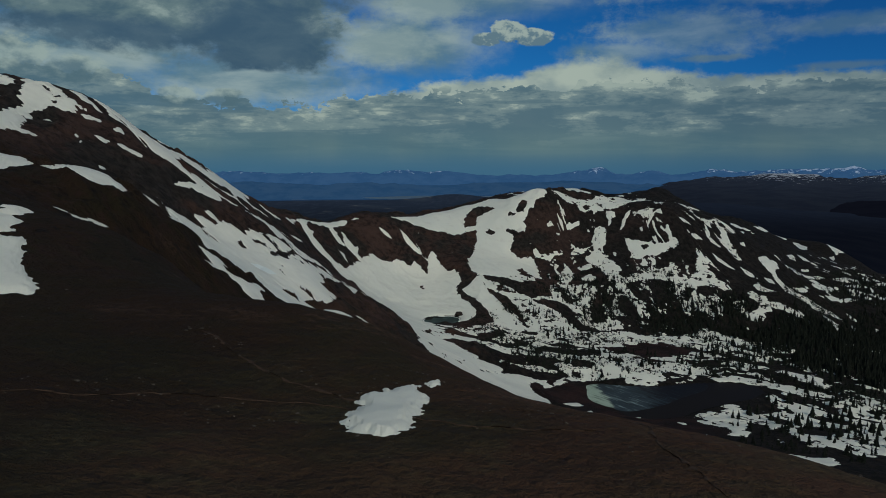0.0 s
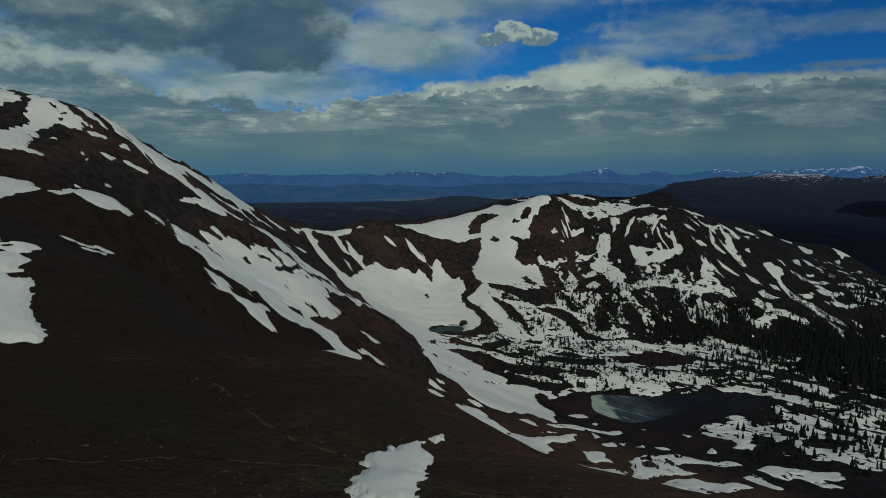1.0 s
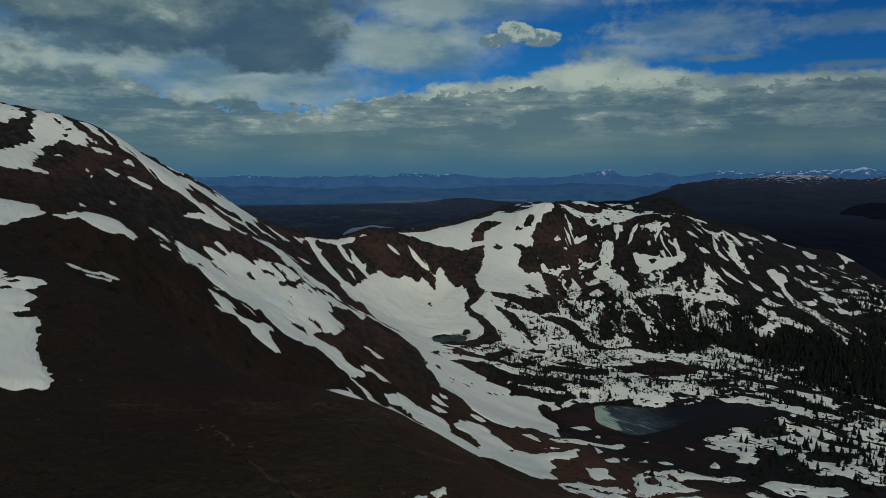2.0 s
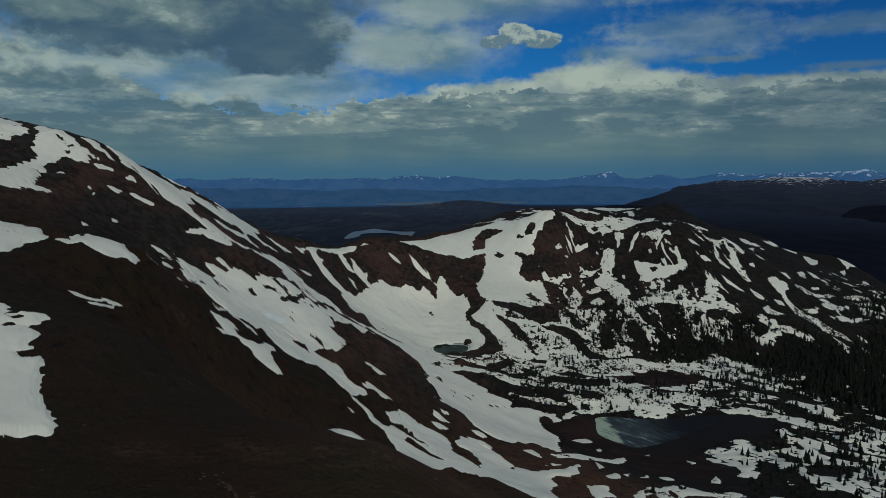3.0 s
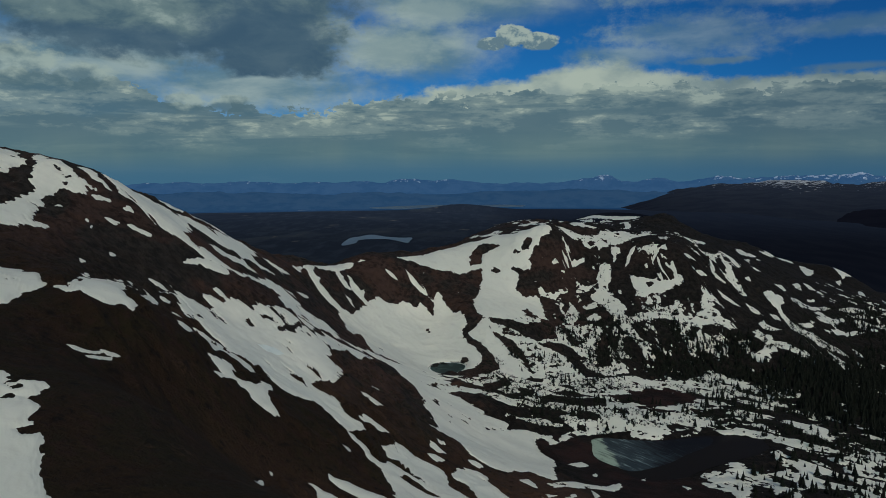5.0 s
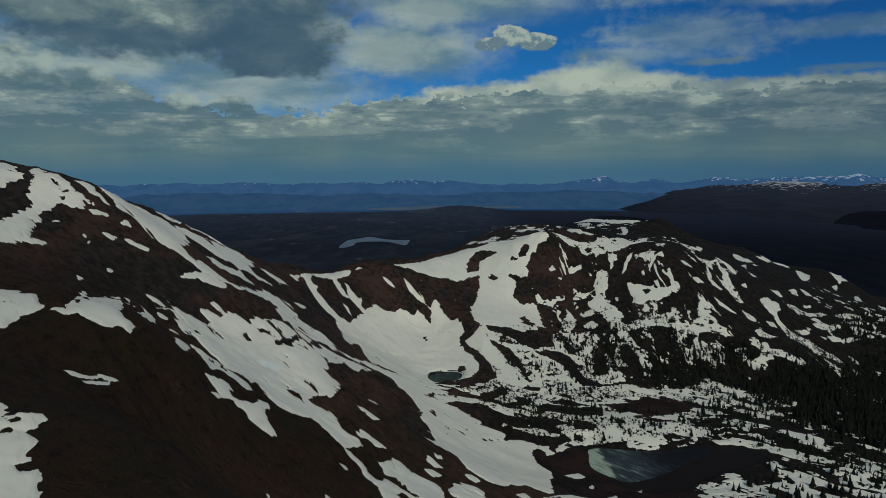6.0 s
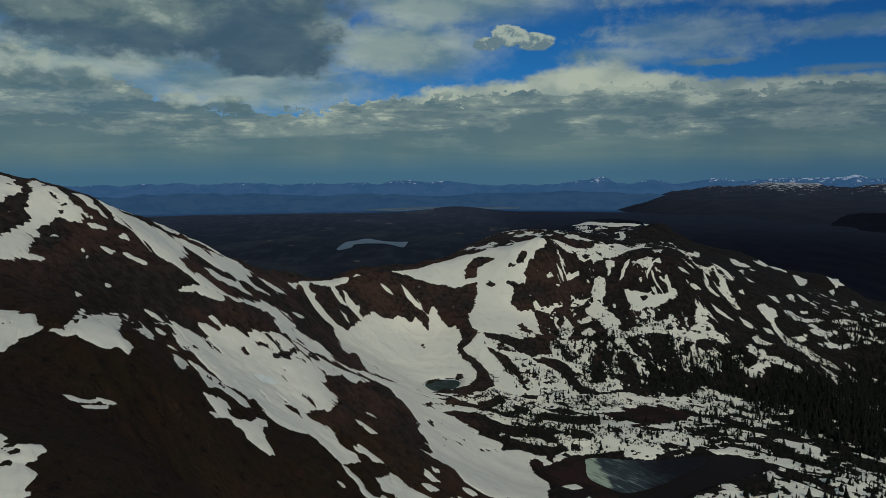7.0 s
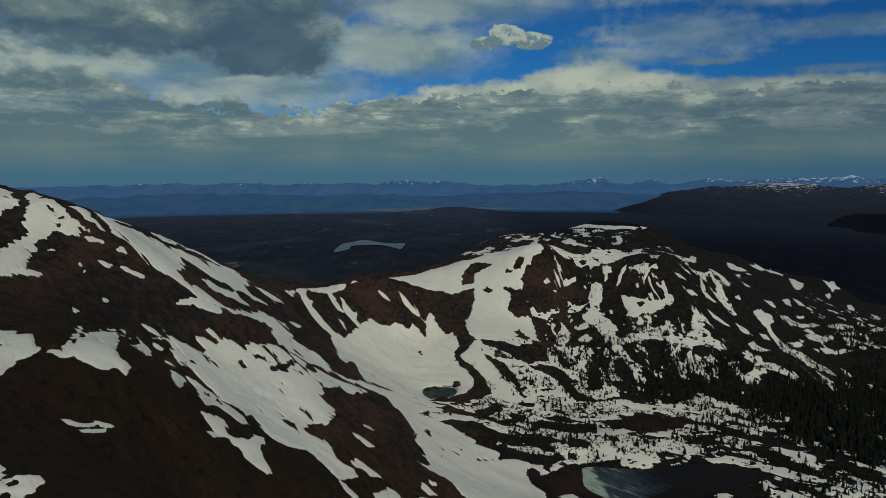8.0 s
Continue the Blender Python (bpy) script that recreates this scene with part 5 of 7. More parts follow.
snow_field("broad level snow with dark strips of bare ground", 0.35,
           [[(146.4, 327.3), (151.8, 330.9), (153.3, 325.7), (157.6, 323.8), (161.2, 320.8), (164.1, 316.6), (167, 312.4), (170.4, 309.6), (176.2, 306.8), (184.4, 305.2), (192.1, 305.2), (158.4, 250.2), (151, 248.3), (138.7, 250.4), (134.7, 254.2), (130.3, 257.5), (129.2, 263.8), (130.7, 271.5), (130.4, 277.7), (126, 275.3), (130.5, 290.5), (131.9, 299.1), (132.5, 306.1), (138, 307.8), (145.2, 310.3), (148.5, 314.9), (148.1, 319.6)],
            [(156.1, 334.7), (165.3, 334.8), (173.1, 329.5), (180.2, 328.2), (187.4, 327.4), (195, 327.1), (209.8, 334.6), (192.1, 305.2), (183.4, 306.8), (174.9, 309.1), (169.3, 312.2), (164.5, 317.2), (161.1, 325.9)]],
           [[(136.9, 304.2), (141.1, 301.2), (144.1, 297.4), (142.1, 290.7), (137.5, 288.3), (135.9, 294.8)],
            [(140.4, 285), (149.5, 291.8), (156.1, 291.3), (163.2, 291.6), (163.3, 285.8), (152, 275.2), (143, 266.4), (138.2, 267.2), (135.8, 270.8), (135.9, 275.7)],
            [(155.8, 304.6), (162.4, 305.9), (167.7, 304.6), (171.6, 302.9), (172.7, 298.5), (172.3, 293.6), (169.8, 295.3), (165.8, 296.6), (160.5, 299.8)],
            [(160.8, 336.3), (164.6, 333.3), (169.9, 328.2), (172.8, 323.9), (174.5, 317.4), (172.7, 310.4), (169.3, 312.2), (167.2, 317.7), (163.7, 323.3), (158.9, 326.6)],
            [(166.4, 331.5), (172.8, 328.9), (180.2, 328.2), (188.1, 329.9), (178.8, 325.6), (171.7, 326.7)],
            [(150.6, 266.7), (159.2, 274.4), (160, 270.3), (154.1, 265.6)]])
snow_field("snow cap on the broken ridge top", 0.25,
           [[(87.4, 606.8), (86.3, 574.3), (92.8, 573.7), (97.8, 571.6), (105.9, 572.7), (114.7, 577.3), (121.2, 587.5), (133.2, 597), (144.1, 604.6), (149.1, 591.1), (154.6, 600.1), (173.1, 629.6), (163.8, 596.8), (153.3, 582.9), (146.5, 577), (140.1, 572.4), (135, 569.1), (126.5, 565.9), (118.1, 562.8), (114.6, 560.7), (113.1, 564.1), (108.1, 560.4), (103.9, 560.9), (102.4, 564.9), (96.5, 563.8), (91.3, 563.7), (88.1, 565.3), (83.8, 566)]],
           [[(105.9, 565.1), (110.5, 568.8), (113.6, 566.9), (108.6, 563.2)],
            [(117.9, 571.1), (123.9, 574.5), (121.9, 569.1)]])
snow_field("curved snow strip on the ridge top", 0,
           [[(97.4, 593.7), (133.1, 781.5), (110, 595.9), (121.2, 594.7), (115, 586.2), (107.2, 585.2), (99.3, 586.1)]],
           [])
snow_field("snow cap on the far plateau", 0,
           [[(236.5, 1218.4), (248.8, 1166.4), (271.2, 1147.3), (303.7, 1137.3), (295.8, 1123.3), (274.4, 1123.9), (252.9, 1124), (237.1, 1152.2), (216.7, 1185.9), (207.7, 1212.9)],
            [(63.4, 691.5), (82.1, 741.3), (92, 753.1), (82.4, 719), (70.6, 684.2)],
            [(101.6, 782.7), (190.6, 1222.6), (183.3, 1204.8), (107.5, 773.3)],
            [(114.9, 770.9), (187.8, 1175.2), (196.1, 1170.8), (185.3, 1148), (118.4, 766.9)],
            [(307.8, 1146.1), (323.4, 1157.8), (226.6, 809.3), (308.2, 1134.4)]],
           [])
snow_field("small steep snow chute in dark crags", 0,
           [[(124.5, 564.6), (131.9, 565), (130.3, 559.5), (127, 555.8), (125.1, 551.2), (123.2, 550.1), (124.4, 556), (123.6, 560.1)]],
           [])
snow_field("small steep snow chute in dark crags", 0,
           [[(143.6, 564.8), (140.8, 558.6), (137.2, 554), (134.7, 548.6), (132.5, 546.4), (129.3, 545), (132.3, 549.2), (134.7, 554.4), (138.7, 560.6)]],
           [])
snow_field("small steep snow chute in dark crags", 0,
           [[(164.9, 560.7), (164.6, 553.4), (159.7, 555.9), (156.5, 551.8), (152.5, 545.9), (150.6, 545), (152.1, 549.3), (155.9, 554.4), (161.4, 559)]],
           [])
snow_field("small steep snow chute in dark crags", 0,
           [[(185.1, 783.9), (190.6, 789.4), (188.3, 762.8), (178.4, 730.9), (177.8, 742.8)]],
           [])
snow_field("small steep snow chute in dark crags", 0,
           [[(165, 579.8), (173.1, 584.9), (169, 572), (163.3, 569)]],
           [])
snow_field("small steep snow chute in dark crags", 0,
           [[(149.3, 562), (152.4, 562.3), (151.1, 557.1), (149.2, 558.2)]],
           [])
snow_field("irregular snow patch between rock bands", 0,
           [[(172.8, 550.8), (170.7, 548), (167.4, 545.5), (166.3, 542.8), (167.4, 539.4), (167.5, 536.6), (171.1, 536.3), (170.4, 532.3), (166.5, 530.1), (164.1, 530.3), (161.4, 528), (155.5, 525.5), (150.2, 523.9), (145.2, 523.5), (141.5, 521.7), (139.1, 520), (134.1, 520.9), (130.1, 521.3), (129.6, 522.4), (133.9, 523.7), (135.3, 526), (133.2, 529.1), (133.5, 534.3), (132.6, 539.1), (135, 538.8), (139.2, 537.2), (143.1, 536.2), (146.7, 534.4), (150.9, 534.5), (156.8, 533.6), (163.1, 534.3), (164.4, 537.3), (163.5, 540.1), (161.2, 540.9), (163.4, 542.9), (165.4, 545.8), (169, 548.2)]],
           [[(143.3, 532.1), (146.5, 533.6), (148.9, 531.8), (147.3, 528.5), (143.9, 528)]])
snow_field("branching snow gully in the broken hillside", 0.15,
           [[(111.3, 547.4), (114, 550.4), (117.4, 550.7), (120.8, 548.4), (121.3, 544.8), (119.9, 538.1), (117, 534.1), (115.8, 529.9), (115.8, 524), (118.6, 518.4), (120.8, 515.5), (122.6, 512.7), (123.5, 504.8), (120.2, 499.1), (122.4, 495), (127.7, 497.9), (132.8, 502.8), (136.7, 502.7), (141.3, 508.3), (143.4, 513.4), (147.4, 513.3), (152.1, 513.3), (158.5, 517.6), (162.4, 520), (166.3, 516.9), (166.9, 512.2), (161.3, 506.7), (163.3, 502.7), (156.2, 495.9), (147.9, 493.8), (141.9, 493.2), (136.9, 496), (130.6, 493.8), (124.8, 489.2), (121.7, 485.5), (123.6, 480.9), (126, 475.3), (129, 472.8), (131.6, 471.2), (128.3, 465.8), (125.1, 464.3), (122.3, 467.7)],
            [(122.3, 467.7), (119.2, 474.9), (117.2, 477.2), (114.2, 472.5), (112, 465.9), (112.8, 458.3), (114.7, 455.7), (108.2, 453.9), (105.9, 459.4), (108.2, 469.8), (111.5, 476.7), (113.8, 482), (113.4, 489), (111.5, 494.3), (108.8, 503.8), (106.7, 512.5), (103.6, 517.3), (101.7, 520.1), (102.1, 526.4), (105.5, 529.5), (108.4, 534), (108.8, 540.4), (112, 546.4), (115.2, 527), (119.7, 505.3), (122, 486.6)]],
           [[(122.9, 480.9), (126.9, 486.8), (131.9, 483.9), (128.9, 479.7)],
            [(139.2, 497.4), (148.1, 501.6), (155.8, 501.1), (158.9, 498.5), (153.9, 494.6), (143.3, 491.2), (138.7, 492.6)],
            [(153.5, 506.8), (162, 509.1), (158.9, 505.2), (153.6, 504.4)],
            [(164.3, 516.6), (167, 515.2), (165.2, 511.8), (163.1, 512.5)]])
snow_field("irregular snow patch above the wood", 0.15,
           [[(161, 505.5), (165.8, 502), (170.9, 505.8), (170.6, 508.6), (177.4, 513.7), (178.3, 519.2), (179.2, 523.5), (183.9, 528.1), (185.1, 531.9), (187.1, 529.1), (188.4, 525.4), (188.7, 520.2), (190, 515.7), (190.1, 510.1), (193.8, 507.3), (195.2, 502.3), (197.2, 498.2), (193.3, 497), (186.2, 498.8), (180.5, 499.3), (174, 497.2), (171, 493.8), (171.2, 491), (171.5, 487.1), (168.4, 480), (162.4, 470.7), (156.5, 463.8), (155.2, 467.7), (154.9, 472.9), (155, 481.6), (152.5, 485.9), (150.2, 491.3), (156.2, 495.9)]],
           [[(163.7, 495.2), (170, 496.8), (171, 493.8), (166.1, 490.6), (166.8, 486.7), (162, 483.6), (158.9, 485.9), (162.8, 491.1)]])
snow_field("irregular snow patch between rock and scrub", 0.15,
           [[(63.3, 525.8), (66.4, 527.8), (70, 523.8), (75.1, 523.2), (80, 528.7), (85.6, 531), (85.9, 527), (81.9, 522.4), (78.1, 515.1), (75.3, 509.4), (74.3, 517.1), (68.5, 518.2), (64.5, 518.6)]],
           [])
snow_field("irregular snow patch between rock and scrub", 0.15,
           [[(83.3, 510.4), (85.3, 518.1), (88.2, 516), (90.4, 509.8), (89.5, 497.7), (84.8, 490.4), (84.7, 482.8), (80.4, 479.9), (77.3, 483.7), (76.5, 491.3), (80.2, 500.6)]],
           [])
snow_field("irregular snow patch between rock and scrub", 0.15,
           [[(70, 479.9), (73.6, 484), (75.1, 476.4), (77.2, 468.7), (72.8, 466.1), (69.4, 467.9)]],
           [])
snow_field("irregular snow patch between rock and scrub", 0.15,
           [[(95.1, 533.7), (99.5, 534.8), (108.5, 536.6), (103.9, 532.1), (98.4, 528.6), (91.8, 528.6)]],
           [])
snow_field("irregular snow patch between rock and scrub", 0.15,
           [[(92.7, 514.3), (98.2, 516), (104.5, 517.8), (104.1, 509.6), (98.7, 507.8), (94.3, 509.6)]],
           [])
snow_field("irregular snow patch between rock and scrub", 0.15,
           [[(92.8, 496.8), (99.9, 503.7), (104.4, 495.5), (99.6, 492.2), (93.8, 492)]],
           [])
snow_field("irregular snow patch between rock and scrub", 0.15,
           [[(97.6, 485.5), (102.3, 486.3), (102.5, 481.7), (97.6, 477.7), (95.8, 481.9)]],
           [])
snow_field("irregular snow patch between rock and scrub", 0.15,
           [[(86.3, 470.8), (93.5, 480), (97.9, 477.3), (94.5, 467.4), (89.5, 454.1), (86, 449), (84.7, 455.5), (83.6, 463.4)]],
           [])
snow_field("irregular snow patch between rock and scrub", 0.15,
           [[(78.2, 516.1), (82, 514.9), (79.1, 508.4), (80.8, 499.1), (77.9, 500.3), (76.6, 507.8)]],
           [])
snow_field("small snow specks among dark crags", 0,
           [[(75.5, 541.6), (79.2, 544.5), (81.5, 543.2), (77.4, 540.5)],
            [(91, 547), (93.8, 551.4), (97.1, 551), (100.5, 553.5), (103.7, 554.8), (101.4, 551), (96.6, 548.1), (91.9, 545.1)],
            [(106.3, 550.2), (109.1, 548.9), (109.8, 545.9), (107.1, 547.4)],
            [(82.8, 539.7), (86.5, 542.2), (85.3, 540.1)],
            [(89.4, 556.5), (91.2, 556.9), (89.6, 555.3)],
            [(61.6, 529), (65, 529.9), (63.9, 527.8)],
            [(121.8, 527.7), (124.2, 527.4), (123.2, 522.7), (121.9, 524.2)]],
           [])
snow_field("slanting snow gully in the broken hillside", 0.1,
           [[(194.4, 580.8), (197.7, 577.3), (202.6, 578.4), (212.6, 585.2), (259.2, 690.8), (230.2, 600.4), (231.1, 588.1), (230.8, 581.5), (225.9, 576.9), (223.5, 580.1), (219.4, 569), (220, 562), (222.1, 558.1), (222.6, 551.4), (224.1, 548.4), (219.2, 544.8), (215.8, 547.1), (213.3, 552), (209.9, 554.5), (207.4, 559.9), (206.4, 567.3), (201.9, 569.8), (197.6, 570.1), (195.4, 574.3)]],
           [[(207.1, 574.5), (213.2, 579.2), (214.1, 569.1), (212.4, 561.5), (209.3, 562.9), (207.1, 566.7)],
            [(217.7, 586.7), (223.4, 587.1), (222.2, 579), (217.5, 578.5)]])
snow_field("slanting snow streak on dark rock", 0,
           [[(201.9, 569.8), (203, 562.3), (202.2, 555.1), (204.6, 552), (209, 549.7), (205.4, 548), (199.5, 547.2), (197.9, 551.2), (198.1, 558.4)]],
           [])
snow_field("slanting snow streak on dark rock", 0,
           [[(196.1, 534.9), (201.6, 533.5), (205.6, 531), (210.5, 527.2), (204.8, 526.5), (201.5, 528.6), (197.7, 529.8)]],
           [])
snow_field("slanting snow streak on dark rock", 0,
           [[(305.6, 788.1), (314.3, 794.8), (316.2, 784), (322, 783.5), (324.2, 772.6), (314.3, 764.3), (295.1, 735.4), (289, 734.3)]],
           [])
snow_field("slanting snow streak on dark rock", 0,
           [[(338.3, 811.5), (344.8, 809.2), (566.3, 1261.6), (403, 874.3), (405.7, 861), (400.4, 861), (392.2, 868.2), (348.5, 795.6), (340.4, 798.5)]],
           [])
snow_field("slanting snow streak on dark rock", 0,
           [[(407.7, 858.1), (412.2, 853.6), (413.6, 846.8), (418.3, 843), (390.9, 790.9), (366.1, 752.1), (370.2, 769.5), (400.7, 840.2)]],
           [])
snow_field("slanting snow streak on dark rock", 0,
           [[(336.3, 697.9), (341.9, 694.7), (340.5, 679.6), (331.9, 677.2)]],
           [])
snow_field("slanting snow streak on dark rock", 0,
           [[(447.2, 860.6), (601.1, 1133.8), (601, 1113.7), (463.8, 846.3), (452.5, 837.5), (450.2, 843.2), (449.3, 833.7), (443, 827.8), (443.9, 838.5)]],
           [])
snow_field("slanting snow streak on dark rock", 0,
           [[(316, 678.2), (328.1, 691.7), (328.5, 683.5), (320.5, 666.4), (314.8, 666.3)]],
           [])
snow_field("slanting snow streak on dark rock", 0,
           [[(288.1, 653.8), (300.6, 662.6), (296.7, 643.4), (290.4, 641.8)]],
           [])
snow_field("slanting snow streak on dark rock", 0,
           [[(217.1, 536.9), (221.7, 534.6), (225.2, 533), (226.3, 525.5), (219.9, 522.9), (216.8, 527.5)]],
           [])
snow_field("slanting snow streak on dark rock", 0,
           [[(234.2, 535.5), (241.6, 537.1), (241.3, 529.5), (234.8, 526.2)]],
           [])
snow_field("slanting snow streak on dark rock", 0,
           [[(272.3, 587.8), (301.2, 633.4), (295.2, 610.5), (294.5, 597.9), (278, 577.1), (271.9, 575.8)]],
           [])
snow_field("slanting snow streak on dark rock", 0,
           [[(180.2, 541.6), (187.4, 545.6), (191.4, 543.5), (185.6, 540.1)]],
           [])
snow_field("slanting snow streak on dark rock", 0,
           [[(175.4, 554.1), (181.8, 555.3), (185.6, 552), (178.9, 549.9)]],
           [])
snow_field("slanting snow streak on dark rock", 0,
           [[(285.7, 714.4), (299, 730.8), (285.8, 699.3)]],
           [])
snow_field("slanting snow streak on dark rock", 0,
           [[(282, 689.8), (291.7, 687.3), (281.1, 673.3)]],
           [])
snow_field("slanting snow streak on dark rock", 0,
           [[(227, 565.5), (234.3, 572.9), (232.8, 565.7)]],
           [])
snow_field("slanting snow streak on dark rock", 0,
           [[(428.9, 818.8), (441.4, 827.2), (416.7, 782.3)]],
           [])
snow_field("slanting snow streak on dark rock", 0,
           [[(444.2, 798.7), (458.2, 814), (441.8, 776.7), (399.1, 712.9)]],
           [])
snow_field("slanting snow streak on dark rock", 0,
           [[(197, 594.6), (247.8, 730.3), (253.9, 728.5), (206.1, 595.7), (197.9, 587.3)]],
           [])
snow_field("slanting snow streak on dark rock", 0,
           [[(176.9, 488.7), (184.3, 492.3), (180.8, 487.7)]],
           [])
snow_field("long slanting snow streak above the wood", 0,
           [[(239.5, 559.1), (249.2, 567.7), (251.4, 564.5), (259.2, 570), (256.6, 558.9), (249.6, 550.9), (249.3, 544.2), (251.5, 537.4), (254.9, 533.8), (257.9, 531.2), (264.5, 533.5), (271.3, 536.1), (273.5, 530.1), (273.8, 525.7), (262.6, 510.7), (259, 513.3), (254.4, 515), (247.3, 513.1), (240, 509.6), (243.5, 524.2), (244.8, 537.7), (244, 545.8), (241.7, 550.6), (239.3, 553.2)]],
           [])
snow_field("long slanting snow streak above the wood", 0.1,
           [[(205.6, 495.2), (211.3, 498.7), (213.1, 493.5), (217.3, 491.7), (217.5, 485.8), (224.9, 485.3), (228.6, 482.6), (230, 479.9), (235.7, 481.5), (238.4, 477.6), (242.2, 477.6), (244.6, 474.8), (249.2, 475.4), (239.9, 465.1), (234.6, 465.6), (233.4, 470.9), (229.1, 472), (225.9, 474.9), (221.2, 476.8), (216.1, 478.1), (215.5, 473.9), (209.6, 473), (208.9, 467.9), (203.6, 465.5), (202.2, 462.2), (197.5, 463.9), (194.4, 468), (192.4, 469.4), (199.2, 472.9), (204.1, 477.7), (208.5, 482.1), (208.3, 486.2), (206, 490)]],
           [])
snow_field("slanting snow streak above the wood", 0.1,
           [[(265.3, 537.8), (268.6, 535.8), (272.7, 532.8), (277.2, 531.7), (284.1, 532.9), (287.4, 526.9), (288.5, 520.4), (283.5, 519.6), (278.6, 522.1), (270.3, 517.9), (268.4, 520.7)]],
           [])
snow_field("slanting snow streak above the wood", 0.1,
           [[(267.7, 516.8), (270.7, 514.6), (276.6, 514.1), (276.2, 505.5), (275.5, 496), (268.1, 491.7), (267.1, 499.8), (263.7, 503.3)]],
           [])
snow_field("slanting snow streak above the wood", 0.1,
           [[(256.3, 537.7), (269, 550.2), (277.8, 559.7), (283.6, 564.3), (273.8, 546.6), (263.7, 537.1), (258.6, 535.4)]],
           [])
snow_field("slanting snow streak above the wood", 0.1,
           [[(213.9, 506.2), (221, 512.9), (221.3, 506.9), (223.3, 502.4), (229.7, 501.7), (222.1, 496.8), (216.7, 497.6), (214, 500.5)]],
           [])
snow_field("slanting snow streak above the wood", 0.1,
           [[(196.2, 485.2), (199, 481.9), (197.6, 472.5), (195.5, 477.5)]],
           [])
snow_field("slanting snow streak above the wood", 0.1,
           [[(298, 539.1), (302.5, 538), (303.1, 530.5), (297.2, 529.7)]],
           [])
snow_field("slanting snow streak above the wood", 0.1,
           [[(290.4, 519.4), (294.9, 517.7), (291.8, 505.6), (287.6, 508.1)]],
           [])
snow_field("slanting snow streak above the wood", 0.1,
           [[(307.7, 526), (316.7, 521.7), (319.7, 518.3), (311.8, 513.3), (306.7, 518.5)]],
           [])
snow_field("slanting snow streak above the wood", 0.1,
           [[(192.8, 507.7), (196.2, 505), (198.2, 496.9), (195.6, 499.3)]],
           [])
snow_field("level snow streak on the wooded bench", 0.2,
           [[(312.5, 644.7), (323.2, 651.3), (324.4, 645.4), (312.5, 636.4)]],
           [])
snow_field("level snow streak on the wooded bench", 0.2,
           [[(295.9, 607.8), (314.6, 630.4), (328.9, 639.2), (335.5, 636.7), (318.9, 624), (299.1, 601.6)]],
           [])
snow_field("level snow streak on the wooded bench", 0.2,
           [[(338.6, 638.8), (355.1, 651.1), (366, 652.6), (374, 652.3), (358, 637.8), (345.9, 633.7), (336.3, 631.4)]],
           [])
snow_field("level snow streak on the wooded bench", 0.2,
           [[(380.2, 668.1), (390.2, 672.8), (384.6, 657.5), (374.8, 652.7)]],
           [])
snow_field("level snow streak on the wooded bench", 0.2,
           [[(293.7, 593.4), (310.4, 611.9), (309.8, 600.4), (297.7, 591.1)]],
           [])
snow_field("level snow streak on the wooded bench", 0.2,
           [[(287.8, 576.6), (306.8, 599.9), (313, 598.3), (330.7, 616.8), (330.1, 607.5), (310.8, 584.8), (298.6, 576.3), (290.6, 572)]],
           [])
snow_field("level snow streak on the wooded bench", 0.2,
           [[(341.5, 617.2), (350.3, 619.1), (357.4, 613.8), (344.4, 599.8), (334.4, 594.3), (333.8, 601.9)]],
           [])
snow_field("level snow streak on the wooded bench", 0.2,
           [[(346.2, 630.6), (358.3, 633.8), (368.4, 633.3), (355.7, 624.7), (344.6, 622)]],
           [])
snow_field("level snow streak on the wooded bench", 0.2,
           [[(372.1, 637.2), (368.5, 621.4), (371.5, 615.6), (373.6, 609.6), (359.6, 605.9), (362.2, 618.9)]],
           [])
snow_field("level snow streak on the wooded bench", 0.2,
           [[(283, 553.1), (301.5, 571.2), (312.3, 574.6), (324.5, 584.6), (335.2, 586.5), (316.7, 570), (299.9, 559.4), (286.3, 549.9)]],
           [])
snow_field("level snow streak on the wooded bench", 0.2,
           [[(384.1, 655.6), (398.9, 662.5), (403.3, 659.6), (389.2, 646.1), (381.7, 647)]],
           [])
snow_field("level snow streak on the wooded bench", 0.2,
           [[(464.5, 788.5), (472.5, 786.3), (462.1, 756.9), (423.4, 705.9)]],
           [])
snow_field("thin snow cornice along the saddle", 0,
           [[(-90.8, 423.9), (-86.7, 447.9), (-59.8, 497.6), (-54.4, 497.6), (-63, 492.9), (-74.8, 495.2), (-82, 470.6), (-86, 444.5)],
            [(-90.7, 424.8), (-89.4, 435.8), (-86.4, 430.5), (-88.1, 424.8)],
            [(-70.7, 498.4), (-66.8, 489.6), (-69.6, 485.4)]],
           [])
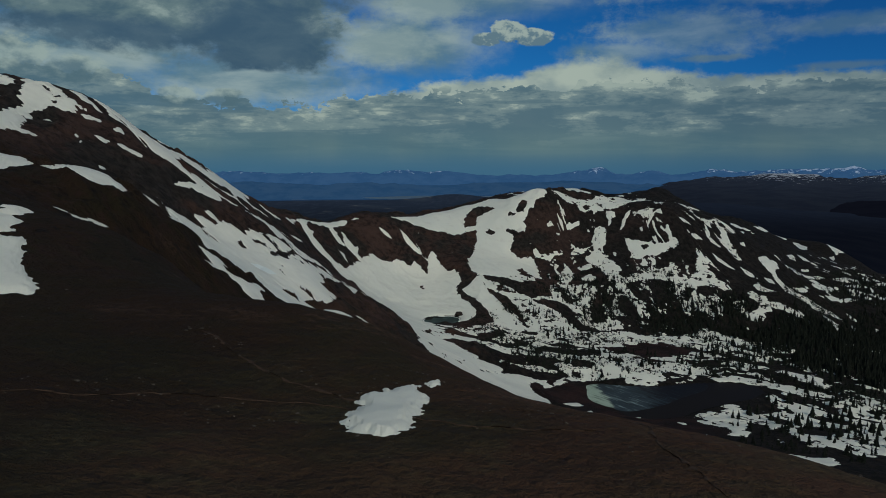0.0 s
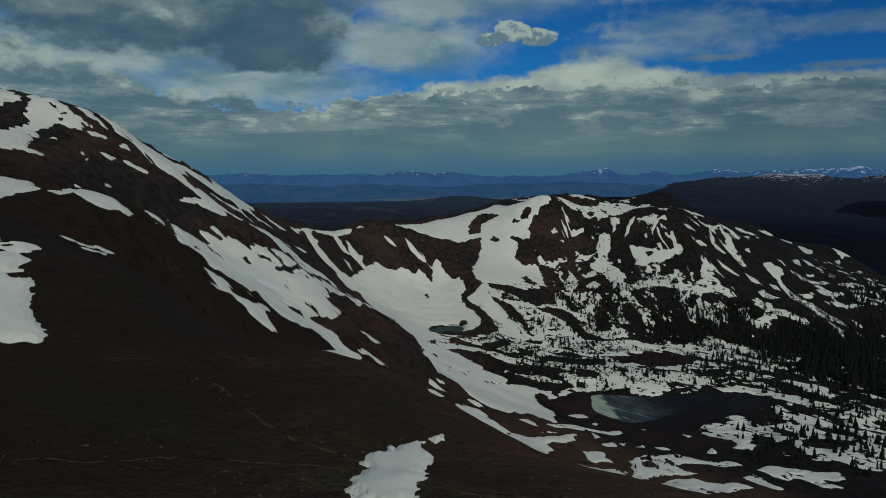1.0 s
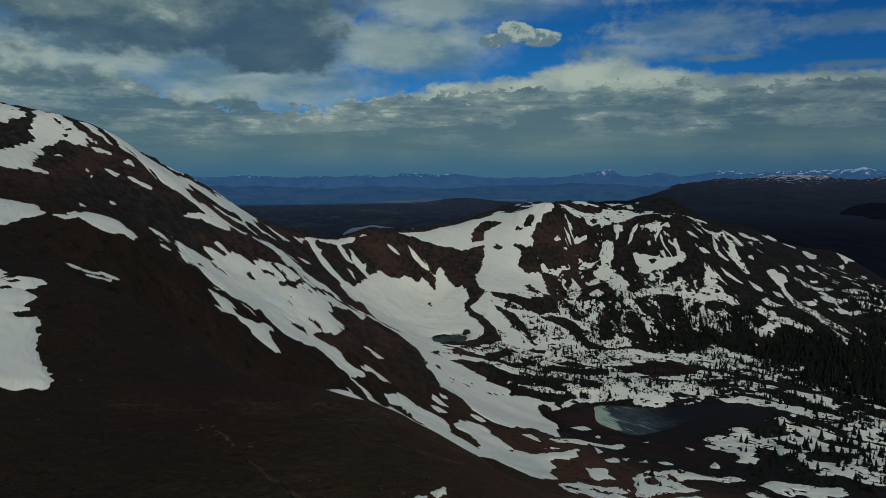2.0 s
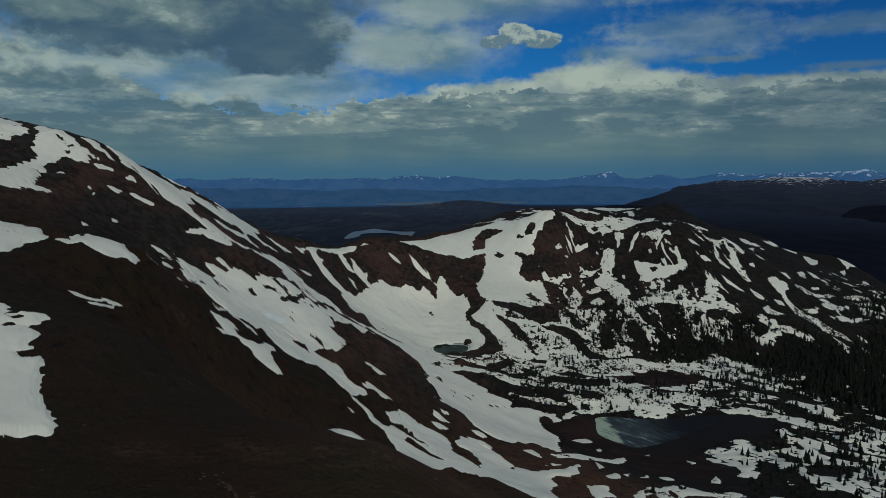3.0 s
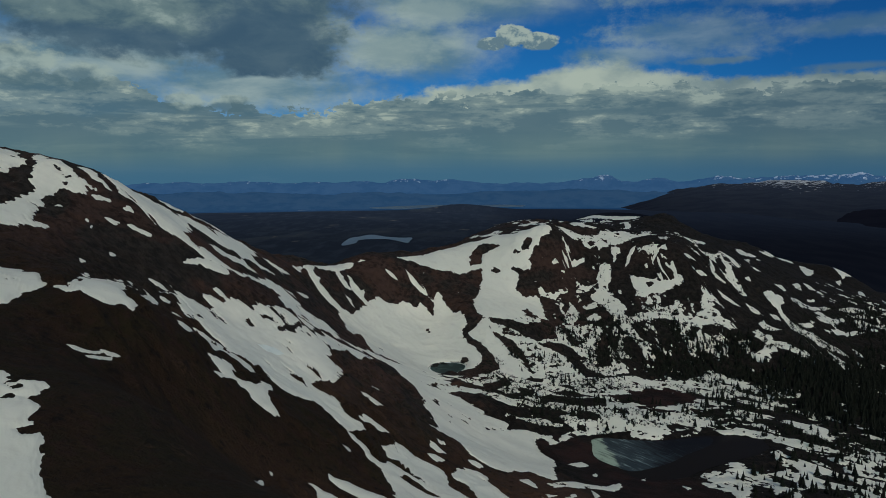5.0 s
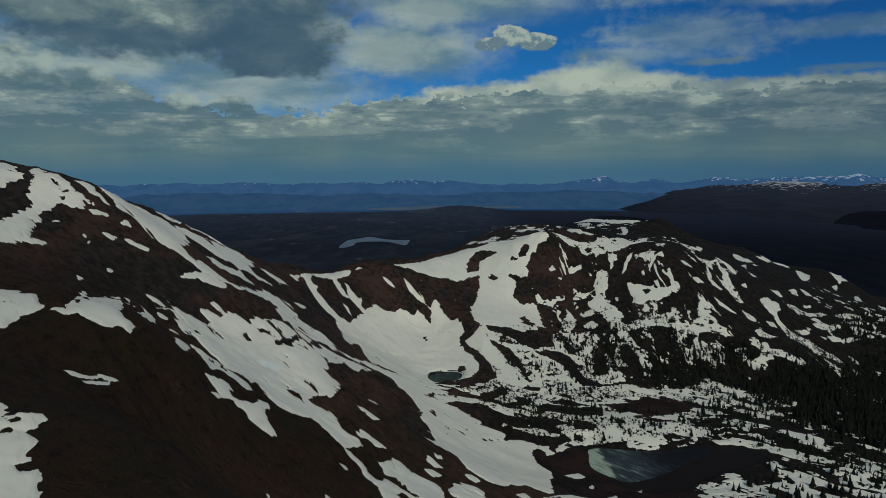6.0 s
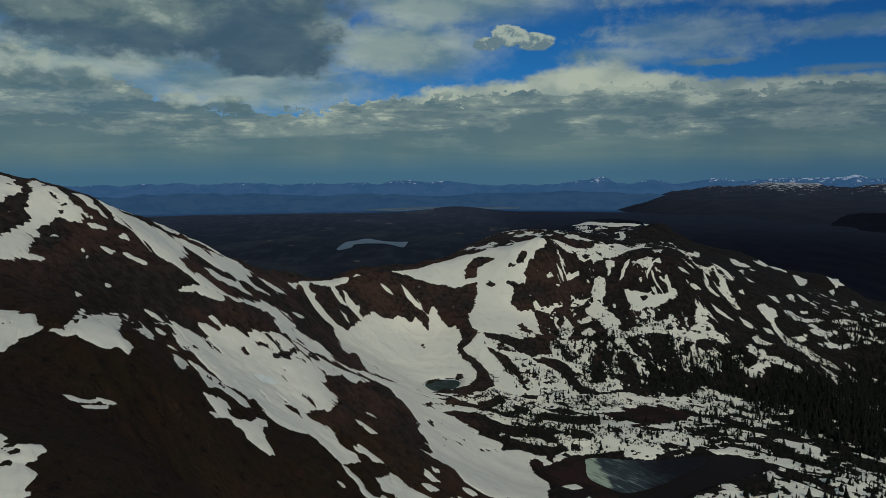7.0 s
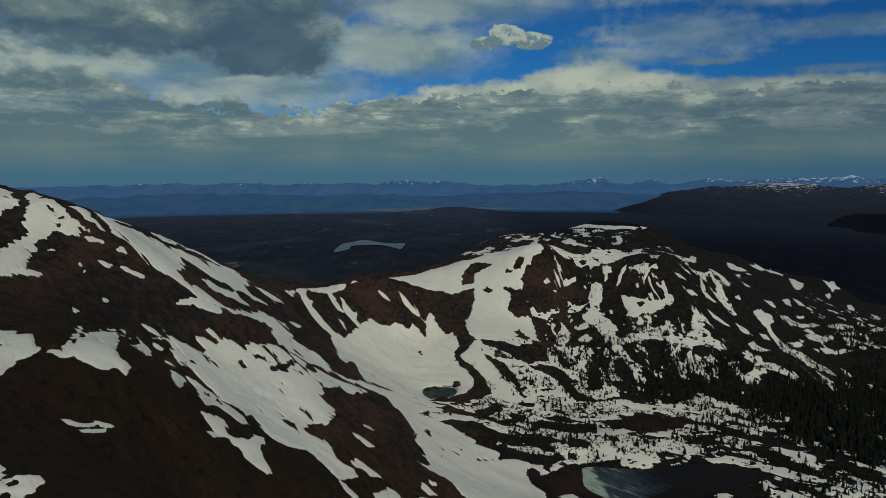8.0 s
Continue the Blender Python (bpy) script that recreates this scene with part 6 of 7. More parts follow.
snow_field("smooth bright snow filling the bowl below the headwall", 0,
           [[(-60.8, 433.1), (-50.3, 460.2), (-47.4, 475.6), (-42.8, 477), (-33.8, 480.3), (-31.4, 484.9), (-25.9, 487.1), (-22.1, 486.2), (-19.2, 490.7), (-14.6, 487.6), (-10.7, 481.7), (-10.2, 497.4), (-6.4, 500.4), (-1.7, 492.4), (3.6, 483.9), (8.1, 483.5), (10.9, 474.4), (11.9, 467.8), (9.2, 463), (9.7, 451.4), (15.8, 442), (19.6, 434.2), (20.5, 424.3), (17.8, 405.8), (10.8, 397.2), (7.9, 390.2), (3, 384), (-3.1, 383.5), (-9, 379.8), (-13.7, 385.4), (-21.2, 384.9), (-26.8, 379), (-32.2, 372.5), (-36.9, 362.7), (-39.6, 361.3), (-46.9, 394.4), (-54.9, 413.2)],
            [(-86.5, 446.8), (-81.8, 461.4), (-82.8, 447.4), (-80.7, 442.8), (-78.1, 445.3), (-77.7, 439), (-75.5, 439.3), (-72.5, 437.5), (-69.7, 436.1), (-66.4, 436.6), (-62.6, 437.6), (-58.5, 439.8), (-60, 433.1), (-63.1, 424.9), (-65.6, 426.5), (-68.7, 425.4), (-72.4, 428.1), (-75.2, 429.6), (-78.1, 431.2), (-80.9, 434.5), (-83.8, 437.6), (-85.8, 441.1)],
            [(-72.6, 480.4), (-69.5, 473.8), (-66.7, 469.1), (-64.2, 466.2), (-62.3, 465.3), (-65, 461.4), (-67.3, 462.8), (-70.1, 465.2), (-73.1, 471.2), (-76.2, 477.3)],
            [(-66, 477.8), (-63.4, 477), (-60, 472.4), (-57, 471.3), (-53.6, 473.9), (-53.7, 467.2), (-50, 462.2), (-52.9, 460.1), (-56, 462.8), (-59.1, 464.8), (-62.2, 467.1)],
            [(-64.4, 422.8), (-58.6, 440.4), (-52.9, 460.1), (-50.7, 465.8), (-48.1, 473.2), (-34.9, 464.7), (-30.6, 405.3), (-37, 347.2), (-43.6, 395.5), (-48.3, 396.4), (-47.6, 361), (-50, 358.5), (-60.3, 411.6)],
            [(-63.2, 453.1), (-60.2, 453.8), (-58.3, 449.1), (-60.9, 448.3)]],
           [[(-14.8, 467), (-12.2, 466.6), (-12.1, 463.2), (-14.3, 463.1)],
            [(7.9, 430.2), (11.3, 430), (11.1, 422.4), (7.8, 423.4)]])
snow_field("narrow snow strip in a headwall gully", 0,
           [[(-29.5, 506.7), (-25.2, 505.5), (-20.4, 502.1), (-14.9, 498.6), (-14, 496.3), (-19.4, 497), (-24.9, 499.7)]],
           [])
snow_field("narrow snow strip in a headwall gully", 0,
           [[(-43.2, 497.3), (-38.6, 497.9), (-34.7, 496.4), (-38.4, 495.1), (-41.5, 495.7)]],
           [])
snow_field("ragged snow patch on the near grassy shoulder", 0,
           [[(-7.3, 50.6), (-7.2, 52.8), (-6.6, 53.9), (-6.8, 56.7), (-6.3, 58.5), (-4.9, 60.3), (-4.1, 61.5), (-3.2, 62.6), (-1.9, 63.1), (-1.8, 60.6), (-1.2, 58), (-1.3, 55.3), (-1.9, 52.3), (-2.4, 49.8), (-3.2, 47.8), (-4.2, 47.7), (-5.5, 47.9), (-6.5, 48.6)],
            [(-1.4, 63.5), (-0.5, 64.8), (-0.3, 63.5), (-1, 62), (-1.3, 62.2)]],
           [])
snow_field("wide snow apron falling from the ridge top", 0,
           [[(-36.5, 515.2), (-22.6, 533.4), (-7.7, 554.3), (11.5, 577.7), (22.4, 570.8), (32.2, 574.4), (45.6, 619.7), (56.9, 613.8), (67.5, 624.5), (83.7, 679.1), (93.4, 714.7), (78.5, 568.5), (78.7, 560.3), (74.9, 554.5), (69.6, 552.1), (68.3, 548.1), (65.5, 546), (62, 544.2), (60.9, 542), (57.9, 540.9), (60.9, 538), (61, 534.8), (56, 534.1), (52, 535.8), (47.5, 536.2), (50.5, 533.2), (51.7, 528), (48.9, 524.2), (47.4, 520.1), (36.6, 521.7), (24.9, 530.4), (23.9, 535.6), (16.4, 533.3), (9.3, 526.9), (-6.9, 522.9), (-22.9, 520.1)],
            [(23.5, 536.6), (35.7, 539.9), (49.5, 531.4), (51.7, 528), (48.9, 524.2), (47.4, 520.1), (51.6, 518.3), (58.3, 517.4), (62.6, 519.5), (64.7, 517.4), (65.8, 512.5), (66, 505), (65.9, 492), (66.6, 485.2), (60.5, 484.7), (57.4, 490.9), (53.5, 497.9), (50.4, 493.3), (53.3, 488), (47.2, 483.6), (43, 479), (46.5, 476.6), (37, 473.7), (29.6, 473.3), (24.5, 472.5), (21.5, 471.8), (17.8, 481.1), (17.2, 496.2), (21.6, 510.2), (23.4, 525.4)]],
           [[(16.6, 539.3), (15.7, 551.2), (22.5, 562), (31.9, 560.7), (38, 555.7), (31.5, 553.6), (25.4, 551.1), (24.2, 542.2)],
            [(53.8, 547.1), (55.5, 551.4), (59.1, 553.6), (63.3, 552.9), (61.5, 548.3), (59.1, 544.8), (55.8, 545.2)],
            [(49.6, 546.5), (52.9, 545.3), (52.3, 543.6)],
            [(30, 533.3), (32.7, 537.6), (36, 537.2), (39.1, 534.3), (34, 532.3)]])
snow_field("snow apron above the tarn", 0,
           [[(21.2, 472.1), (25.5, 470.8), (26.7, 458.3), (31.5, 449.4), (37.8, 439.9), (42.4, 433.6), (45, 425.2), (49.4, 420.1), (43.5, 410.9), (31.7, 403.9), (23.7, 404.3), (28.5, 413.2), (26.7, 428.2), (23.9, 439.5), (19.1, 446.2), (13.9, 450.7), (12.3, 457.1), (16.2, 465.3)]],
           [])
snow_field("broad snow slope with dark bands of rock above the valley", 0.3,
           [[(21.2, 472.6), (37.1, 477.8), (51, 486.1), (64, 484.3), (78, 489.5), (83.5, 487.5), (95.2, 489.2), (106.1, 486.4), (104.4, 474.2), (105.6, 457.5), (110.1, 445.8), (109.3, 434.9), (89.6, 422.5), (72.9, 412.2), (58.4, 413.4), (49.2, 418.3), (44.9, 424.6), (42.3, 432.9), (37.7, 439.3), (31.5, 448.7), (27, 457.9)]],
           [[(25.8, 475.3), (31.6, 472.7), (33.2, 475.5), (39.4, 478.8), (44.1, 472.3), (51.6, 473.6), (55.7, 477.1), (59.6, 478.8), (63.7, 493.9), (69.5, 497.5), (78.4, 491.6), (73.7, 483.2), (69.4, 473.5), (69.5, 464.3), (60.9, 459.1), (56, 454.4), (51.5, 455.4), (44.6, 457.7), (39.5, 462), (32.5, 464.9), (27.2, 468.3)],
            [(54.7, 451.7), (64.3, 457.3), (73.3, 457.9), (78.1, 454.3), (80.1, 444.7), (81.7, 434.4), (86.1, 430.4), (91.1, 426.4), (85.6, 418.8), (78, 423), (74.3, 431), (71.2, 443.7), (65, 449.5)],
            [(25, 460.3), (30.4, 454.5), (35.2, 452.3), (40.7, 449.4), (44, 444.1), (47.5, 434), (48.7, 422.9), (51.8, 412.6), (48.9, 415.6), (45.8, 427.2), (42.3, 436.6), (36.9, 442.5), (31, 446.7), (27.5, 453.2)],
            [(34.1, 462), (39.5, 462), (38.8, 457.4), (34.2, 458.3)],
            [(74, 485.1), (78.9, 477.9), (81.2, 468.8), (85.1, 467.8), (89, 479.7), (95.9, 486.9), (101.8, 491.8), (107.2, 488.2), (99.3, 442.8), (91.1, 438.4), (91.9, 455.3), (95.9, 468.5), (100.8, 482.6), (94.9, 483.5), (89.1, 471.5), (84, 463.2), (77.6, 462), (74.6, 469)]])
snow_field("level snow field beside the brown meadow", 0.5,
           [[(72.9, 412.2), (89.6, 422.5), (109.2, 434.4), (122.3, 432.2), (139, 431), (154, 445.5), (166.2, 455.3), (164.8, 444.3), (164.7, 434.1), (178.7, 436.5), (180.3, 431.9), (165.1, 418.8), (148.8, 410.1), (137.8, 416.5), (121.8, 418.1), (106.9, 411.4), (90.4, 395.4), (78.4, 398.2)]],
           [])
snow_field("rounded snow patch near the lake", 0.1,
           [[(77.8, 367.2), (83.4, 370), (86.6, 368.9), (87.9, 363), (87.8, 358.6), (80.8, 357.9), (76.7, 359.9)]],
           [])
snow_field("snow bank on the lake shore", 0.1,
           [[(86.2, 345.3), (92, 354.7), (95.9, 361.2), (99.7, 359.4), (101, 352.5), (103.1, 343.7), (97.8, 341.6), (90.3, 344.2)]],
           [])
snow_field("snow bank on the lake shore", 0.1,
           [[(111.2, 347.1), (117.4, 351.9), (122.5, 358.3), (119.2, 364), (124.4, 365), (125.8, 356.8), (121.5, 350), (113.1, 346.9)]],
           [])
snow_field("long snow bank on the lake shore", 0.1,
           [[(130.8, 364.3), (132.3, 356), (140.4, 357.4), (147.4, 357), (154, 352.4), (163, 347.4), (173.6, 340.6), (186.1, 333.4), (188.6, 328.2), (171.8, 331.4), (155.8, 337.4), (143.5, 347.1), (133.3, 349.4), (128.5, 353.2)]],
           [])
snow_field("snow bank beside the dark mound", 0.1,
           [[(59.8, 351), (67.7, 355.7), (75.1, 356.1), (75.5, 349.5), (69, 347.4), (59.9, 342.9)]],
           [])
snow_field("snow streaked by dark ground below the tarn", 0.5,
           [[(-11.5, 383), (2.9, 382.2), (10.6, 388.1), (28.5, 404.1), (43.4, 410), (72.6, 410.4), (86.5, 391.9), (83.4, 374.1), (75.2, 357.9), (59.5, 340.2), (47, 328.3), (35.9, 334.7), (18, 322.8), (9.5, 343.4), (-5.5, 351.5), (-10.9, 364.5)]],
           [[(-10.3, 371.4), (-3, 375.8), (2.9, 382.2), (10.5, 382.1), (18, 382.6), (24.5, 389.9), (35.1, 399.3), (34, 393.7), (25.5, 381.5), (29.8, 378.7), (41.6, 391.8), (49.3, 404.4), (44.8, 389.8), (37.4, 379.5), (45, 380.4), (35.4, 374.2), (26.6, 376.1), (19.3, 377.3), (11.8, 375.3), (5.8, 371.7), (-1.5, 366.1), (-7.1, 362.1)],
            [(-2.8, 354.8), (5.7, 363.5), (11.6, 367.8), (20.4, 371.1), (24.6, 367.2), (28.8, 365.2), (34.6, 365.1), (40.1, 368.1), (42.5, 362.9), (41.1, 355.9), (34.9, 352.7), (30.9, 355), (27.5, 355.3), (27.7, 349.5), (29.4, 346.6), (22.8, 338.8), (17.4, 337.6), (14.8, 339.8), (15.9, 345.8), (11, 347.5), (5.5, 348.7), (-0, 351.5)],
            [(26.5, 341.3), (33.2, 349.7), (38.7, 349), (45.6, 348.7), (54, 349), (58.9, 354), (60.9, 349.1), (52.9, 340), (45.7, 338.7), (40.6, 340.8), (33.4, 337), (27.4, 331.8)],
            [(40.2, 368.6), (48.2, 369.7), (56.8, 368.4), (61, 363.9), (56.1, 359.9), (57.6, 353), (50.3, 352.8), (48.1, 357.5), (41.8, 356.6)],
            [(46.7, 390.3), (55.9, 394.6), (67.8, 391.2), (87, 391.2), (82.8, 371.4), (77, 374.7), (65.2, 375), (54, 380.6)],
            [(55.2, 398.7), (65, 402.8), (72.8, 398.4), (81.3, 393.6), (67.8, 391.2)],
            [(60, 417.4), (66.6, 413.6), (71.8, 402), (65.3, 404.6)],
            [(37.6, 323.8), (42.7, 335.5), (46.5, 332.1), (46.9, 323.7), (41.5, 315.1), (37.7, 317.8)],
            [(65, 368.6), (72.4, 366.3), (77.8, 361.1), (74.3, 357.7), (64.8, 358.6)]])
snow_field("snow spit by the lake shore", 0.5,
           [[(147.1, 330.3), (151.6, 328.7), (154.8, 323.4), (149.7, 315.9), (145.7, 318.3)]],
           [])
BARE = [[(53, 325), (59, 337), (66, 340), (69, 333), (64, 315), (58, 302), (51, 305), (49, 312)],
        [(88, 393), (106, 409), (121, 414), (136, 411), (147, 405), (131, 397), (124, 391), (109, 383), (94, 383)],
        [(66, 312), (77, 297), (95, 299), (104, 300), (102, 282), (92, 264), (69, 249), (58, 270)], LAKE, TARN]
SPRINKLED = np.full(GX.shape, -9.0)


def sprinkle(amount, shape, outline):
    """Many small patches over a region: blotches on the hillside, long lenses on the flats."""
    if shape == "hill":
        wx, wy = GX + 5 * fbm(GX, GY, 22, 2, 90), GY + 5 * fbm(GX, GY, 22, 2, 95)
        n = fbm(wx + 0.35 * GZ, wy * 0.62 - 0.35 * GZ, 10, 5, 100, 0.68) + 0.35 * fbm(GX, GY, 45, 2, 104)
    else:
        wx, wy = GX + 6 * fbm(GX, GY, 26, 2, 90), GY
        n = fbm(wx * 0.7 + 0.2 * wy, wy * 0.9, 10, 5, 120, 0.62)
    if shape == "speck":
        n = fbm(GX + 0.3 * GZ, GY * 0.8 - 0.3 * GZ, 5.5, 4, 160, 0.7) + 0.3 * fbm(GX, GY, 30, 2, 166)
    level = np.quantile(n[(GY > 200) & (GY < 700) & (np.abs(GX) < 300)], 1 - amount)
    d = np.minimum((n - level) * 8 + 0.35 * EDGE, inside(GX, GY, outline) * 0.4 + 2.5 * n)
    SPRINKLED[:] = np.maximum(SPRINKLED, d)


sprinkle(0.16, "speck", [(65, 494), (103, 510), (136, 513), (170, 523), (185, 506), (209, 487), (200, 454), (155, 428), (119, 432), (78, 414), (61, 431)])
sprinkle(0.62, "flat", [(16, 415), (42, 443), (72, 416), (117, 426), (152, 420), (187, 422), (152, 370), (120, 361), (89, 350), (61, 350), (33, 347), (17, 360)])
sprinkle(0.46, "flat", [(149, 431), (181, 453), (207, 453), (164, 363), (140, 361), (137, 384)])
sprinkle(0.18, "flat", [(203, 453), (237, 456), (309, 501), (234, 374), (192, 361), (169, 373)])
sprinkle(0.29, "flat", [(117, 361), (151, 366), (176, 357), (231, 369), (203, 323), (178, 317), (164, 333), (144, 348)])
sprinkle(0.02, "hill", [(77, 553), (150, 660), (235, 780), (205, 591), (324, 764), (400, 800), (420, 733), (327, 508), (224, 460), (162, 450), (120, 440), (119, 493), (65, 488), (61, 528)])
sprinkle(0.13, "flat", [(274, 593), (353, 680), (442, 723), (389, 609), (303, 555), (266, 551)])
sprinkle(0.50, "flat", [(86, 387), (112, 381), (162, 450), (180, 455), (170, 405), (187, 345), (157, 360), (129, 361), (102, 347), (78, 353)])
sprinkle(0.22, "flat", [(187, 345), (205, 375), (234, 359), (300, 330), (270, 250), (170, 245), (120, 255), (100, 285), (105, 300), (147, 331)])
sprinkle(0.05, "speck", [(66, 552), (110, 600), (170, 600), (195, 560), (175, 505), (120, 470), (70, 490), (62, 520)])
sprinkle(0.26, "hill", [(10, 660), (44, 580), (102, 625), (215, 790), (250, 1150), (210, 1180), (100, 820), (30, 780)])
sprinkle(0.012, "hill", [(-158, 266), (-124, 276), (-94, 404), (-32, 510), (16, 531), (15, 476), (-50, 459), (-41, 377), (-23, 370), (26, 274), (-27, 191), (-44, 174), (-61, 183), (-90, 215), (-105, 200)])
for outline in BARE:
    SPRINKLED = np.minimum(SPRINKLED, -inside(GX, GY, outline) - 0.5 + 2.0 * EDGE)
SPRINKLED = np.minimum(np.minimum(SPRINKLED, DRY), 0.8 - 0.6 * SNOW_TAKEN)
tagged(snow_sheet("scattered_snow", SPRINKLED, 0.8, SNOW, False)[0], "many small patches of old grey-white snow between rocks", "snow", kind="stuff")
starts = np.cumsum([0] + [len(co) for co, _ in LOOSE])
tagged(new("scattered_snow", mesh_from("scattered_snow", np.concatenate([co for co, _ in LOOSE]), np.concatenate([q + s for (_, q), s in zip(LOOSE, starts)]), SNOW)),
       "small broken-off bits of old snow beside the patches", "snow", kind="stuff")
GLAZED = [(-61.7, 235.8), (-60.6, 239.0), (-57.4, 241.1), (-54.5, 240.3), (-55.5, 236.7), (-58.3, 233.2)]
GLAZE = inside(GX, GY, GLAZED) + 1.0 + 0.3 * EDGE
tagged(snow_sheet("ice_patch", GLAZE, 1.35, GLAZE_ICE, False)[0], "pale blue glazed patch of ice on the snow slope", "ice patch")
SNOW_DEEP = np.maximum(SNOW_DEEP, SPRINKLED)
build_ground(relief(GX, GY) * (1 - ramp(SNOW_DEEP, -2.2, 0.2)))

# ---- conifers ----


def part(name, bm, mat, parent, label=""):
    me = bpy.data.meshes.new(name)
    bm.to_mesh(me)
    bm.free()
    me.materials.append(mat)
    ob = new(name, me)
    ob.parent = parent
    if label:
        tagged(ob, label)
    return ob


def crown_shape(rng, tiers, points, slim):
    """Ragged drooping whorls of boughs, one above the other, for a tree 1 high."""
    vs, fs = [], []
    for k in range(tiers):
        f = k / (tiers - 1)
        low = 0.05 + 0.80 * f ** 0.95
        top = min(1.0, low + 0.30 - 0.10 * f)
        r = slim * (1.0 - 0.86 * f) * rng.uniform(0.85, 1.15)
        spin, lean = rng.uniform(0, 6.28), (rng.uniform(-0.02, 0.02), rng.uniform(-0.02, 0.02))
        tip = len(vs)
        vs.append((lean[0] * 0.3, lean[1] * 0.3, top))
        for i in range(points * 2):
            a = spin + math.pi * i / points
            out = r * (rng.uniform(0.85, 1.25) if i % 2 == 0 else rng.uniform(0.35, 0.55))
            vs.append((lean[0] + out * math.cos(a), lean[1] + out * math.sin(a), low - (0.05 if i % 2 == 0 else -0.02) * rng.uniform(0.5, 1.5)))
        for i in range(points * 2):
            fs.append((tip, tip + 1 + i, tip + 1 + (i + 1) % (points * 2)))
    return np.array(vs), np.array(fs)


def trunk_shape():
    vs, fs = [], []
    for ring, (r, h) in enumerate(((0.028, -0.06), (0.020, 0.3), (0.006, 0.9))):
        for i in range(5):
            a = 2 * math.pi * i / 5
            vs.append((r * math.cos(a), r * math.sin(a), h))
        if ring:
            b = ring * 5
            fs += [(b - 5 + i, b - 5 + (i + 1) % 5, b + (i + 1) % 5, b + i) for i in range(5)]
    return vs, fs


def tree_kind(name, rng, tiers, points, slim):
    vs, fs = crown_shape(rng, tiers, points, slim)
    crown = bpy.data.meshes.new("crown")
    crown.from_pydata(vs.tolist(), [], fs.tolist())
    crown.materials.append(NEEDLES)
    tv, tf = trunk_shape()
    trunk = bpy.data.meshes.new("trunk")
    trunk.from_pydata(tv, [], tf)
    trunk.materials.append(BARK)
    return crown, trunk


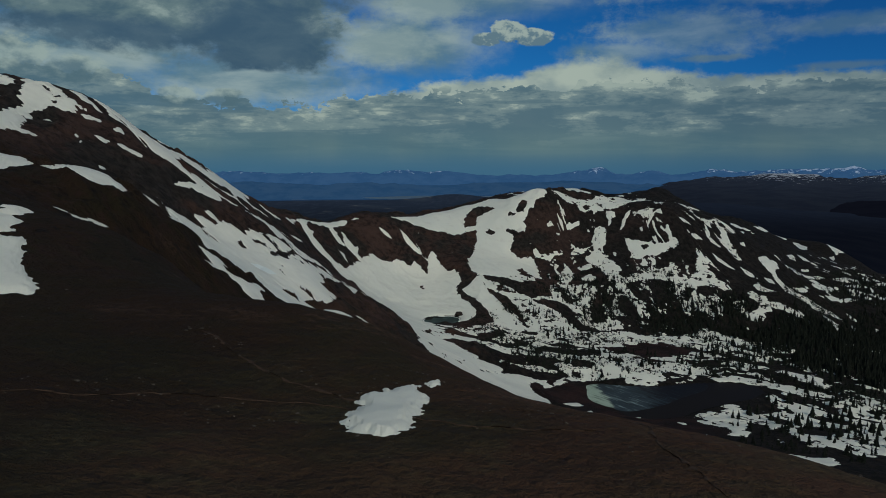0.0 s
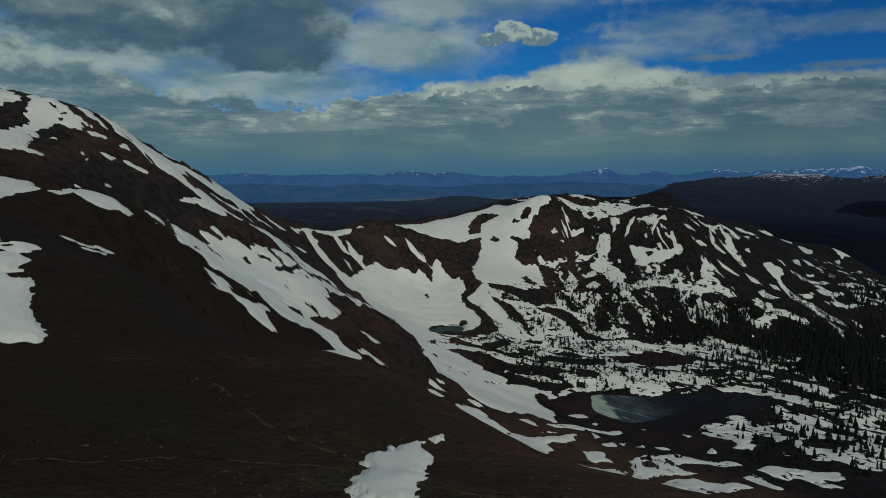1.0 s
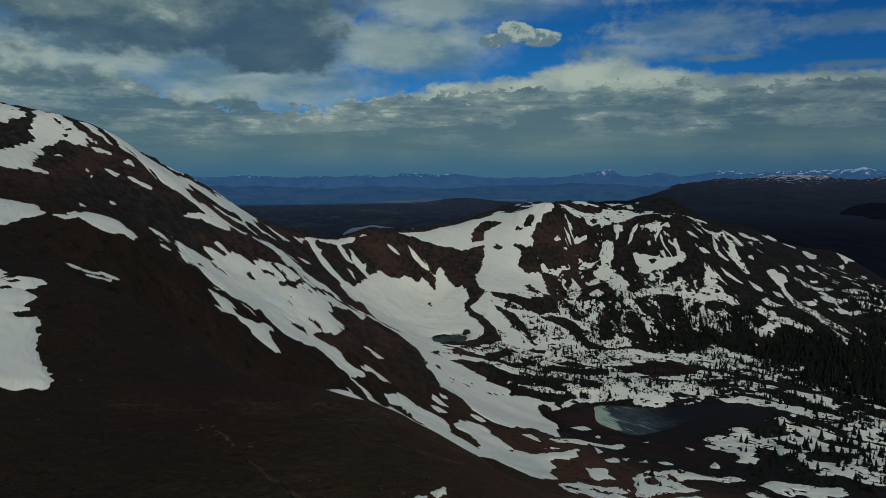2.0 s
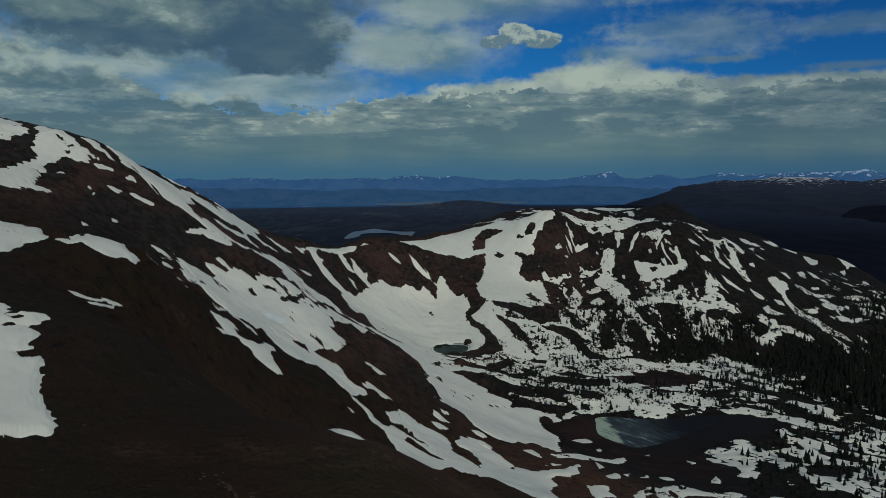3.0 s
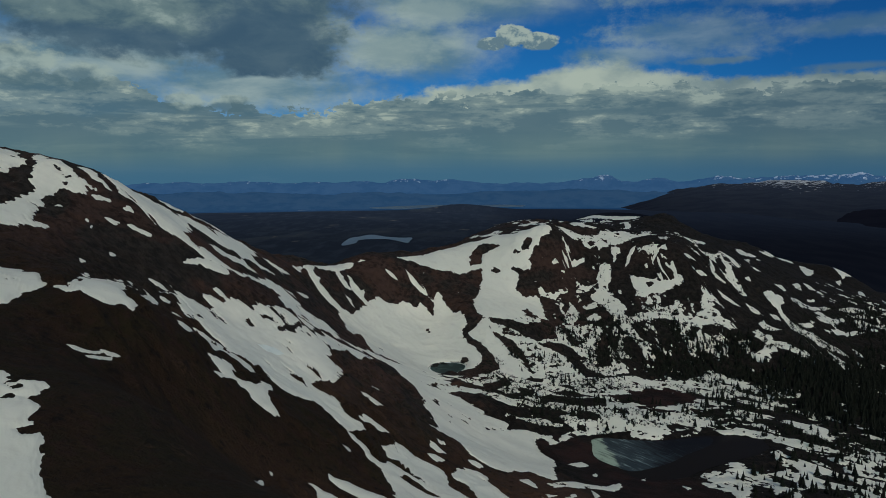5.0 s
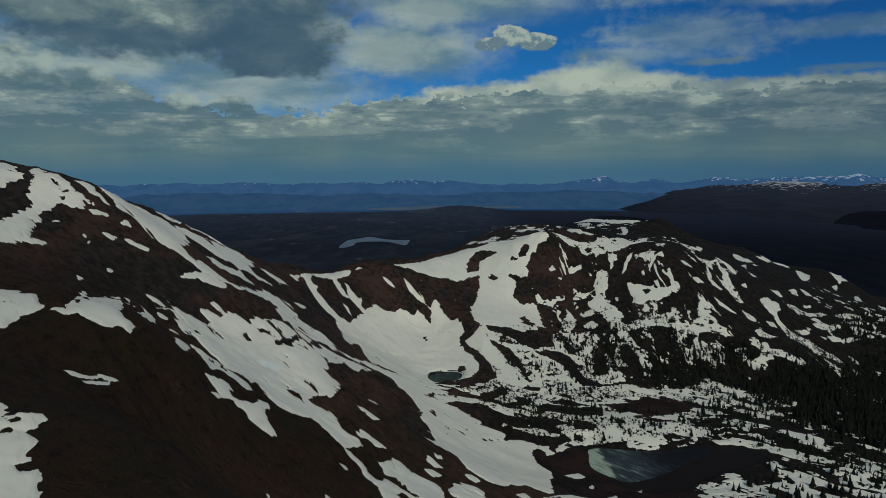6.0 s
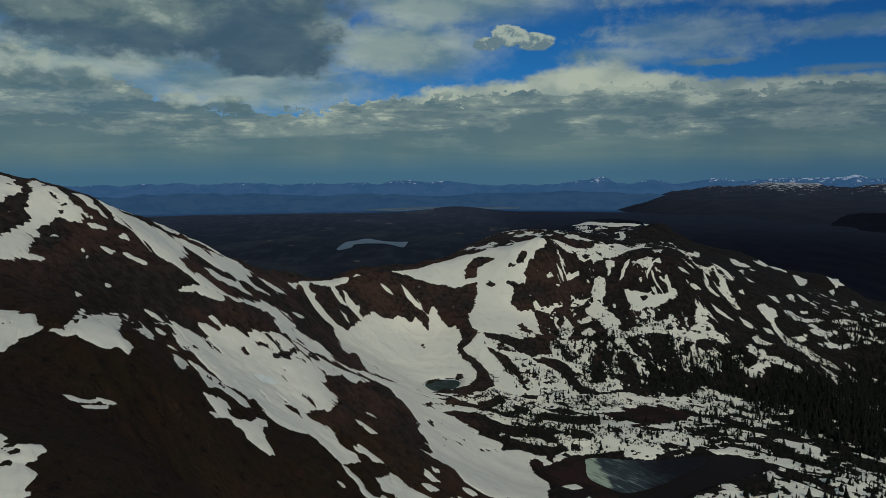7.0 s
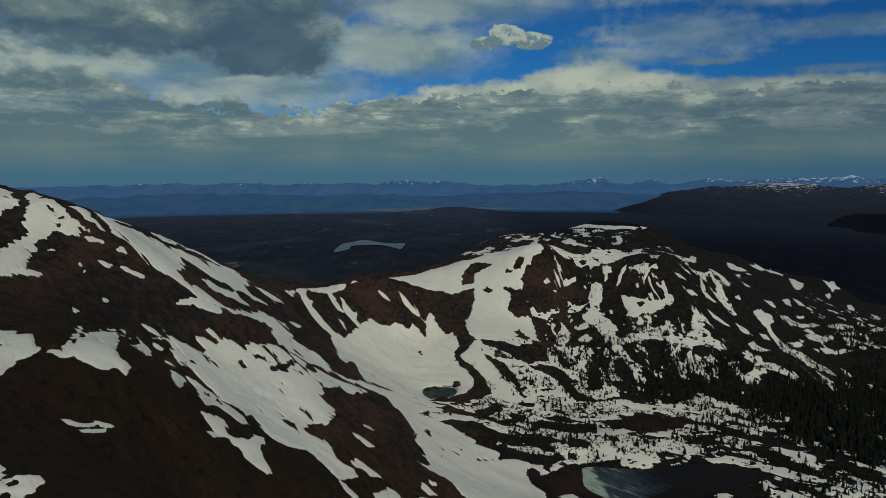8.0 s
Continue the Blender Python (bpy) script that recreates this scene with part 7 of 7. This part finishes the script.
WOODS = [  # trees in 100 square metres, height from, height to, outline
    (12.0, 3.5, 8.5, [(195, 458), (225, 463), (282, 498), (345, 530), (380, 470), (300, 380), (234, 359), (210, 378), (196, 394), (185, 420)]),
    (3.4, 2.5, 6.0, [(149, 431), (181, 453), (207, 453), (190, 400), (164, 363), (140, 361), (137, 384)]),
    (3.2, 2.5, 5.0, [(151, 366), (176, 357), (231, 369), (203, 323), (178, 317), (164, 333)]),
    (12.0, 1.8, 4.2, [(83, 485), (100, 493), (117, 493), (114, 470), (101, 436), (85, 433), (82, 456)]),
    (12.0, 1.8, 4.2, [(129, 471), (145, 482), (160, 483), (153, 448), (135, 430), (123, 436)]),
    (12.0, 2.0, 5.0, [(156, 482), (176, 489), (198, 486), (208, 465), (204, 440), (181, 442), (162, 449), (149, 453)]),
    (9.0, 1.5, 3.5, [(127, 496), (162, 508), (161, 490), (126, 475)]),
    (8.0, 1.2, 3.0, [(57, 485), (80, 488), (80, 463), (61, 460)]),
    (8.0, 2.5, 5.5, [(225, 487), (261, 505), (318, 514), (302, 487), (231, 444), (214, 453)]),
    (5.0, 2.5, 5.5, [(347, 639), (425, 696), (349, 569), (309, 550)]),
    (7.0, 3.5, 6.5, [(142, 492), (160, 500), (172, 485), (161, 449), (143, 433), (128, 435)]),
    (7.0, 3.5, 6.5, [(174, 485), (197, 495), (207, 481), (198, 460), (183, 457), (169, 457)]),
    (3.2, 1.5, 4.5, [(36, 470), (69, 490), (100, 474), (119, 493), (135, 467), (125, 428), (89, 419), (69, 399), (48, 403)]),
    (0.9, 1.2, 3.5, [(92, 540), (177, 574), (181, 504), (123, 495), (87, 509)]),
    (3.4, 1.8, 5.5, [(24, 386), (69, 396), (114, 390), (164, 398), (173, 364), (187, 334), (152, 340), (152, 352), (122, 356), (84, 354), (47, 352)]),
    (6.0, 4.0, 7.0, [(273, 497), (333, 517), (370, 577), (310, 550)]),
    (2.0, 2.5, 5.5, [(300, 560), (370, 577), (480, 700), (400, 640), (311, 580)]),
    (3.6, 2.0, 5.5, [(118, 300), (150, 328), (193, 320), (215, 290), (175, 262), (140, 250), (110, 262)]),
    (2.6, 2.5, 6.0, [(161, 362), (184, 361), (202, 353), (228, 363), (203, 323), (170, 323)]),
    (0.5, 2.0, 4.0, [(20, 690), (60, 745), (110, 800), (150, 820), (110, 760), (60, 700)]),
    (5.85, 2.2, 5, [(75, 492), (89, 488), (97, 477), (81, 451), (72, 459)]),
    (5.85, 2.2, 5, [(99, 477), (110, 480), (106, 459), (107, 450), (91, 447)]),
    (6.3, 2.5, 5, [(134, 479), (150, 488), (154, 477), (154, 461), (150, 442), (134, 426), (126, 435), (128, 456)]),
    (6.3, 2.5, 5.5, [(173, 489), (196, 494), (197, 467), (190, 440), (176, 441), (165, 446), (164, 466)]),
    (4.5, 2, 4, [(123, 493), (137, 491), (136, 482), (122, 478)]),
    (8.4, 3, 6, [(198, 461), (230, 468), (277, 499), (302, 503), (228, 375), (200, 368), (182, 378), (182, 417)]),
    (4.05, 1.5, 3.5, [(112, 537), (119, 538), (117, 524), (113, 526)]),
    (4.05, 1.5, 3.5, [(125, 519), (132, 517), (128, 500), (121, 497)]),
    (3.6, 2.5, 5.5, [(155, 426), (187, 430), (171, 392), (153, 381), (142, 388)]),
    (5, 1.8, 3.6, [(114, 269), (131, 276), (123, 248), (101, 235)]),
    (5, 1.8, 3.6, [(118, 248), (134, 247), (154, 253), (147, 240), (128, 236), (113, 236)]),
    (4, 1.6, 3.2, [(56, 216), (76, 238), (71, 214), (53, 199)]),
]


def plant_woods():
    rng = np.random.default_rng(11)
    spots = []
    for dense, low, high, outline in WOODS:
        p = np.array(outline, float)
        lo, hi = p.min(0), p.max(0)
        n = int((hi - lo).prod() / 100 * dense)
        x, y = rng.uniform(lo[0], hi[0], n), rng.uniform(lo[1], hi[1], n)
        clump = fbm(x, y, 16, 3, 140)
        keep = (inside(x, y, outline) + 9 * fbm(x, y, 20, 3, 150) > 0) & (clump > rng.uniform(-0.55, 0.35, n) - (0.4 if dense > 2 else 0.0))
        for bare in (LAKE, TARN):
            keep &= inside(x, y, bare) < -1.5
        x, y = x[keep], y[keep]
        for a, b in zip(x, y):
            spots.append((a, b, rng.uniform(low, high) * rng.choice([0.6, 1.0, 1.0, 1.15]), rng.uniform(0, 6.28)))
    spots = np.array(spots)
    ground = height(spots[:, 0], spots[:, 1]) + 0.3 * relief(spots[:, 0], spots[:, 1])
    order = np.argsort(np.hypot(spots[:, 0] - 90, spots[:, 1] - 250))
    one_by_one = order[:300]
    maker = random.Random(5)
    kinds = [tree_kind("conifer", maker, 8, 6, s) for s in (0.22, 0.25, 0.28, 0.31)]
    labels = ("slim dark green conifer standing in old snow", "dark green spruce on the snowy valley floor", "dark green conifer with drooping boughs near the lake", "broad dark green conifer among rocks and snow")
    for k, i in enumerate(one_by_one):
        a, b, tall, spin = spots[i]
        which = k % 4
        tree = new("conifer")
        tree.matrix_basis = pose(a, b, ground[i], 0, 0, math.degrees(spin)) @ Matrix.Diagonal((tall, tall, tall, 1))
        tagged(tree, labels[which], "tree", "conifers round the lake")
        for name, data in zip(("crown", "trunk"), kinds[which]):
            ob = new(name, data)
            ob.parent = tree
    far = order[300:]
    shapes = [crown_shape(maker, 5, 4, s) for s in (0.23, 0.27, 0.31)]
    co, tris, base = [], [], 0
    for k, i in enumerate(far):
        a, b, tall, spin = spots[i]
        vs, fs = shapes[k % 3]
        c, s = math.cos(spin), math.sin(spin)
        co.append(np.stack([a + tall * (vs[:, 0] * c - vs[:, 1] * s), b + tall * (vs[:, 0] * s + vs[:, 1] * c), ground[i] + tall * (vs[:, 2] - 0.04)], -1))
        tris.append(fs + base)
        base += len(vs)
    me = mesh_from("conifer_wood", np.concatenate(co), np.zeros((0, 4), int), NEEDLES, np.concatenate(tris))
    me.polygons.foreach_set("use_smooth", np.zeros(len(me.polygons), bool))
    tagged(new("conifer_wood", me), "dense dark green conifer wood on snowy ground", "wood", kind="stuff")


SCRUB = [  # bushes in 100 square metres, how much stands in clumps, height from, height to, outline
    (40, 0.12, 1.0, 2.6, [(65, 494), (103, 510), (136, 513), (170, 523), (185, 506), (209, 487), (200, 454), (155, 428), (119, 432), (78, 414), (61, 431)]),
    (9, 0.10, 0.5, 1.6, [(70, 532), (77, 553), (120, 603), (218, 770), (182, 577), (187, 535), (170, 523), (128, 514), (87, 509)]),
    (26, 0.06, 1.0, 2.6, [(230, 539), (286, 594), (365, 673), (453, 743), (312, 505), (268, 487), (224, 461), (205, 476)]),
    (10, 0.12, 0.6, 1.8, [(184, 555), (268, 667), (323, 672), (262, 543), (209, 487), (189, 507)]),
    (46, -0.03, 0.7, 1.9, [(16, 415), (42, 443), (72, 416), (117, 426), (152, 420), (187, 422), (152, 370), (120, 361), (89, 350), (61, 350), (33, 347), (17, 360)]),
    (26, 0.08, 0.8, 2.2, [(37, 478), (68, 489), (75, 412), (50, 429), (31, 446)]),
    (14, 0.10, 0.8, 2.2, [(149, 431), (181, 453), (207, 453), (190, 400), (164, 363), (140, 361), (137, 384)]),
    (14, 0.08, 0.7, 2.0, [(117, 361), (151, 366), (176, 357), (231, 369), (203, 323), (178, 317), (164, 333), (144, 348)]),
]
MEADOW = [(87, 396), (107, 412), (132, 418), (136, 407), (129, 395), (104, 387)]


def plant_scrub():
    """Low wind-bent conifers in clumps along the slope, dark against the snow."""
    rng = np.random.default_rng(29)
    spots = []
    for dense, clumped, low, high, outline in SCRUB:
        p = np.array(outline, float)
        lo, hi = p.min(0), p.max(0)
        n = int((hi - lo).prod() / 100 * dense)
        x, y = rng.uniform(lo[0], hi[0], n), rng.uniform(lo[1], hi[1], n)
        z = height(x, y)
        clump = fbm(x * 0.8 + 0.3 * z, y * 1.1, 13, 4, 240, 0.65)
        keep = (inside(x, y, outline) + 8 * fbm(x, y, 18, 3, 250) > 0) & (clump > clumped + rng.normal(0, 0.09, n))
        for bare in (LAKE, TARN, MEADOW):
            keep &= inside(x, y, bare) < -1.0
        for a, b, c in zip(x[keep], y[keep], z[keep]):
            spots.append((a, b, c, rng.uniform(low, high), rng.uniform(0, 6.28)))
    maker = random.Random(8)
    shapes = [crown_shape(maker, 3, 4, s) for s in (0.45, 0.56, 0.70)]
    co, tris, base = [], [], 0
    for k, (a, b, c, tall, spin) in enumerate(spots):
        vs, fs = shapes[k % 3]
        cs, sn = math.cos(spin), math.sin(spin)
        co.append(np.stack([a + tall * (vs[:, 0] * cs - vs[:, 1] * sn) * 1.25, b + tall * (vs[:, 0] * sn + vs[:, 1] * cs), c + tall * (vs[:, 2] - 0.05)], -1))
        tris.append(fs + base)
        base += len(vs)
    me = mesh_from("dwarf_conifers", np.concatenate(co), np.zeros((0, 4), int), NEEDLES, np.concatenate(tris))
    me.polygons.foreach_set("use_smooth", np.zeros(len(me.polygons), bool))
    tagged(new("dwarf_conifers", me), "low wind-bent dark conifers in clumps on the snowy slope", "shrubs", kind="stuff")


plant_woods()
plant_scrub()

# ---- trails and stones on the near shoulder ----


def trail(label, marks, wide, seed):
    """A foot-worn strip that follows the ground."""
    p = np.array(marks, float)
    run = np.concatenate([[0], np.cumsum(np.hypot(*np.diff(p, axis=0).T))])
    s = np.arange(0, run[-1], 0.35)
    x, y = np.interp(s, run, p[:, 0]), np.interp(s, run, p[:, 1])
    x, y = np.convolve(np.pad(x, 6, "edge"), np.ones(13) / 13, "valid"), np.convolve(np.pad(y, 6, "edge"), np.ones(13) / 13, "valid")
    tx, ty = np.gradient(x), np.gradient(y)
    n = np.hypot(tx, ty) + 1e-9
    bend = 0.8 * fbm(s, s * 0 + seed, 4.0, 4, seed)
    x, y = x - ty / n * bend, y + tx / n * bend
    half = wide * np.clip(0.25 + 2.2 * fbm(s, s * 0 - seed, 2.2, 4, seed + 4, 0.8), 0.0, 1.5)
    fade = ramp(s, 0, 3) * (1 - ramp(s, run[-1] - 3, run[-1]))
    across = np.array([-1.0, -0.5, 0.0, 0.5, 1.0])
    ax = x[:, None] - (ty / n * half)[:, None] * across
    ay = y[:, None] + (tx / n * half)[:, None] * across
    az = height(ax, ay) + np.array([-0.05, 0.05, 0.05, 0.05, -0.05]) * fade[:, None] + 0.02
    rows = len(s)
    idx = np.arange(rows * 5).reshape(rows, 5)
    quads = np.stack([idx[:-1, :-1], idx[1:, :-1], idx[1:, 1:], idx[:-1, 1:]], -1).reshape(-1, 4)
    tagged(new("trail", mesh_from("trail", np.stack([ax, ay, az], -1).reshape(-1, 3), quads, TRAIL_DIRT)), label, "trail", kind="structure")


trail("faint worn foot trail of reddish gravel across turf", [(-25, 72.5), (-22, 70), (-18.2, 65.8), (-16, 63), (-14, 61), (-12, 60), (-8, 58), (-4.5, 56.5)], 0.32, 3)
trail("faint worn foot trail of reddish gravel across turf", [(-36, 49), (-31, 50), (-24, 53), (-20, 55), (-14, 56), (-8, 55.5), (-3, 52.5), (1, 50.5), (4, 50), (8, 50), (12, 50.5)], 0.10, 8)
trail("faint worn foot trail of reddish gravel across turf", [(15.5, 57), (15, 53), (14.6, 49), (14.9, 45), (15.3, 41), (15.6, 37)], 0.45, 14)


def stone_mesh(seed):
    maker = random.Random(seed)
    bm = bmesh.new()
    bmesh.ops.create_icosphere(bm, subdivisions=1, radius=1.0)
    for v in bm.verts:
        v.co *= maker.uniform(0.72, 1.12)
        v.co.z *= 0.62
    me = bpy.data.meshes.new("stone")
    bm.to_mesh(me)
    bm.free()
    me.materials.append(STONE)
    return me


def scatter_stones():
    maker = random.Random(21)
    kinds = [stone_mesh(k) for k in range(6)]
    spots = []
    for k in range(170):
        if k < 60:
            a, s = maker.uniform(-34, 12), maker.uniform(-3, 3)
            x, y = a, 52 + s + 2.0 * math.sin(a * 0.2)
        elif k < 100:
            f = maker.random()
            x, y = -25 + 21 * f + maker.uniform(-1.5, 1.5), 72 - 15.5 * f + maker.uniform(-1.5, 1.5)
        else:
            x, y = maker.uniform(-42, 30), maker.uniform(38, 92)
        spots.append((x, y, maker.uniform(0.05, 0.12) * maker.choice([1, 1, 1, 1.7])))
    for k in range(26):
        f = maker.random()
        spots.append((-9 + 7 * f + maker.uniform(-1, 1), 56 + 9 * f + maker.uniform(-2.5, 2.5), maker.uniform(0.06, 0.15)))
    z = height(np.array([s[0] for s in spots]), np.array([s[1] for s in spots]))
    for k, (x, y, r) in enumerate(spots):
        ob = new("stone", kinds[k % 6])
        ob.matrix_basis = pose(x, y, z[k] + 0.30 * r, maker.uniform(-15, 15), maker.uniform(-15, 15), maker.uniform(0, 360)) @ Matrix.Diagonal((r * maker.uniform(0.8, 1.5), r, r, 1))
        tagged(ob, "pale grey-brown weathered stone lying on dark turf", "stone", "stones on the near shoulder")


scatter_stones()


def boulder(label, x, y, size, squash, seed):
    """A broken block of rock, sunk a little into the snow or ground."""
    maker = random.Random(seed)
    bm = bmesh.new()
    bmesh.ops.create_icosphere(bm, subdivisions=2, radius=1.0)
    for v in bm.verts:
        n = v.co.normalized()
        v.co *= 0.82 + 0.34 * noise.noise(n * 1.4 + Vector((seed, 0, 0))) + 0.12 * maker.uniform(-1, 1)
        v.co.z *= squash
    me = bpy.data.meshes.new("boulder")
    bm.to_mesh(me)
    bm.free()
    me.materials.append(CRAG)
    ob = new("boulder", me)
    ob.matrix_basis = pose(x, y, height(np.array([x]), np.array([y]))[0] + 0.5 * relief(np.array([x]), np.array([y]))[0] + 0.2 * size * squash, 0, 0, maker.uniform(0, 360)) @ Matrix.Diagonal((size, size * maker.uniform(0.7, 1.0), size, 1))
    tagged(ob, label, "boulder", "boulders on the slopes")


boulder("dark lone boulder lying on the snow bowl", -12.6, 461, 1.3, 0.8, 1)
boulder("dark rounded rock beside the tarn", 9.3, 424, 3.0, 0.55, 2)


def scatter_boulders():
    maker = random.Random(33)
    for k in range(90):
        band = maker.choice(((90, 230, 490, 600), (110, 200, 420, 480), (-34, -16, 255, 300)))
        boulder("dark broken boulder among rock and old snow", maker.uniform(*band[:2]), maker.uniform(*band[2:]), maker.uniform(0.7, 1.8), maker.uniform(0.6, 0.95), 40 + k)


scatter_boulders()
